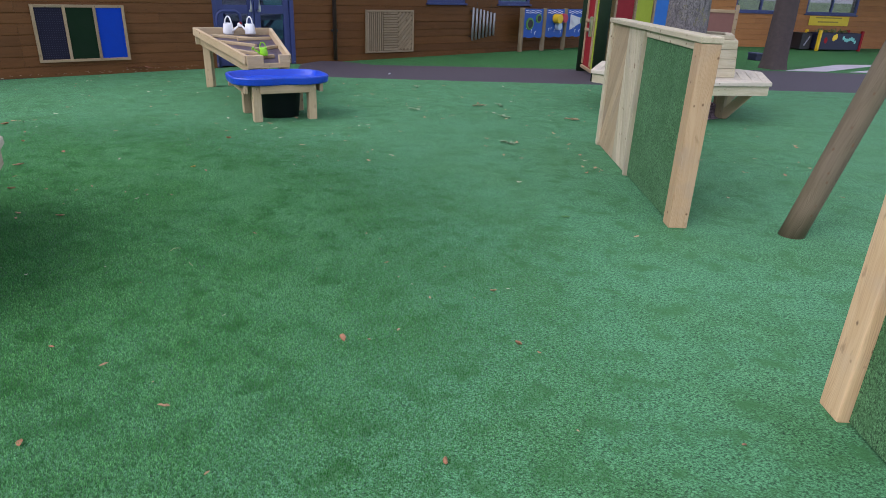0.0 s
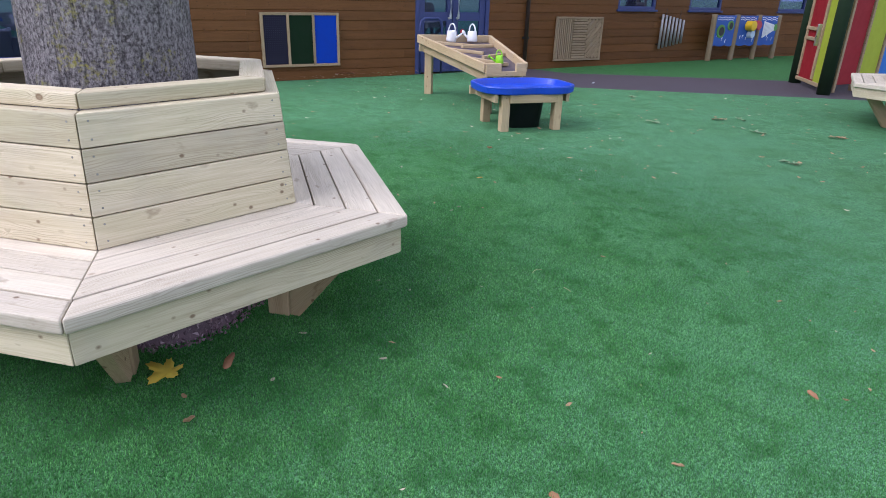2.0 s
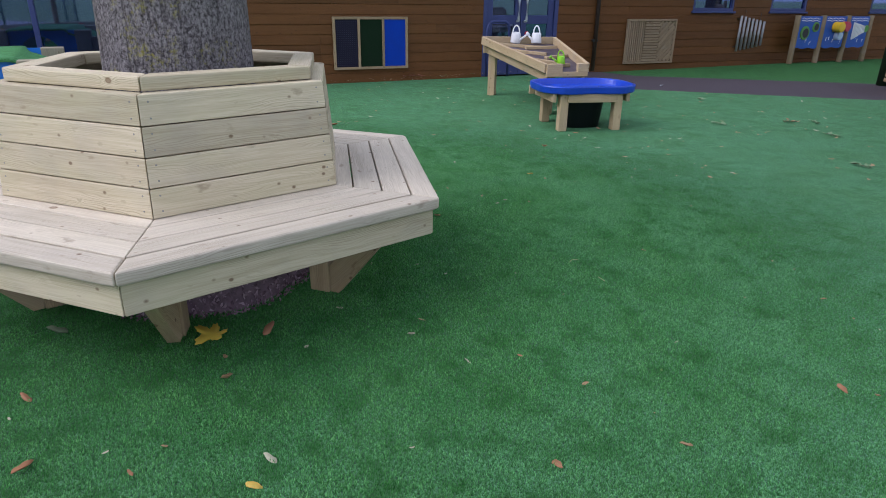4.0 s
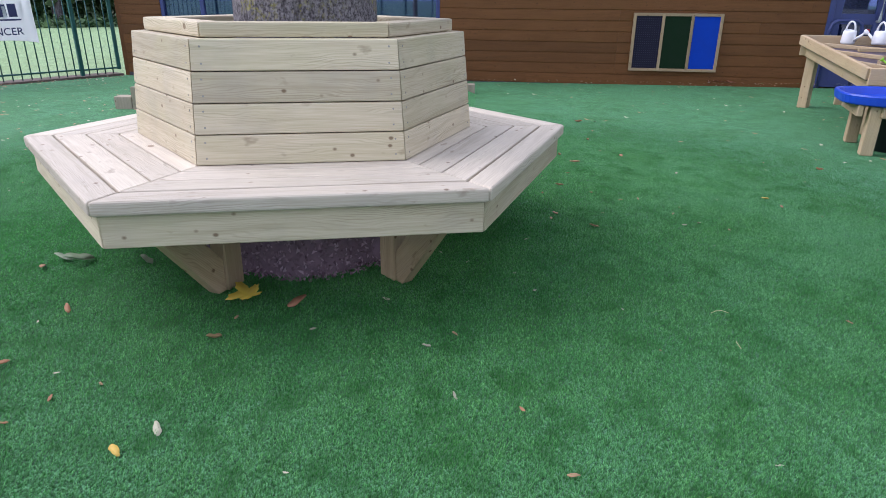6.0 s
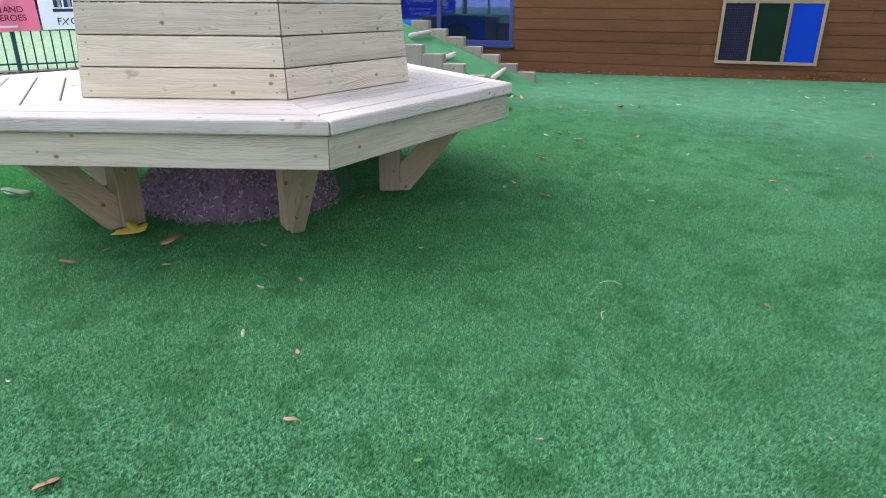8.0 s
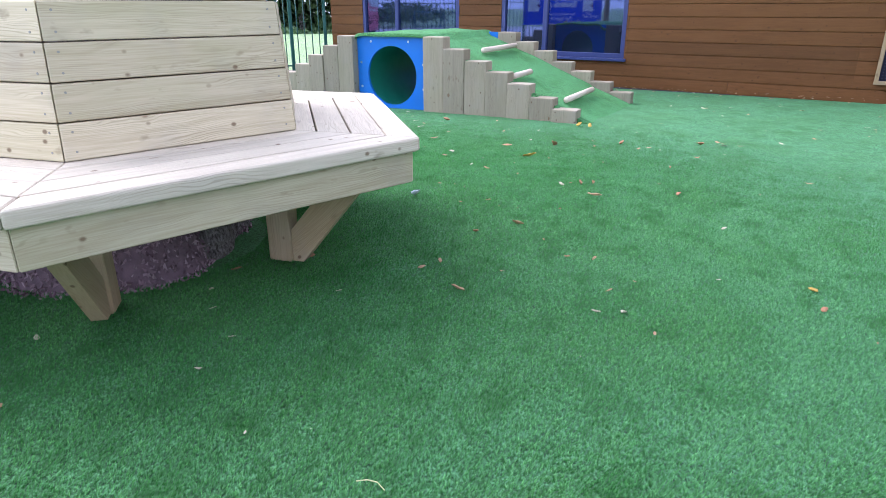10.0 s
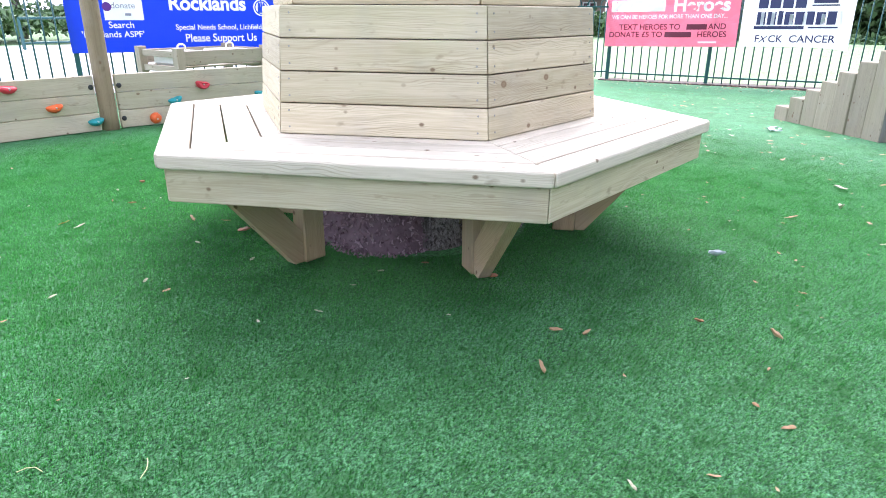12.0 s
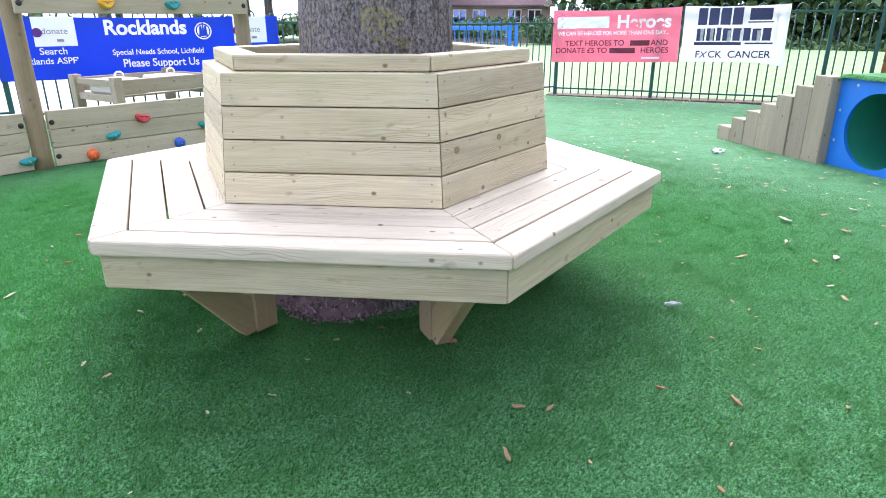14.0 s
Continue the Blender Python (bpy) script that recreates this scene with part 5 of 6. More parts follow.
for i in range(13):
    o = -0.36 + i * 0.09
    lo, hi = max(0.04, 0.04 + o), min(0.755, 0.04 + o + 0.36)
    if hi - lo > 0.05:
        c0, c1 = (lo - 0.04 - o), (hi - 0.04 - o)
        mid = ((c0 + c1) / 2 + 0.757, (lo + hi) / 2)
        L = math.hypot(c1 - c0, hi - lo)
        part("slat", box(-L / 2 + 0.01, -0.008, -0.028, L / 2 - 0.01, 0.008, 0.028, 0.003), SLAT_WOOD, tb, "", Matrix.Translation((mid[0], -0.021, mid[1])) @ pose(0, 0, 0, 0, -45, 0))

ch = thing("wall_chimes", "seven grey metal chime tubes hung on the wall", "chimes", on_wall(9.99, -0.06, 0.0) @ Matrix.Scale(0.95, 4))
CHIME = plain("chime_metal", (0.36, 0.36, 0.37), 0.5, 0.3)
for i in range(7):
    x = 0.04 + i * 0.105
    part("tube", rod((x, 0, 0.25 + i * 0.016), (x + 0.005, 0, 0.92 - i * 0.018), 0.024, seg=12), CHIME, ch, smooth=True)
for z0, z1 in ((0.86, 0.76), (0.33, 0.42)):
    part("crossbar", tube([(-0.02, 0.035, z0), (0.74, 0.035, z1)], 0.012, 6), BOLT, ch)
part("cord", tube([(0.16, 0.03, 0.86), (0.18, 0.04, 1.02)], 0.004, 5), BOLT, ch)
part("cord", tube([(0.58, 0.03, 0.80), (0.60, 0.04, 0.98)], 0.004, 5), BOLT, ch)

# music panels on posts
MUS = on_wall(11.22, -0.30, -0.01) @ Matrix.Diagonal((0.9, 1, 0.98, 1))
SEA_BLUE = plain("music_blue", (0.012, 0.085, 0.42), 0.4)
music = thing("music_panel", "blue music play panels between round timber posts", "music panel", MUS)
for x in (0.0, 0.78, 1.56, 2.30):
    part("post", pole_mesh("post", 0.055, 0.97), None, music, "", Matrix.Translation((x, 0, -0.05)) @ UPRIGHT)
RING_GREEN = plain("ring_green", (0.10, 0.28, 0.05), 0.5)
DRUM_YELLOW = plain("drum_yellow", (0.75, 0.50, 0.01), 0.4)
DRUM_RED = plain("drum_red", (0.50, 0.04, 0.07), 0.4)
DRUM_WHITE = plain("drum_pale", (0.50, 0.62, 0.75), 0.4)
for i, x in enumerate((0.06, 0.84, 1.62)):
    w = 0.66 if i < 2 else 0.62
    bm = bmesh.new()
    n = 14
    pts = [(x + w * k / n, 0.30 + 0.012 * math.sin(k * 0.9 + i)) for k in range(n + 1)] + [(x + w * k / n, 0.90) for k in range(n, -1, -1)]
    lo = [bm.verts.new((a, -0.015, b)) for a, b in pts]
    hi = [bm.verts.new((a, 0.015, b)) for a, b in pts]
    bm.faces.new(lo)
    bm.faces.new(hi[::-1])
    for k in range(len(pts)):
        j = (k + 1) % len(pts)
        bm.faces.new((lo[k], hi[k], hi[j], lo[j]))
    pan = part("panel", bm, SEA_BLUE, music, "blue panel with pale wave marks")
    for zz in (0.86, 0.82):
        part("wave_mark", tube([(x + 0.05 + 0.045 * k, -0.018, zz + 0.012 * math.sin(k * 1.5)) for k in range(13)], 0.006, 5), INK_WHITE, pan)
    for k in range(5):
        q = random.Random(40 + i * 9 + k)
        u, v = x + 0.08 + q.random() * (w - 0.16), 0.36 + q.random() * 0.18
        part("note_mark", tube([(u, -0.018, v), (u, -0.018, v + 0.05), (u + 0.03, -0.018, v + 0.06)], 0.006, 5), INK_WHITE, pan)
    def disc(cx, cz, r, depth, mt, nm):
        return part(nm, lathe([(0.0, depth), (r * 0.95, depth), (r, depth - 0.006), (r, 0.0)], 26, m=Matrix.Translation((cx, -0.015, cz)) @ pose(0, 0, 0, 90, 0, 0)), mt, pan, smooth=False)
    if i == 0:
        for cx, cz, r in ((x + 0.20, 0.59, 0.13), (x + 0.50, 0.70, 0.095)):
            disc(cx, cz, r, 0.02, RING_GREEN, "ring")
            part("opening", lathe([(0.0, 0.0245), (r * 0.68, 0.0245)], 24, m=Matrix.Translation((cx, -0.015, cz)) @ pose(0, 0, 0, 90, 0, 0)), BOLT, pan)
    elif i == 1:
        disc(x + 0.33, 0.70, 0.10, 0.16, DRUM_YELLOW, "drum")
        disc(x + 0.57, 0.71, 0.095, 0.12, DRUM_RED, "drum")
        disc(x + 0.42, 0.53, 0.08, 0.10, DRUM_WHITE, "drum")
    else:
        for k in range(9):
            hgt = 0.34 - k * 0.018
            part("chime_bar", box(x + 0.12 + k * 0.045, -0.035, 0.62 - hgt / 2 + k * 0.008, x + 0.15 + k * 0.045, -0.018, 0.62 + hgt / 2, 0.003), WHITE_PLASTIC, pan)
        disc(x + 0.56, 0.66, 0.07, 0.02, RING_GREEN, "ring")

# coloured gate and fence boards
DARK_GREEN = plain("dark_green_paint", (0.010, 0.026, 0.010), 0.85, dirt=0.2, spec=0.2)
P_RED = plain("paint_red", (0.26, 0.010, 0.016), 0.7, spec=0.25)
P_LIME = plain("paint_lime", (0.33, 0.40, 0.025), 0.7, spec=0.25)
P_BLUE = plain("paint_blue", (0.03, 0.16, 0.50), 0.7, spec=0.25)
P_CYAN = plain("paint_cyan", (0.02, 0.36, 0.46), 0.45)
gate_a, gate_b = Vector((4.71, 9.24, 0)), Vector((4.76, 7.93, 0))
gd = gate_b - gate_a
GATE = frame_on(tuple(gate_a), math.degrees(math.atan2(gd.y, gd.x)))
gate = thing("gate", "red and lime boarded gate between dark green posts", "gate", GATE)
for x in (0.0, gd.length):
    part("post", rod((x, 0, -0.05), (x, 0, 2.2), 0.088, seg=28), DARK_GREEN, gate, "dark green round post", smooth=True)
gl = gd.length - 0.24
part("board", box(0.14, -0.015, 0.12, 0.12 + gl * 0.60, 0.015, 1.9), P_RED, gate, "red painted board")
part("board", box(0.12 + gl * 0.66, -0.015, 0.12, 0.1 + gl, 0.015, 1.9), P_LIME, gate, "lime painted board")
for z in (0.07, 0.66, 0.80, 1.9):
    part("rail", box(0.11, -0.04, z, 0.13 + gl * (0.64 if 0.5 < z < 1 else 1.0), 0.04, z + 0.05, 0.006), FRAME_WOOD, gate)
for x in (0.11, 0.10 + gl * 0.60, 0.07 + gl):
    part("stile", box(x, -0.035, 0.14, x + 0.07, 0.035, 1.9, 0.006), FRAME_WOOD, gate)
part("latch", box(gl * 0.68, -0.09, 0.60, gl * 0.68 + 0.045, -0.036, 0.90, 0.01), STEEL, gate)
cf = thing("colour_fence", "tall boarded fence in red, lime, blue and cyan", "fence", frame_on((4.92, 8.2, 0), 44))
for i, (mt, word) in enumerate(((P_RED, "red"), (P_LIME, "lime"), (P_BLUE, "blue"), (P_CYAN, "cyan"))):
    x = 0.06 + i * 0.52
    part("board", box(x, -0.015, 0.1, x + 0.46, 0.015, 2.0), mt, cf, "%s painted board" % word)
    part("post", box(x - 0.055, -0.04, -0.03, x + 0.0, 0.04, 2.1, 0.006), FRAME_WOOD, cf)
part("post", box(2.09, -0.04, -0.03, 2.15, 0.04, 2.1, 0.006), FRAME_WOOD, cf)

# framed board beyond the second bench
fb = thing("framed_board", "timber-framed brown display board on posts", "board", frame_on((7.22, 11.4, 0), -20))
part("panel", box(0.05, -0.012, 0.35, 0.62, 0.012, 0.98), plain("board_brown", (0.20, 0.09, 0.07), 0.6), fb)
for x in (0.0, 0.62):
    part("post", box(x, -0.03, 0.0, x + 0.07, 0.03, 1.12, 0.004), FRAME_WOOD, fb)
for z in (0.29, 0.97):
    part("rail", box(0.07, -0.025, z, 0.62, 0.025, z + 0.06, 0.003), FRAME_WOOD, fb)

# dark crate by the far tree
crate = thing("play_crate", "dark navy plastic step crate on the far turf", "crate", frame_on((8.93, 12.55, 0), 20) @ Matrix.Scale(0.66, 4))
NAVY = plain("navy_plastic", (0.012, 0.014, 0.04), 0.45)
part("base", box(0.0, 0.0, 0.0, 0.30, 0.40, 0.20, 0.012), NAVY, crate)
part("step", box(0.302, 0.05, 0.0, 0.55, 0.36, 0.13, 0.012), NAVY, crate)
part("lid", box(-0.01, -0.01, 0.202, 0.31, 0.41, 0.235, 0.008), plain("lid_slate", (0.05, 0.06, 0.12), 0.4), crate)

# planter and sign at the wing
PL = WING @ Matrix.Translation((4.92, -0.75, 0)) @ Matrix.Diagonal((0.70, 1, 1, 1))
planter = thing("planter", "navy wooden planter painted with garden creatures", "planter", PL)
part("trough", box(0.0, -0.25, 0.03, 2.0, 0.25, 0.46, 0.01), NAVY, planter)
for x, mt, nm in ((-0.03, DRUM_YELLOW, "yellow"), (1.95, P_RED, "red")):
    for y in (-0.28, 0.2):
        part("corner_post", box(x, y, 0.0, x + 0.09, y + 0.08, 0.52, 0.006), mt, planter, "%s painted corner post" % nm)
for cx, cz, mt in ((0.33, 0.27, P_RED), (0.70, 0.33, DRUM_YELLOW), (0.78, 0.36, DRUM_YELLOW)):
    part("motif", lathe([(0.0, 0.012), (0.07, 0.010), (0.08, 0.0)], 14, m=Matrix.Translation((cx, -0.25, cz)) @ pose(0, 0, 0, 90, 0, 0)), mt, planter)
for k in range(7):
    part("motif", lathe([(0.0, 0.012), (0.045, 0.010), (0.05, 0.0)], 12, m=Matrix.Translation((1.15 + k * 0.095, -0.25, 0.34 - 0.04 * math.sin(k * 1.1) - k * 0.015)) @ pose(0, 0, 0, 90, 0, 0)), plain("motif_mint", (0.2, 0.55, 0.5), 0.5), planter)
rp2 = random.Random(9)
pv, pf = [], []
for k in range(90):
    b = Vector((rp2.choice((0.35, 0.9, 1.35)) + rp2.gauss(0, 0.07), rp2.uniform(-0.15, 0.15), 0.45))
    d = Vector((rp2.gauss(0, 0.35), rp2.gauss(0, 0.35), 1)).normalized() * rp2.uniform(0.05, 0.14)
    w2 = Vector((rp2.gauss(0, 1), rp2.gauss(0, 1), 0)).normalized() * 0.018
    n0 = len(pv)
    pv += [b - w2 * 0.4, b + d * 0.6 - w2, b + d, b + d * 0.6 + w2]
    pf.append((n0, n0 + 1, n0 + 2, n0 + 3))
me = bpy.data.meshes.new("plants")
me.from_pydata(pv, [], pf)
me.materials.append(LEAF)
tagged(part("plants", me, None, planter), "", "", "", "stuff")
side_box = thing("planter", "dark planter box end with a chalk motif", "planter", WING @ Matrix.Translation((4.50, -0.6, 0)) @ Matrix.Diagonal((0.5, 1, 1, 1)))
part("trough", box(0.0, -0.25, 0.02, 0.66, 0.25, 0.44, 0.01), BLACK_PLASTIC, side_box)
for k in range(5):
    part("motif", lathe([(0.0, 0.01), (0.03, 0.008), (0.035, 0.0)], 10, m=Matrix.Translation((0.25 + k * 0.06, -0.25, 0.14 + k * 0.05)) @ pose(0, 0, 0, 90, 0, 0)), INK_GREY, side_box)
sign = thing("wall_sign", "yellow wall sign with two lines of faded print", "sign", WING @ Matrix.Translation((5.36, -0.03, 0.6)))
part("plate", box(0.0, -0.012, 0.0, 1.36, 0.0, 0.25, 0.004), plain("sign_yellow", (0.72, 0.55, 0.01), 0.5), sign)
for x0, x1, z in ((0.2, 1.1, 0.19), (0.3, 1.0, 0.08)):
    part("text_bar", box(x0, -0.0145, z, x1, -0.0125, z + 0.035), plain("sign_ink", (0.30, 0.22, 0.02), 0.6), sign)
PALE_PAVE = plain("pale_paving", (0.42, 0.38, 0.42), 0.8, dirt=0.25)
structure("pavement", prism([(8.8, 10.72), (9.6, 10.85), (11.7, 12.75), (10.6, 12.4)], -0.04, 0.003), PALE_PAVE, "pale painted paving stripe in the path", "paving")
structure("pavement", prism([(10.1, 10.95), (10.8, 11.0), (13.2, 12.7), (12.4, 12.7)], -0.04, 0.003), PALE_PAVE, "pale painted paving stripe in the path", "paving")

# ---- water-run table ----
def bar_between(name, p, q, w, h, material, parent, bevel=0.004, label=""):
    """A board from p to q, h high and w thick, with its grain along it."""
    p, q = Vector(p), Vector(q)
    d = q - p
    yaw, pitch = math.atan2(d.y, d.x), -math.atan2(d.z, math.hypot(d.x, d.y))
    m = Matrix.Translation((p + q) / 2) @ Euler((0, pitch, yaw)).to_matrix().to_4x4()
    return part(name, box(-d.length / 2, -w / 2, -h / 2, d.length / 2, w / 2, h / 2, bevel), material, parent, label, m)


TABLE_WOOD = wood("table_wood", (0.52, 0.40, 0.24), (0.38, 0.27, 0.15))
FL, FR, NR, NL = Vector((-0.46, 5.70, 0.652)), Vector((0.35, 6.07, 0.655)), Vector((0.97, 4.73, 0.488)), Vector((0.59, 4.50, 0.482))
wt = thing("water_table", "sloping timber water-run table with zigzag slats", "play table")
for a, b in ((FL, FR), (FR, NR), (NL, FL)):
    bar_between("rim", a, b, 0.04, 0.09, TABLE_WOOD, wt)
    o = (b - a).normalized()
    inn = Vector((-o.y, o.x, 0)) * 0.05
    bar_between("apron", a - Vector((0, 0, 0.10)) - inn, b - Vector((0, 0, 0.10)) - inn, 0.035, 0.09, TABLE_WOOD, wt)
e = NR - NL
bar_between("rim", NL, NL + e * 0.38, 0.05, 0.09, TABLE_WOOD, wt)
bar_between("rim", NR - e * 0.25, NR, 0.05, 0.09, TABLE_WOOD, wt)
bar_between("lip", NL - Vector((0, 0, 0.06)), NR - Vector((0, 0, 0.06)), 0.05, 0.05, TABLE_WOOD, wt)
bm = bmesh.new()
lo = [bm.verts.new(v - Vector((0, 0, 0.055))) for v in (FL, FR, NR, NL)]
hi = [bm.verts.new(v - Vector((0, 0, 0.035))) for v in (FL, FR, NR, NL)]
bm.faces.new(lo)
bm.faces.new(hi[::-1])
for k in range(4):
    bm.faces.new((lo[k], hi[k], hi[(k + 1) % 4], lo[(k + 1) % 4]))
part("tray", bm, plain("tray_slate", (0.06, 0.045, 0.07), 0.35, dirt=0.3), wt, "dark wet tray bottom")


def on_tray(u, v, up=0.0):
    a, b = FL.lerp(FR, u), NL.lerp(NR, u)
    return a.lerp(b, v) + Vector((0, 0, -0.02 + up))


for (u0, v0), (u1, v1) in (((0.18, 0.10), (0.70, 0.22)), ((0.45, 0.24), (0.95, 0.20)), ((0.05, 0.30), (0.62, 0.48)), ((0.48, 0.62), (0.95, 0.52)), ((0.12, 0.62), (0.58, 0.80)), ((0.30, 0.86), (0.75, 0.84))):
    bar_between("slat", on_tray(u0, v0), on_tray(u1, v1), 0.05, 0.035, TABLE_WOOD, wt)
for x, y, z in ((-0.33, 5.73, 0.57), (0.28, 5.96, 0.57), (0.89, 4.80, 0.41), (0.60, 4.66, 0.41)):
    part("leg", prism([(-z / 2, -0.045), (z / 2, -0.045), (z / 2, 0.045), (-z / 2, 0.045)], -0.045, 0.045, 0.005), TABLE_WOOD, wt, "", Matrix.Translation((x, y, z / 2)) @ UPRIGHT @ Matrix.Identity(4))


def watering_can(m, body_mat, label, rose=None, s=0.76):
    can = thing("watering_can", label, "watering can", m @ Matrix.Scale(s, 4), "watering cans on the table")
    part("body", lathe([(0.0, 0.0), (0.075, 0.0), (0.082, 0.02), (0.072, 0.15), (0.066, 0.16), (0.058, 0.155), (0.06, 0.14), (0.0, 0.138)], 22), body_mat, can, smooth=True)
    part("handle", tube([(0.06 * math.cos(a), 0, 0.15 + 0.115 * math.sin(a)) for a in [math.pi * (1 - q / 14) for q in range(15)]], 0.011, 8), body_mat, can, smooth=True)
    sp = part("spout", rod((0.07, 0, 0.045), (0.19, 0, 0.15), 0.02, 0.012, 10), body_mat, can, smooth=True)
    part("rose", lathe([(0.012, 0.0), (0.036, 0.03), (0.036, 0.038), (0.0, 0.042)], 14, m=Matrix.Translation((0.185, 0, 0.145)) @ pose(0, 0, 0, 0, 48, 0)), rose or body_mat, sp, smooth=True)
    return can


LIME = plain("lime_plastic", (0.25, 0.62, 0.01), 0.35)
watering_can(Matrix.Translation(on_tray(0.41, 0.07, 0.012)) @ pose(0, 0, 0, 4, 5, -15), WHITE_PLASTIC, "white plastic watering can on the water table")
watering_can(Matrix.Translation(on_tray(0.70, 0.09, 0.012)) @ pose(0, 0, 0, 4, 5, 155), WHITE_PLASTIC, "white plastic watering can with a red rose", P_RED)
watering_can(Matrix.Translation(on_tray(0.52, 0.88, 0.02)) @ pose(0, 0, 0, 0, 6, 195), LIME, "small lime-green plastic watering can", None, 0.52)

# ---- sand table with bin ----
ST = frame_on((1.005, 4.165, 0), 31)
sand = thing("sand_table", "low timber table with a moulded blue plastic tray", "play table", ST)
for x in (-0.265, 0.265):
    for y in (-0.25, 0.23):
        part("leg", prism([(-0.168, -0.04), (0.168, -0.04), (0.168, 0.04), (-0.168, 0.04)], -0.04, 0.04, 0.005), TABLE_WOOD, sand, "", Matrix.Translation((x, y, 0.168)) @ UPRIGHT)
for y in (-0.30, 0.29):
    part("apron", box(-0.24 if y < 0 else -0.42, -0.018, -0.04, 0.24 if y < 0 else 0.42, 0.018, 0.04, 0.004), TABLE_WOOD, sand, "", Matrix.Translation((0.0, y, 0.305)))
for x in (-0.36, 0.36):
    part("apron", box(-0.26, -0.018, -0.04, 0.26, 0.018, 0.04, 0.004), TABLE_WOOD, sand, "", Matrix.Translation((x, -0.02, 0.305)) @ pose(0, 0, 0, 0, 0, 90))


def tray_outline(w, d, n=64, waist=0.04):
    """An outline with chamfered corners and a slight dip in the front."""
    out = []
    for k in range(n):
        a = k * math.tau / n
        c, s = math.cos(a), math.sin(a)
        p = 14.0
        r = (abs(c) ** p + abs(s) ** p + ((abs(c) + abs(s)) / 1.6) ** p) ** (-1 / p)
        out.append((w / 2 * r * c, d / 2 * r * s + (waist * math.exp(-(c * 3) ** 2) if s < 0 else 0)))
    return out


bm = bmesh.new()
prev = None
for sc, z in ((0.88, 0.343), (0.965, 0.343), (0.985, 0.352), (1.0, 0.402), (0.99, 0.411), (0.95, 0.411), (0.935, 0.404), (0.90, 0.358), (0.87, 0.347)):
    ring = [bm.verts.new((x * sc, y * sc - 0.02, z)) for x, y in tray_outline(0.95, 0.70)]
    if prev:
        for k in range(64):
            bm.faces.new((prev[k], prev[(k + 1) % 64], ring[(k + 1) % 64], ring[k]))
    else:
        bm.faces.new(ring[::-1])
    prev = ring
bm.faces.new(prev)
part("tray", bm, BLUE_PLASTIC, sand, "glossy blue plastic tray")
binn = thing("storage_bin", "black plastic storage bin under the sand table", "bin", ST @ Matrix.Translation((0.0, -0.02, 0.0)))
bm = bmesh.new()
prev = None
for w, d, z in ((0.36, 0.26, 0.004), (0.42, 0.31, 0.27), (0.45, 0.34, 0.27), (0.45, 0.34, 0.30), (0.41, 0.30, 0.30), (0.35, 0.25, 0.03)):
    ring = [bm.verts.new((x, y, z)) for x, y in tray_outline(w, d, 48, 0.0)]
    if prev:
        for k in range(48):
            bm.faces.new((prev[k], prev[(k + 1) % 48], ring[(k + 1) % 48], ring[k]))
    else:
        bm.faces.new(ring[::-1])
    prev = ring
bm.faces.new(prev)
part("body", bm, BLACK_PLASTIC, binn, smooth=True)

# ---- beyond the fence ----
def leaf_mass(name, centre, size, count, leaf, label, category, kind, seed, material=None, lumps=7):
    """Many small leaves over uneven lumps, with gaps."""
    r = np.random.default_rng(seed)
    size = np.array(size)
    lump = r.normal(0, 0.42, (lumps, 3)) * size * 0.8
    lump[:, 2] = np.abs(lump[:, 2]) * 0.7 - size[2] * 0.1
    pick = lump[r.integers(0, lumps, count)]
    d = r.normal(size=(count, 3))
    d /= np.linalg.norm(d, axis=1)[:, None]
    c = pick + d * (r.random((count, 1)) ** 0.35) * size * r.uniform(0.3, 0.55, (count, 1))
    u = r.normal(size=(count, 3))
    u /= np.linalg.norm(u, axis=1)[:, None]
    w = np.cross(u, r.normal(size=(count, 3)))
    w /= np.linalg.norm(w, axis=1)[:, None]
    s = leaf * r.uniform(0.6, 1.4, (count, 1))
    v = np.concatenate([c - u * s, c + w * s * 0.6, c + u * s, c - w * s * 0.6], axis=1).reshape(-1, 3) + np.array(centre)
    me = bpy.data.meshes.new(name)
    me.from_pydata(v.tolist(), [], np.arange(count * 4).reshape(-1, 4).tolist())
    me.materials.append(material or LEAF)
    return me


hl = Nodes("hedge_leaf", 0.55)
hl.color(hl.mix(hl.t.nodes.new("ShaderNodeNewGeometry").outputs["Random Per Island"], (0.025, 0.07, 0.02), (0.11, 0.19, 0.06)))
HEDGE_LEAF = hl.mat


def far_tree(at, h, w, label, seed, count=2600):
    t = thing("far_tree", label, "tree", Matrix.Translation(at), "trees beyond the field")
    part("trunk", rod((0, 0, -0.1), (0.1, 0, h * 0.6), 0.035 * h, 0.015 * h, 10), BARK, t, smooth=True)
    part("crown", leaf_mass("crown", (0, 0, h * 0.62), (w, w, h * 0.62), count, 0.03 * h + 0.04, "", "", "", seed, HEDGE_LEAF, 10), None, t)


rt = random.Random(77)


def field_z(x):
    return float(np.interp(x, xs, drop))


def out_there(deg, d):
    """A spot on the field, seen from the yard."""
    x, y = 1.8 + d * math.cos(radians(deg)), 1.7 + d * math.sin(radians(deg))
    return (x, y, field_z(x))


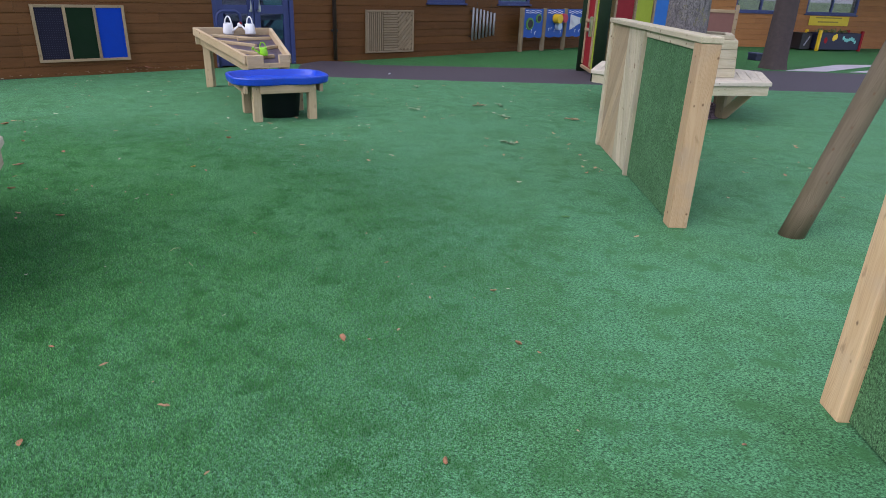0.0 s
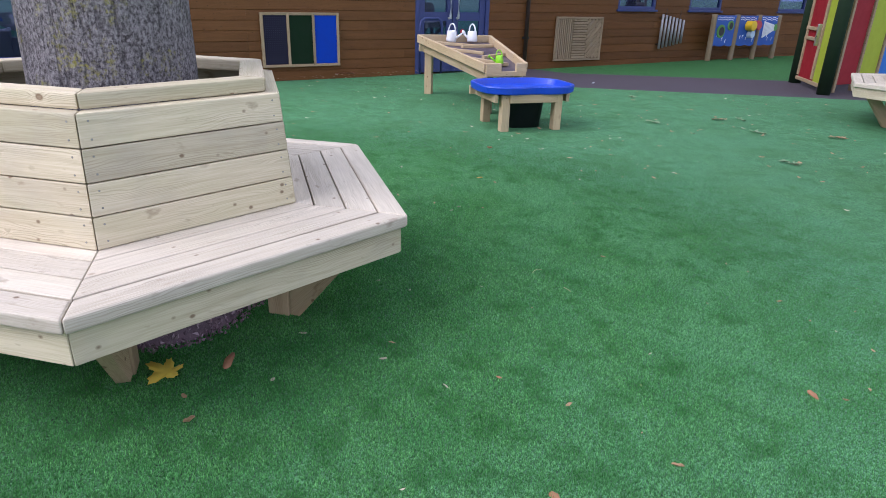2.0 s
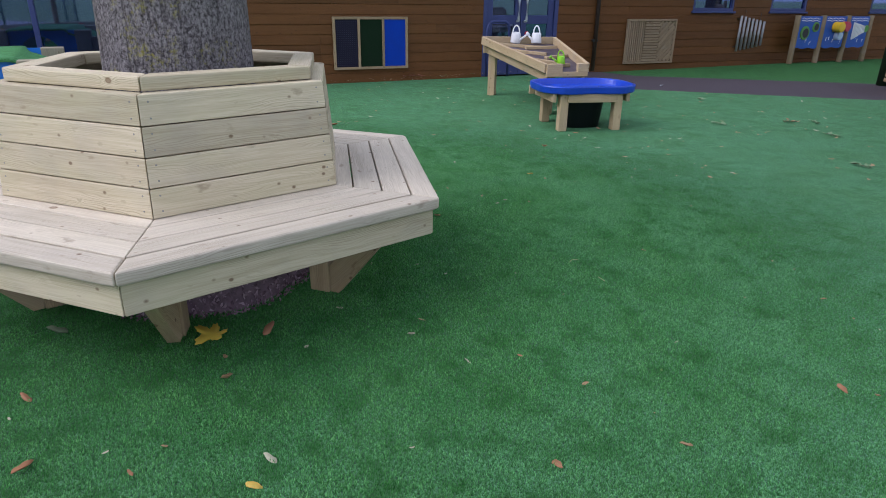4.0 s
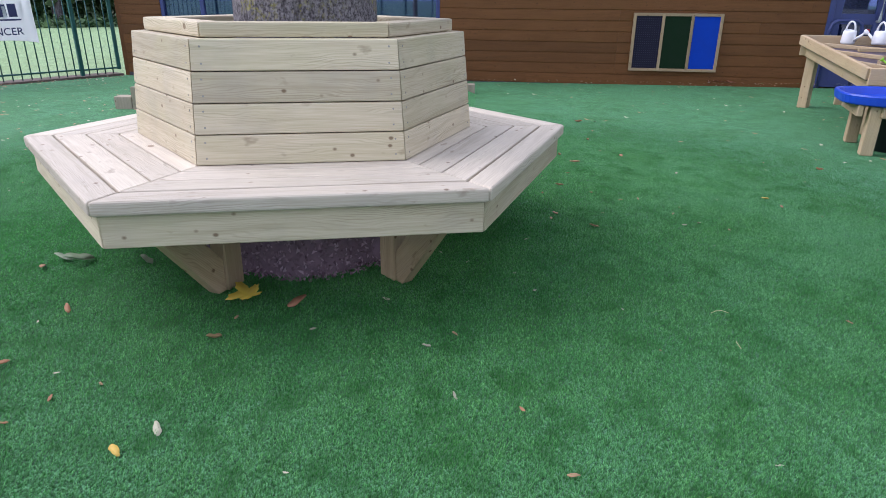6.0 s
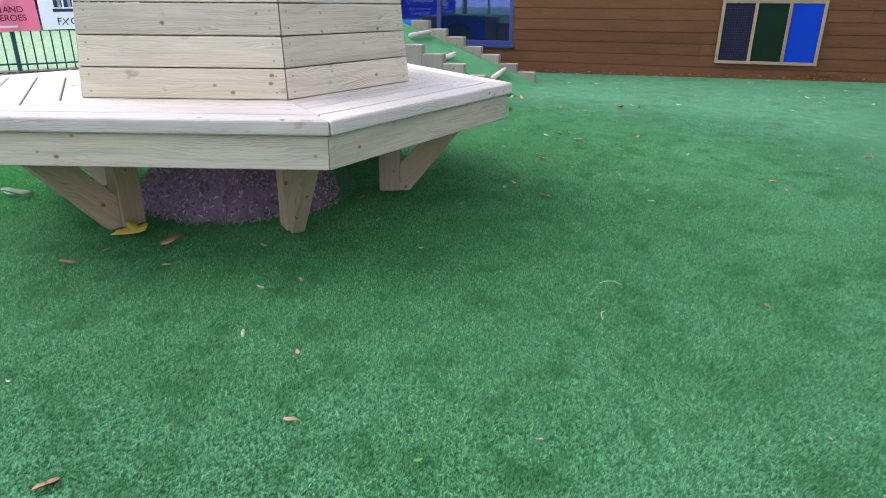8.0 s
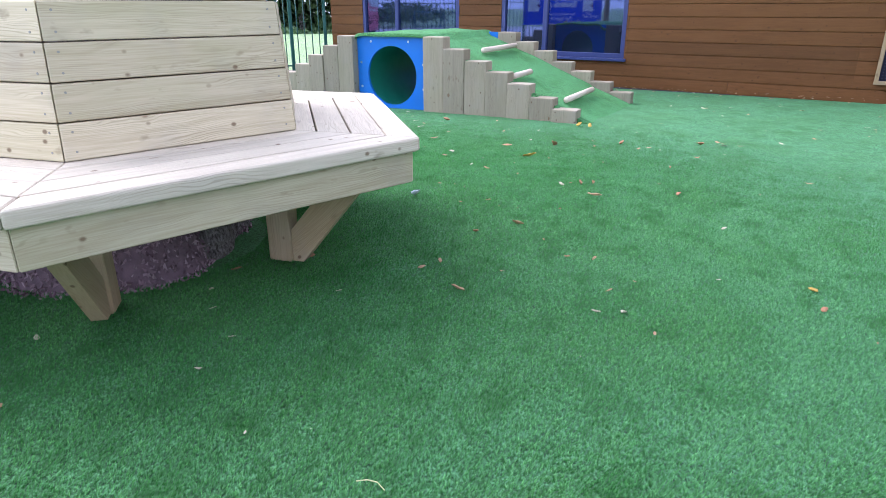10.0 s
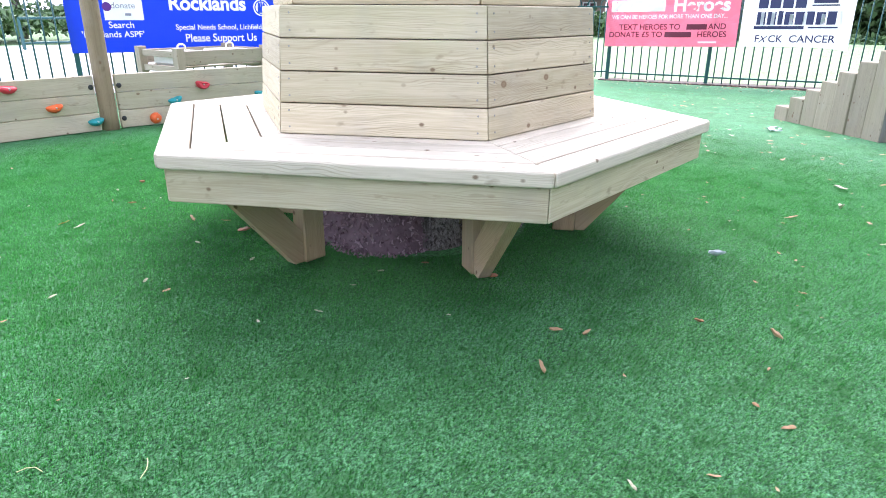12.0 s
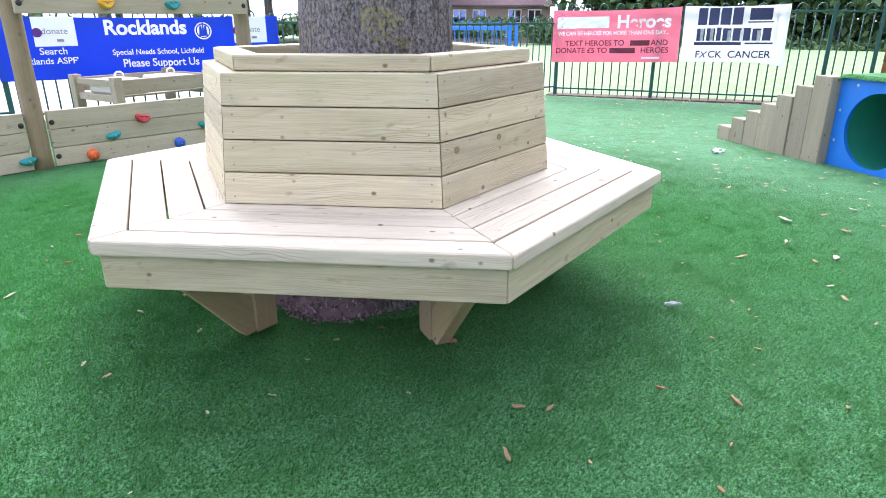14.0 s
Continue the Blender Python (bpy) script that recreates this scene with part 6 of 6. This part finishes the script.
for i in range(19):
    deg = 152 + i * 5.6
    if 203 < deg < 219:
        continue
    near = deg > 236
    far_tree(out_there(deg, (28.0 if near else 45.0) + rt.uniform(-1, 2.5)), rt.uniform(4.2, 5.6) * (1.0 if near else 1.9), rt.uniform(2.2, 3.0) * (1.0 if near else 1.9), "dense green tree at the edge of the field", 100 + i, 3200)
for i in range(19):
    deg = 149 + i * 5.2
    if 203 < deg < 219:
        continue
    far_tree(out_there(deg, 54.0 + rt.uniform(-1.5, 2.0)), rt.uniform(11.0, 14.0), rt.uniform(6.5, 8.0), "tall dense tree standing behind the field hedge", 140 + i, 3600)
for i in range(34):
    deg = 148 + i * 3.3
    near = deg > 236
    x, y, z = out_there(deg, 26.0 if near else 41.0)
    tall = 0.85 if near else 1.0
    tagged(part("hedge", leaf_mass("hedge", (x, y, z + tall * 0.75), (2.6, 2.6, tall), 1500, 0.10 if near else 0.13, "", "", "", 300 + i, HEDGE_LEAF, 12), None), "clipped dark green hedge along the field", "hedge", "field hedge", "stuff")
for i in range(13):
    deg = 149 + i * 4.4
    x, y, z = out_there(deg, 49.0)
    tagged(part("undergrowth", leaf_mass("undergrowth", (x, y, z + 2.0), (5.0, 5.0, 3.4), 2600, 0.24, "", "", "", 360 + i, HEDGE_LEAF, 12), None), "leafy undergrowth filling the wood's edge", "undergrowth", "", "stuff")

# red-brick houses beyond the hedge
bk = Nodes("house_brick", 0.85)
bt = bk.node("ShaderNodeTexBrick", Vector=bk.coords((1, 1, 1), shift=False), Scale=4.4, Color1=(0.30, 0.085, 0.06, 1), Color2=(0.22, 0.06, 0.045, 1), Mortar=(0.32, 0.26, 0.23, 1))
bk.color(bk.mix(bk.math("MULTIPLY", bk.noise(bk.coords(shift=False), 0.8, 3), 0.3), bt.outputs[0], (0.36, 0.13, 0.10)))
BRICK = bk.mat
ROOF = plain("roof_tile", (0.20, 0.13, 0.14), 0.8, dirt=0.3, scale=4, bump=0.5)
PVC = plain("white_pvc", (0.8, 0.8, 0.8), 0.4)


def house(m, w, d, eaves, ridge, label):
    h = thing("house", label, "house", m, "brick houses beyond the field")
    bm = bmesh.new()
    pr = [(0, 0), (d, 0), (d, eaves), (d / 2, ridge), (0, eaves)]
    a = [bm.verts.new((0, y, z)) for y, z in pr]
    b = [bm.verts.new((w, y, z)) for y, z in pr]
    bm.faces.new(a)
    bm.faces.new(b[::-1])
    for k in range(5):
        bm.faces.new((a[k], b[k], b[(k + 1) % 5], a[(k + 1) % 5]))
    part("wall", bm, BRICK, h)
    rf = bmesh.new()
    for sgn in (0, 1):
        y0, y1 = (-0.35, d / 2) if sgn == 0 else (d + 0.35, d / 2)
        z0 = eaves - 0.35 * (ridge - eaves) / (d / 2)
        v = [rf.verts.new(p) for p in ((-0.25, y0, z0 + 0.04), (w + 0.25, y0, z0 + 0.04), (w + 0.25, y1, ridge + 0.04), (-0.25, y1, ridge + 0.04), (-0.25, y0, z0 + 0.18), (w + 0.25, y0, z0 + 0.18), (w + 0.25, y1, ridge + 0.18), (-0.25, y1, ridge + 0.18))]
        for f in ((0, 1, 2, 3), (4, 5, 6, 7), (0, 1, 5, 4), (2, 3, 7, 6), (0, 3, 7, 4), (1, 2, 6, 5)):
            rf.faces.new([v[q] for q in f])
    roof = part("roof", rf, ROOF, h)
    part("chimney", box(w * 0.12, d / 2 - 0.3, ridge - 0.3, w * 0.12 + 0.7, d / 2 + 0.3, ridge + 0.9, 0.02), BRICK, roof)
    for z in (eaves - 1.55, eaves - 4.2):
        for fx in (0.18, 0.36, 0.68, 0.86):
            win = part("window", box(w * fx - 0.5, -0.06, z, w * fx + 0.5, 0.02, z + 1.15, 0.01), PVC, h, "white framed window")
            for dx in (-0.24, 0.24):
                part("pane", box(w * fx + dx - 0.19, -0.075, z + 0.09, w * fx + dx + 0.19, -0.062, z + 1.06), GLASS, win)
    return h


house(pose(-39.0, -28.2, -3.1, 0, 0, 122), 8.2, 7.0, 5.1, 7.9, "red-brick house with a slate roof and white windows")
house(pose(-45.5, -17.5, -3.9, 0, 0, 122), 7.6, 7.0, 5.0, 7.6, "red-brick house behind the hedge")

# blue railing out by the road
BLUE_RAIL = plain("rail_blue", (0.02, 0.16, 0.75), 0.4)
br = thing("blue_gate", "bright blue bow-top steel gate beyond the field", "gate", frame_on((-11.85, -8.45, -0.30), 121.9))
for z in (0.10, 1.02):
    part("rail", box(0.0, -0.03, z, 1.92, 0.03, z + 0.09, 0.005), BLUE_RAIL, br)
for x in (0.0, 1.86, 2.02):
    part("post", box(x - 0.05, -0.05, 0.0, x + 0.05, 0.05, 1.2, 0.005), BLUE_RAIL, br)
for i in range(15):
    part("bar", rod((0.12 + i * 0.118, 0, 0.19), (0.12 + i * 0.118, 0, 1.02), 0.011, seg=8), BLUE_RAIL, br)
for i in range(7):
    part("bow", tube([(0.12 + 0.236 * i + 0.059 * (1 - math.cos(math.pi * q / 8)), 0, 1.11 + 0.12 * math.sin(math.pi * q / 8)) for q in range(9)], 0.011, 6), BLUE_RAIL, br)

# pale tarmac and a bench frame beyond the near fence
structure("road", prism([(6.0, -10.0), (2.0, -7.4), (-7.2, -3.3), (-11.0, -11.0), (-7.5, -17.0), (6.0, -21.0)], -0.2, -0.03), plain("pale_tarmac", (0.42, 0.41, 0.41), 0.8, dirt=0.15, scale=6, bump=0.3), "pale sunlit tarmac playground beyond the fence", "tarmac")
rk = thing("metal_rack", "low dark green metal rack on the far tarmac", "rack", frame_on((-3.6, -16.0, -0.03), 165))
for x in (0.0, 1.3):
    part("upright", tube([(x, -0.25, 0.0), (x, 0, 0.7), (x, 0.25, 0.0)], 0.03, 8), FENCE_PAINT, rk)
part("crossbar", tube([(0, 0, 0.7), (1.3, 0, 0.7)], 0.03, 8), FENCE_PAINT, rk)
part("crossbar", tube([(0, -0.2, 0.15), (1.3, 0.2, 0.15)], 0.025, 8), FENCE_PAINT, rk)

# ---- fallen leaves ----
def leaf_mesh(kind, material):
    bm = bmesh.new()
    if kind == "maple":
        pts = []
        for k in range(44):
            a = k * math.tau / 44
            r = 0.062 * (0.5 + 0.5 * abs(math.cos(2.5 * a)) ** 1.3) * (1 + 0.07 * math.cos(22 * a)) * (0.85 + 0.2 * math.cos(a))
            pts.append((r * math.cos(a), r * math.sin(a)))
    else:
        pts = []
        for k in range(22):
            a = k * math.tau / 22
            r = 1 + 0.12 * math.sin(5 * a) + (0.22 * math.sin(3 * a + 1.0) * math.sin(4 * a) if kind == "torn" else 0.0)
            pts.append((0.04 * math.cos(a) + 0.002, (0.013 if kind == "curled" else 0.018) * math.sin(a) * (1 - 0.35 * math.cos(a)) * r))
    curl = 1.1 if kind == "curled" else 0.35
    lift = lambda x, y, s: 0.010 + s * curl * abs(y) + (6.0 if kind == "curled" else 3.2) * x * x + 0.004 * math.sin(60 * x)
    mid = [bm.verts.new((0, 0, 0.009)), bm.verts.new((0, 0, 0.0105))]
    rim = [[bm.verts.new((x, y, lift(x, y, 1) + dz)) for x, y in pts] for dz in (0.0, 0.0008)]
    n = len(pts)
    for k in range(n):
        j = (k + 1) % n
        bm.faces.new((mid[0], rim[0][j], rim[0][k]))
        bm.faces.new((mid[1], rim[1][k], rim[1][j]))
        bm.faces.new((rim[0][k], rim[0][j], rim[1][j], rim[1][k]))
    return mesh_of("leaf", bm, material, True)


def leaf_mat(name, a, b):
    n = Nodes(name, 0.6, spec=0.3)
    n.color(n.mix(n.noise(n.coords((1, 1, 1)), 60, 4), a, b))
    return n.mat


LM = {"tan": leaf_mat("leaf_tan", (0.46, 0.31, 0.17), (0.28, 0.165, 0.08)), "orange": leaf_mat("leaf_orange", (0.42, 0.215, 0.105), (0.25, 0.115, 0.06)),
      "pale": leaf_mat("leaf_pale", (0.50, 0.46, 0.32), (0.34, 0.36, 0.24)), "yellow": leaf_mat("leaf_yellow", (0.58, 0.44, 0.04), (0.45, 0.33, 0.05)),
      "gold": leaf_mat("leaf_gold", (0.56, 0.40, 0.07), (0.42, 0.27, 0.05)), "green": leaf_mat("leaf_green", (0.10, 0.26, 0.05), (0.06, 0.16, 0.03)), "sage": leaf_mat("leaf_sage", (0.30, 0.36, 0.24), (0.16, 0.22, 0.12)), "white": leaf_mat("leaf_silver", (0.62, 0.65, 0.70), (0.45, 0.50, 0.55))}
LEAVES = {   # x, y and length in centimetres
    "tan": [(-0.15, 1.95, 7), (1.76, -0.32, 3.2), (0.72, -1.05, 2.2), (0.58, -0.61, 4), (0.67, -0.72, 5), (0.52, 0.98, 4), (0.58, 1.6, 3.5), (0.72, 1.06, 5), (0.48, 1.06, 4), (0.84, 1.53, 3), (-1.47, 1.96, 8), (-1.87, 1.56, 6), (-1.13, 1.21, 6), (-0.01, 1.72, 4), (0.15, 1.46, 5), (-0.87, 1.64, 4), (-1.26, 1.49, 4), (1.1, -0.11, 3), (0.35, 1.5, 2.5), (-0.22, 1.45, 3), (3.12, 0.44, 3.5), (2.74, 0.05, 2.5), (2.07, -0.52, 4), (2.32, -0.79, 2), (2.64, -0.04, 2), (2.68, 0.53, 2), (4.72, 2.08, 4), (5.55, 2.24, 4)],
    "orange": [(-0.28, -1.04, 7), (-0.08, 2.36, 6), (0.17, -1.03, 5), (0.61, -0.41, 8), (0.45, -1.26, 7), (0.39, -1.49, 4), (0.51, -1.5, 4), (0.76, -1.28, 2.5), (0.91, 3.05, 5), (-1.15, 3.2, 9), (1.85, 0.97, 3), (1.75, -0.73, 5), (-0.39, 1.99, 5), (1.12, 2.08, 5), (-0.37, 2.05, 6), (-1.35, 2.24, 9), (0.2, 1.27, 3), (0.38, 0.36, 4), (0.32, 0.61, 5), (-1.32, 2.72, 6), (-0.58, 2.62, 5), (-2.66, 1.83, 7), (0.72, -1.17, 4), (0.53, 1.52, 2.5), (3.21, -0.01, 4.5), (2.54, -0.04, 5), (2.97, -0.68, 3.5), (3.87, -0.51, 2.5), (2.6, 0.69, 2.5)],
    "pale": [(1.36, -0.33, 3), (-0.12, -1.34, 7), (0.97, 1.42, 3), (0.66, -1.45, 3), (0.88, 0.38, 3), (2.03, 0.08, 2), (0.68, 0.31, 2.5), (-0.41, 1.9, 5), (0.4, 2.26, 3), (1.0, 1.49, 4), (-1.41, 1.35, 8), (0.53, 0.29, 2.5), (-0.98, 1.58, 4), (1.02, -0.99, 5), (0.8, -0.45, 3), (0.76, -0.14, 3), (1.11, -0.23, 3), (-1.89, 1.27, 8), (-1.37, 1.56, 7), (-0.88, 1.02, 3), (0.64, 0.69, 2.5), (0.45, 0.04, 5)],
    "gold": [(1.04, -1.09, 5), (1.0, 2.15, 5), (-2.11, 2.77, 7), (-1.09, 1.98, 9), (-2.04, 2.83, 8)],
    "green": [(3.56, 1.5, 6), (-0.34, -1.29, 4)],
    "white": [(-0.36, 1.13, 7), (-3.86, 0.43, 6), (-3.78, 0.5, 6), (-3.92, 0.48, 6), (1.64, 7.55, 7)],
    "sage": [(-0.32, -0.96, 10), (-0.08, -0.71, 8), (-0.34, -1.3, 6), (-0.25, -0.92, 12), (-1.07, 3.32, 7)],
    "yellow": [(0.45, -0.51, 14)]}
WORDS = {"tan": "dry tan-brown leaf", "orange": "dry orange-brown leaf", "pale": "pale faded leaf", "yellow": "bright yellow maple leaf", "gold": "golden-yellow pointed leaf", "green": "fresh green leaf", "sage": "withered grey-green leaf", "white": "silvery white leaf scrap"}
rf2 = random.Random(31)
for key, spots in LEAVES.items():
    kinds = [leaf_mesh(k, LM[key]) for k in (("maple",) if key == "yellow" else ("oval", "curled", "torn"))]
    for x, y, cm in spots:
        lf = new("fallen_leaf", rf2.choice(kinds))
        lf.matrix_basis = Matrix.Translation((x, y, ground_z(x))) @ pose(0, 0, 0, rf2.uniform(-16, 16), rf2.uniform(-16, 16), rf2.uniform(0, 360)) @ Matrix.Scale(cm / (12.0 if key == "yellow" else 8.2), 4) @ Matrix.Diagonal((1, 1 if key == "yellow" else rf2.uniform(0.65, 1.05), rf2.uniform(0.9, 1.6), 1))
        tagged(lf, WORDS[key] + " lying on the turf", "leaf", "fallen leaves")

# withered sprigs: a twig with a few curled leaflets
def sprig(at, size, mat, label, seed):
    rnd = random.Random(seed)
    sp = thing("leaf_sprig", label, "leaf sprig", Matrix.Translation((*at, ground_z(at[0]))) @ pose(0, 0, 0, 0, 0, rnd.uniform(0, 360)), "fallen leaves")
    part("twig", tube([(-size, 0, 0.012), (-size * 0.3, size * 0.1, 0.016), (size * 0.4, -size * 0.1, 0.014), (size, size * 0.15, 0.012)], 0.002, 5), TWIG, sp)
    for q in range(7):
        a, s = rnd.uniform(0, math.tau), size * rnd.uniform(0.3, 0.5)
        bm = bmesh.new()
        c, sn = math.cos(a), math.sin(a)
        o = ((q / 6 * 2 - 1) * size * 0.9, rnd.uniform(-0.3, 0.3) * size)
        vs = [bm.verts.new((o[0] + s * (u * c - v * sn), o[1] + s * (u * sn + v * c), 0.014 + s * z)) for u, v, z in ((-1, 0, 0.1), (-0.2, 0.42, 0.35), (0.7, 0.3, 0.2), (1.1, 0, 0.5), (0.6, -0.35, 0.3), (-0.3, -0.4, 0.15), (0.1, 0, 0.05))]
        for i in range(6):
            bm.faces.new((vs[i], vs[(i + 1) % 6], vs[6]))
        part("leaflet", bm, mat, sp)


TWIG = plain("twig_brown", (0.12, 0.08, 0.05), 0.8)
SAGE = leaf_mat("leaf_sage", (0.24, 0.34, 0.20), (0.14, 0.22, 0.10))
RUST = leaf_mat("leaf_rust", (0.40, 0.15, 0.10), (0.24, 0.10, 0.06))
for k, at in enumerate(((2.31, 4.79), (2.15, 6.45), (3.0, 5.2), (3.24, 5.28), (3.28, 4.61), (3.98, 4.63), (3.27, 3.39))):
    sprig(at, 0.075, SAGE if k % 3 != 2 else LM["tan"], "withered grey-green leaf sprig on the turf" if k % 3 != 2 else "dry tan leaf sprig on the turf", 70 + k)
sprig((-2.03, 7.22), 0.15, RUST, "clump of rust-red leaves against the wall", 91)
sprig((-3.81, 0.45), 0.10, LM["white"], "silvery leaf sprig on the turf by the mound", 94)

STRAW = leaf_mat("straw", (0.52, 0.56, 0.28), (0.40, 0.42, 0.18))
for x, y, turn, size in ((1.70, 0.52, 140, 0.024), (1.55, 0.68, 60, 0.03)):
    straw = part("grass_straw", tube([(-size, 0, 0.012), (-size * 0.3, size * 0.12, 0.017), (size * 0.4, size * 0.1, 0.017), (size, -size * 0.25, 0.012)], 0.0011, 5), STRAW, None, "", Matrix.Translation((x, y, ground_z(x))) @ pose(0, 0, 0, 0, 0, turn))
    tagged(straw, "thin pale dry grass straw on the turf", "straw", "fallen leaves")

# many small leaf bits, thickest towards the building and under the fence
r = np.random.default_rng(6)
for key, count in (("tan", 640), ("orange", 320), ("pale", 620), ("green", 60)):
    vs, fs = [], []
    for q in range(count):
        zone = r.random()
        if zone < 0.12:
            x, y = r.uniform(0.5, 6.0), r.uniform(2.5, 7.0)
        elif zone < 0.38:
            x, y = r.uniform(-7.0, 4), r.uniform(-3.0, 6.2)
            if math.hypot(x, y) < 1.0:
                continue
        elif zone < 0.6:
            s, dd = r.uniform(-4.8, 6.0), -abs(r.normal(0.0, 0.9 if r.random() < 0.5 else 0.15)) - 0.05
            p = WALL @ Vector((s, dd, 0))
            x, y = p.x, p.y
        elif zone < 0.85:
            f = r.random() * 4.1
            p = BANNER_B @ Vector((f, -abs(r.normal(0.0, 0.5)) + 0.1, 0))
            x, y = p.x, p.y
        else:
            x, y = r.uniform(-6, -0.5), r.uniform(-1.0, 3.0)
        p = MOUND.inverted() @ Vector((x, y, 0))
        if -0.1 < p.x < END + 0.4 and -0.05 < p.y < DEPTH + 0.05:
            continue
        a, s = r.uniform(0, math.tau), r.uniform(0.010, 0.026) * (0.8 if key == "green" else 1)
        if key == "pale" and q > 300:
            s *= 0.35
        if math.hypot(x - 0.6, y) < 3.0:
            s *= 0.4
        c, sn = math.cos(a), math.sin(a)
        n0 = len(vs)
        up = r.uniform(0.3, 1.0)
        for u, v, z in ((-1.2, 0, 0.3 * up), (-0.3, 0.5, 0.0), (0.6, 0.4, 0.1), (1.3, 0, 0.5 * up), (0.5, -0.5, 0.3 * up), (-0.4, -0.45, 0.05)):
            vs.append((x + s * (u * c - v * sn), y + s * (u * sn + v * c), ground_z(x) + 0.012 + s * z))
        fs.append(tuple(range(n0, n0 + 6)))
    me = bpy.data.meshes.new("leaf_litter")
    me.from_pydata(vs, [], fs)
    me.materials.append(LM[key])
    tagged(new("leaf_litter", me), "scattered %s leaf bits on the turf" % {"tan": "tan", "orange": "orange", "pale": "pale", "green": "green"}[key], "leaf litter", "", "stuff")

# ---- turf pile round the bench ----
bl = Nodes("turf_blade", 0.7, spec=0.15)
rpi = bl.t.nodes.new("ShaderNodeNewGeometry").outputs["Random Per Island"]
bco = bl.coords(shift=False)
bcol = bl.mix(rpi, (0.046, 0.205, 0.044), (0.205, 0.56, 0.145))
bcol = bl.mix(bl.ramp(bl.noise(bco, 4.5, 2, 0.6), (0.38, 0.5), (0.56, 0.0)), bcol, (0.062, 0.26, 0.075))
bcol = bl.mix(pale_tips(bl, bco), bcol, (0.225, 0.54, 0.255))
bcol = bl.mix(bl.math("MULTIPLY", worn_patch(bl, bco), 0.8), bcol, (0.042, 0.18, 0.034))
bcol = bl.mix(1.0, bcol, tuft_shade(bl, bco, 0.0), "MULTIPLY")
clump = bl.node("ShaderNodeMapping", Vector=bco, Scale=(1, 1.4, 0), Rotation=(0, 0, 0.5)).outputs[0]
bcol = bl.mix(1.0, bcol, bl.ramp(bl.noise(clump, 85, 3, 0.75), (0.37, 0.25), (0.48, 0.9), (0.62, 1.3)), "MULTIPLY")
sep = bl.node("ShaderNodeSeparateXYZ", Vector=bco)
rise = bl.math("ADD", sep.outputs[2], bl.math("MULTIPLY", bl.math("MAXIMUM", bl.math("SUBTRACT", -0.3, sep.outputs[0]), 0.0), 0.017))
# blades darken towards their roots: shade inside the pile put into the colour
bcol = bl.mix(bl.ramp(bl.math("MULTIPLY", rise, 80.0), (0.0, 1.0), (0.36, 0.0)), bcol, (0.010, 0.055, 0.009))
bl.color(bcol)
soft = bl.node("ShaderNodeVectorMath", _0=bl.t.nodes.new("ShaderNodeNewGeometry").outputs["Normal"])
soft.operation = "SCALE"
soft.inputs["Scale"].default_value = 0.7
lift_n = bl.node("ShaderNodeVectorMath", _0=soft.outputs[0], _1=(0.0, 0.0, 1.0))
unit = bl.node("ShaderNodeVectorMath", _0=lift_n.outputs[0])
unit.operation = "NORMALIZE"
bl.put(bl.b.inputs["Normal"], unit.outputs[0])
thru = bl.node("ShaderNodeBsdfTranslucent", Color=bl.mix(0.6, bcol, (0.05, 0.40, 0.05)))
both = bl.node("ShaderNodeMixShader", _0=0.42, _1=bl.b.outputs[0], _2=thru.outputs[0])
bl.put(bl.t.nodes["Material Output"].inputs["Surface"], both.outputs[0])
nap(bl, 0.25)
BLADE = bl.mat
r = np.random.default_rng(12)
N = 2900000
rad = np.sqrt(0.2 + 14.8 * r.random(N))
keep = r.random(N) < np.clip((3.87 - rad) / 1.3, 0.0, 1.0)
ang = math.tau * r.random(N)
x, y = rad * np.cos(ang), rad * np.sin(ang)
x, y = x[keep], y[keep]
n = len(x)
gz = -0.017 * np.clip(-x - 0.3, 0, None)
flow = 1.5 + 0.25 * np.sin(x * 1.7 + 0.6 * np.sin(y * 2.3)) + 0.25 * np.cos(y * 1.9 + 0.8 * np.sin(x * 2.9))
lean_a = flow + r.normal(0, 0.4, n)
tilt = np.clip(r.normal(0.76, 0.25, n), 0.05, 1.3)
length = r.uniform(0.008, 0.0165, n) * np.clip((3.87 - rad[keep]) / 1.6, 0.4, 1.0)
wd = r.uniform(0.0009, 0.0016, n)
fx, fy = np.cos(lean_a), np.sin(lean_a)
turn = lean_a + np.pi / 2 + r.normal(0, 0.5, n)
wx, wy = np.cos(turn) * wd, np.sin(turn) * wd
tipx, tipy, tipz = x + fx * length * np.sin(tilt), y + fy * length * np.sin(tilt), length * np.cos(tilt)
co = np.stack([x - wx, y - wy, gz - 0.001, x + wx, y + wy, gz - 0.001, tipx, tipy, tipz + gz], axis=1)
me = bpy.data.meshes.new("turf_pile")
me.vertices.add(n * 3)
me.vertices.foreach_set("co", co.astype(np.float32).ravel())
me.loops.add(n * 3)
me.loops.foreach_set("vertex_index", np.arange(n * 3, dtype=np.int32))
me.polygons.add(n)
me.polygons.foreach_set("loop_start", np.arange(0, n * 3, 3, dtype=np.int32))
me.update(calc_edges=True)
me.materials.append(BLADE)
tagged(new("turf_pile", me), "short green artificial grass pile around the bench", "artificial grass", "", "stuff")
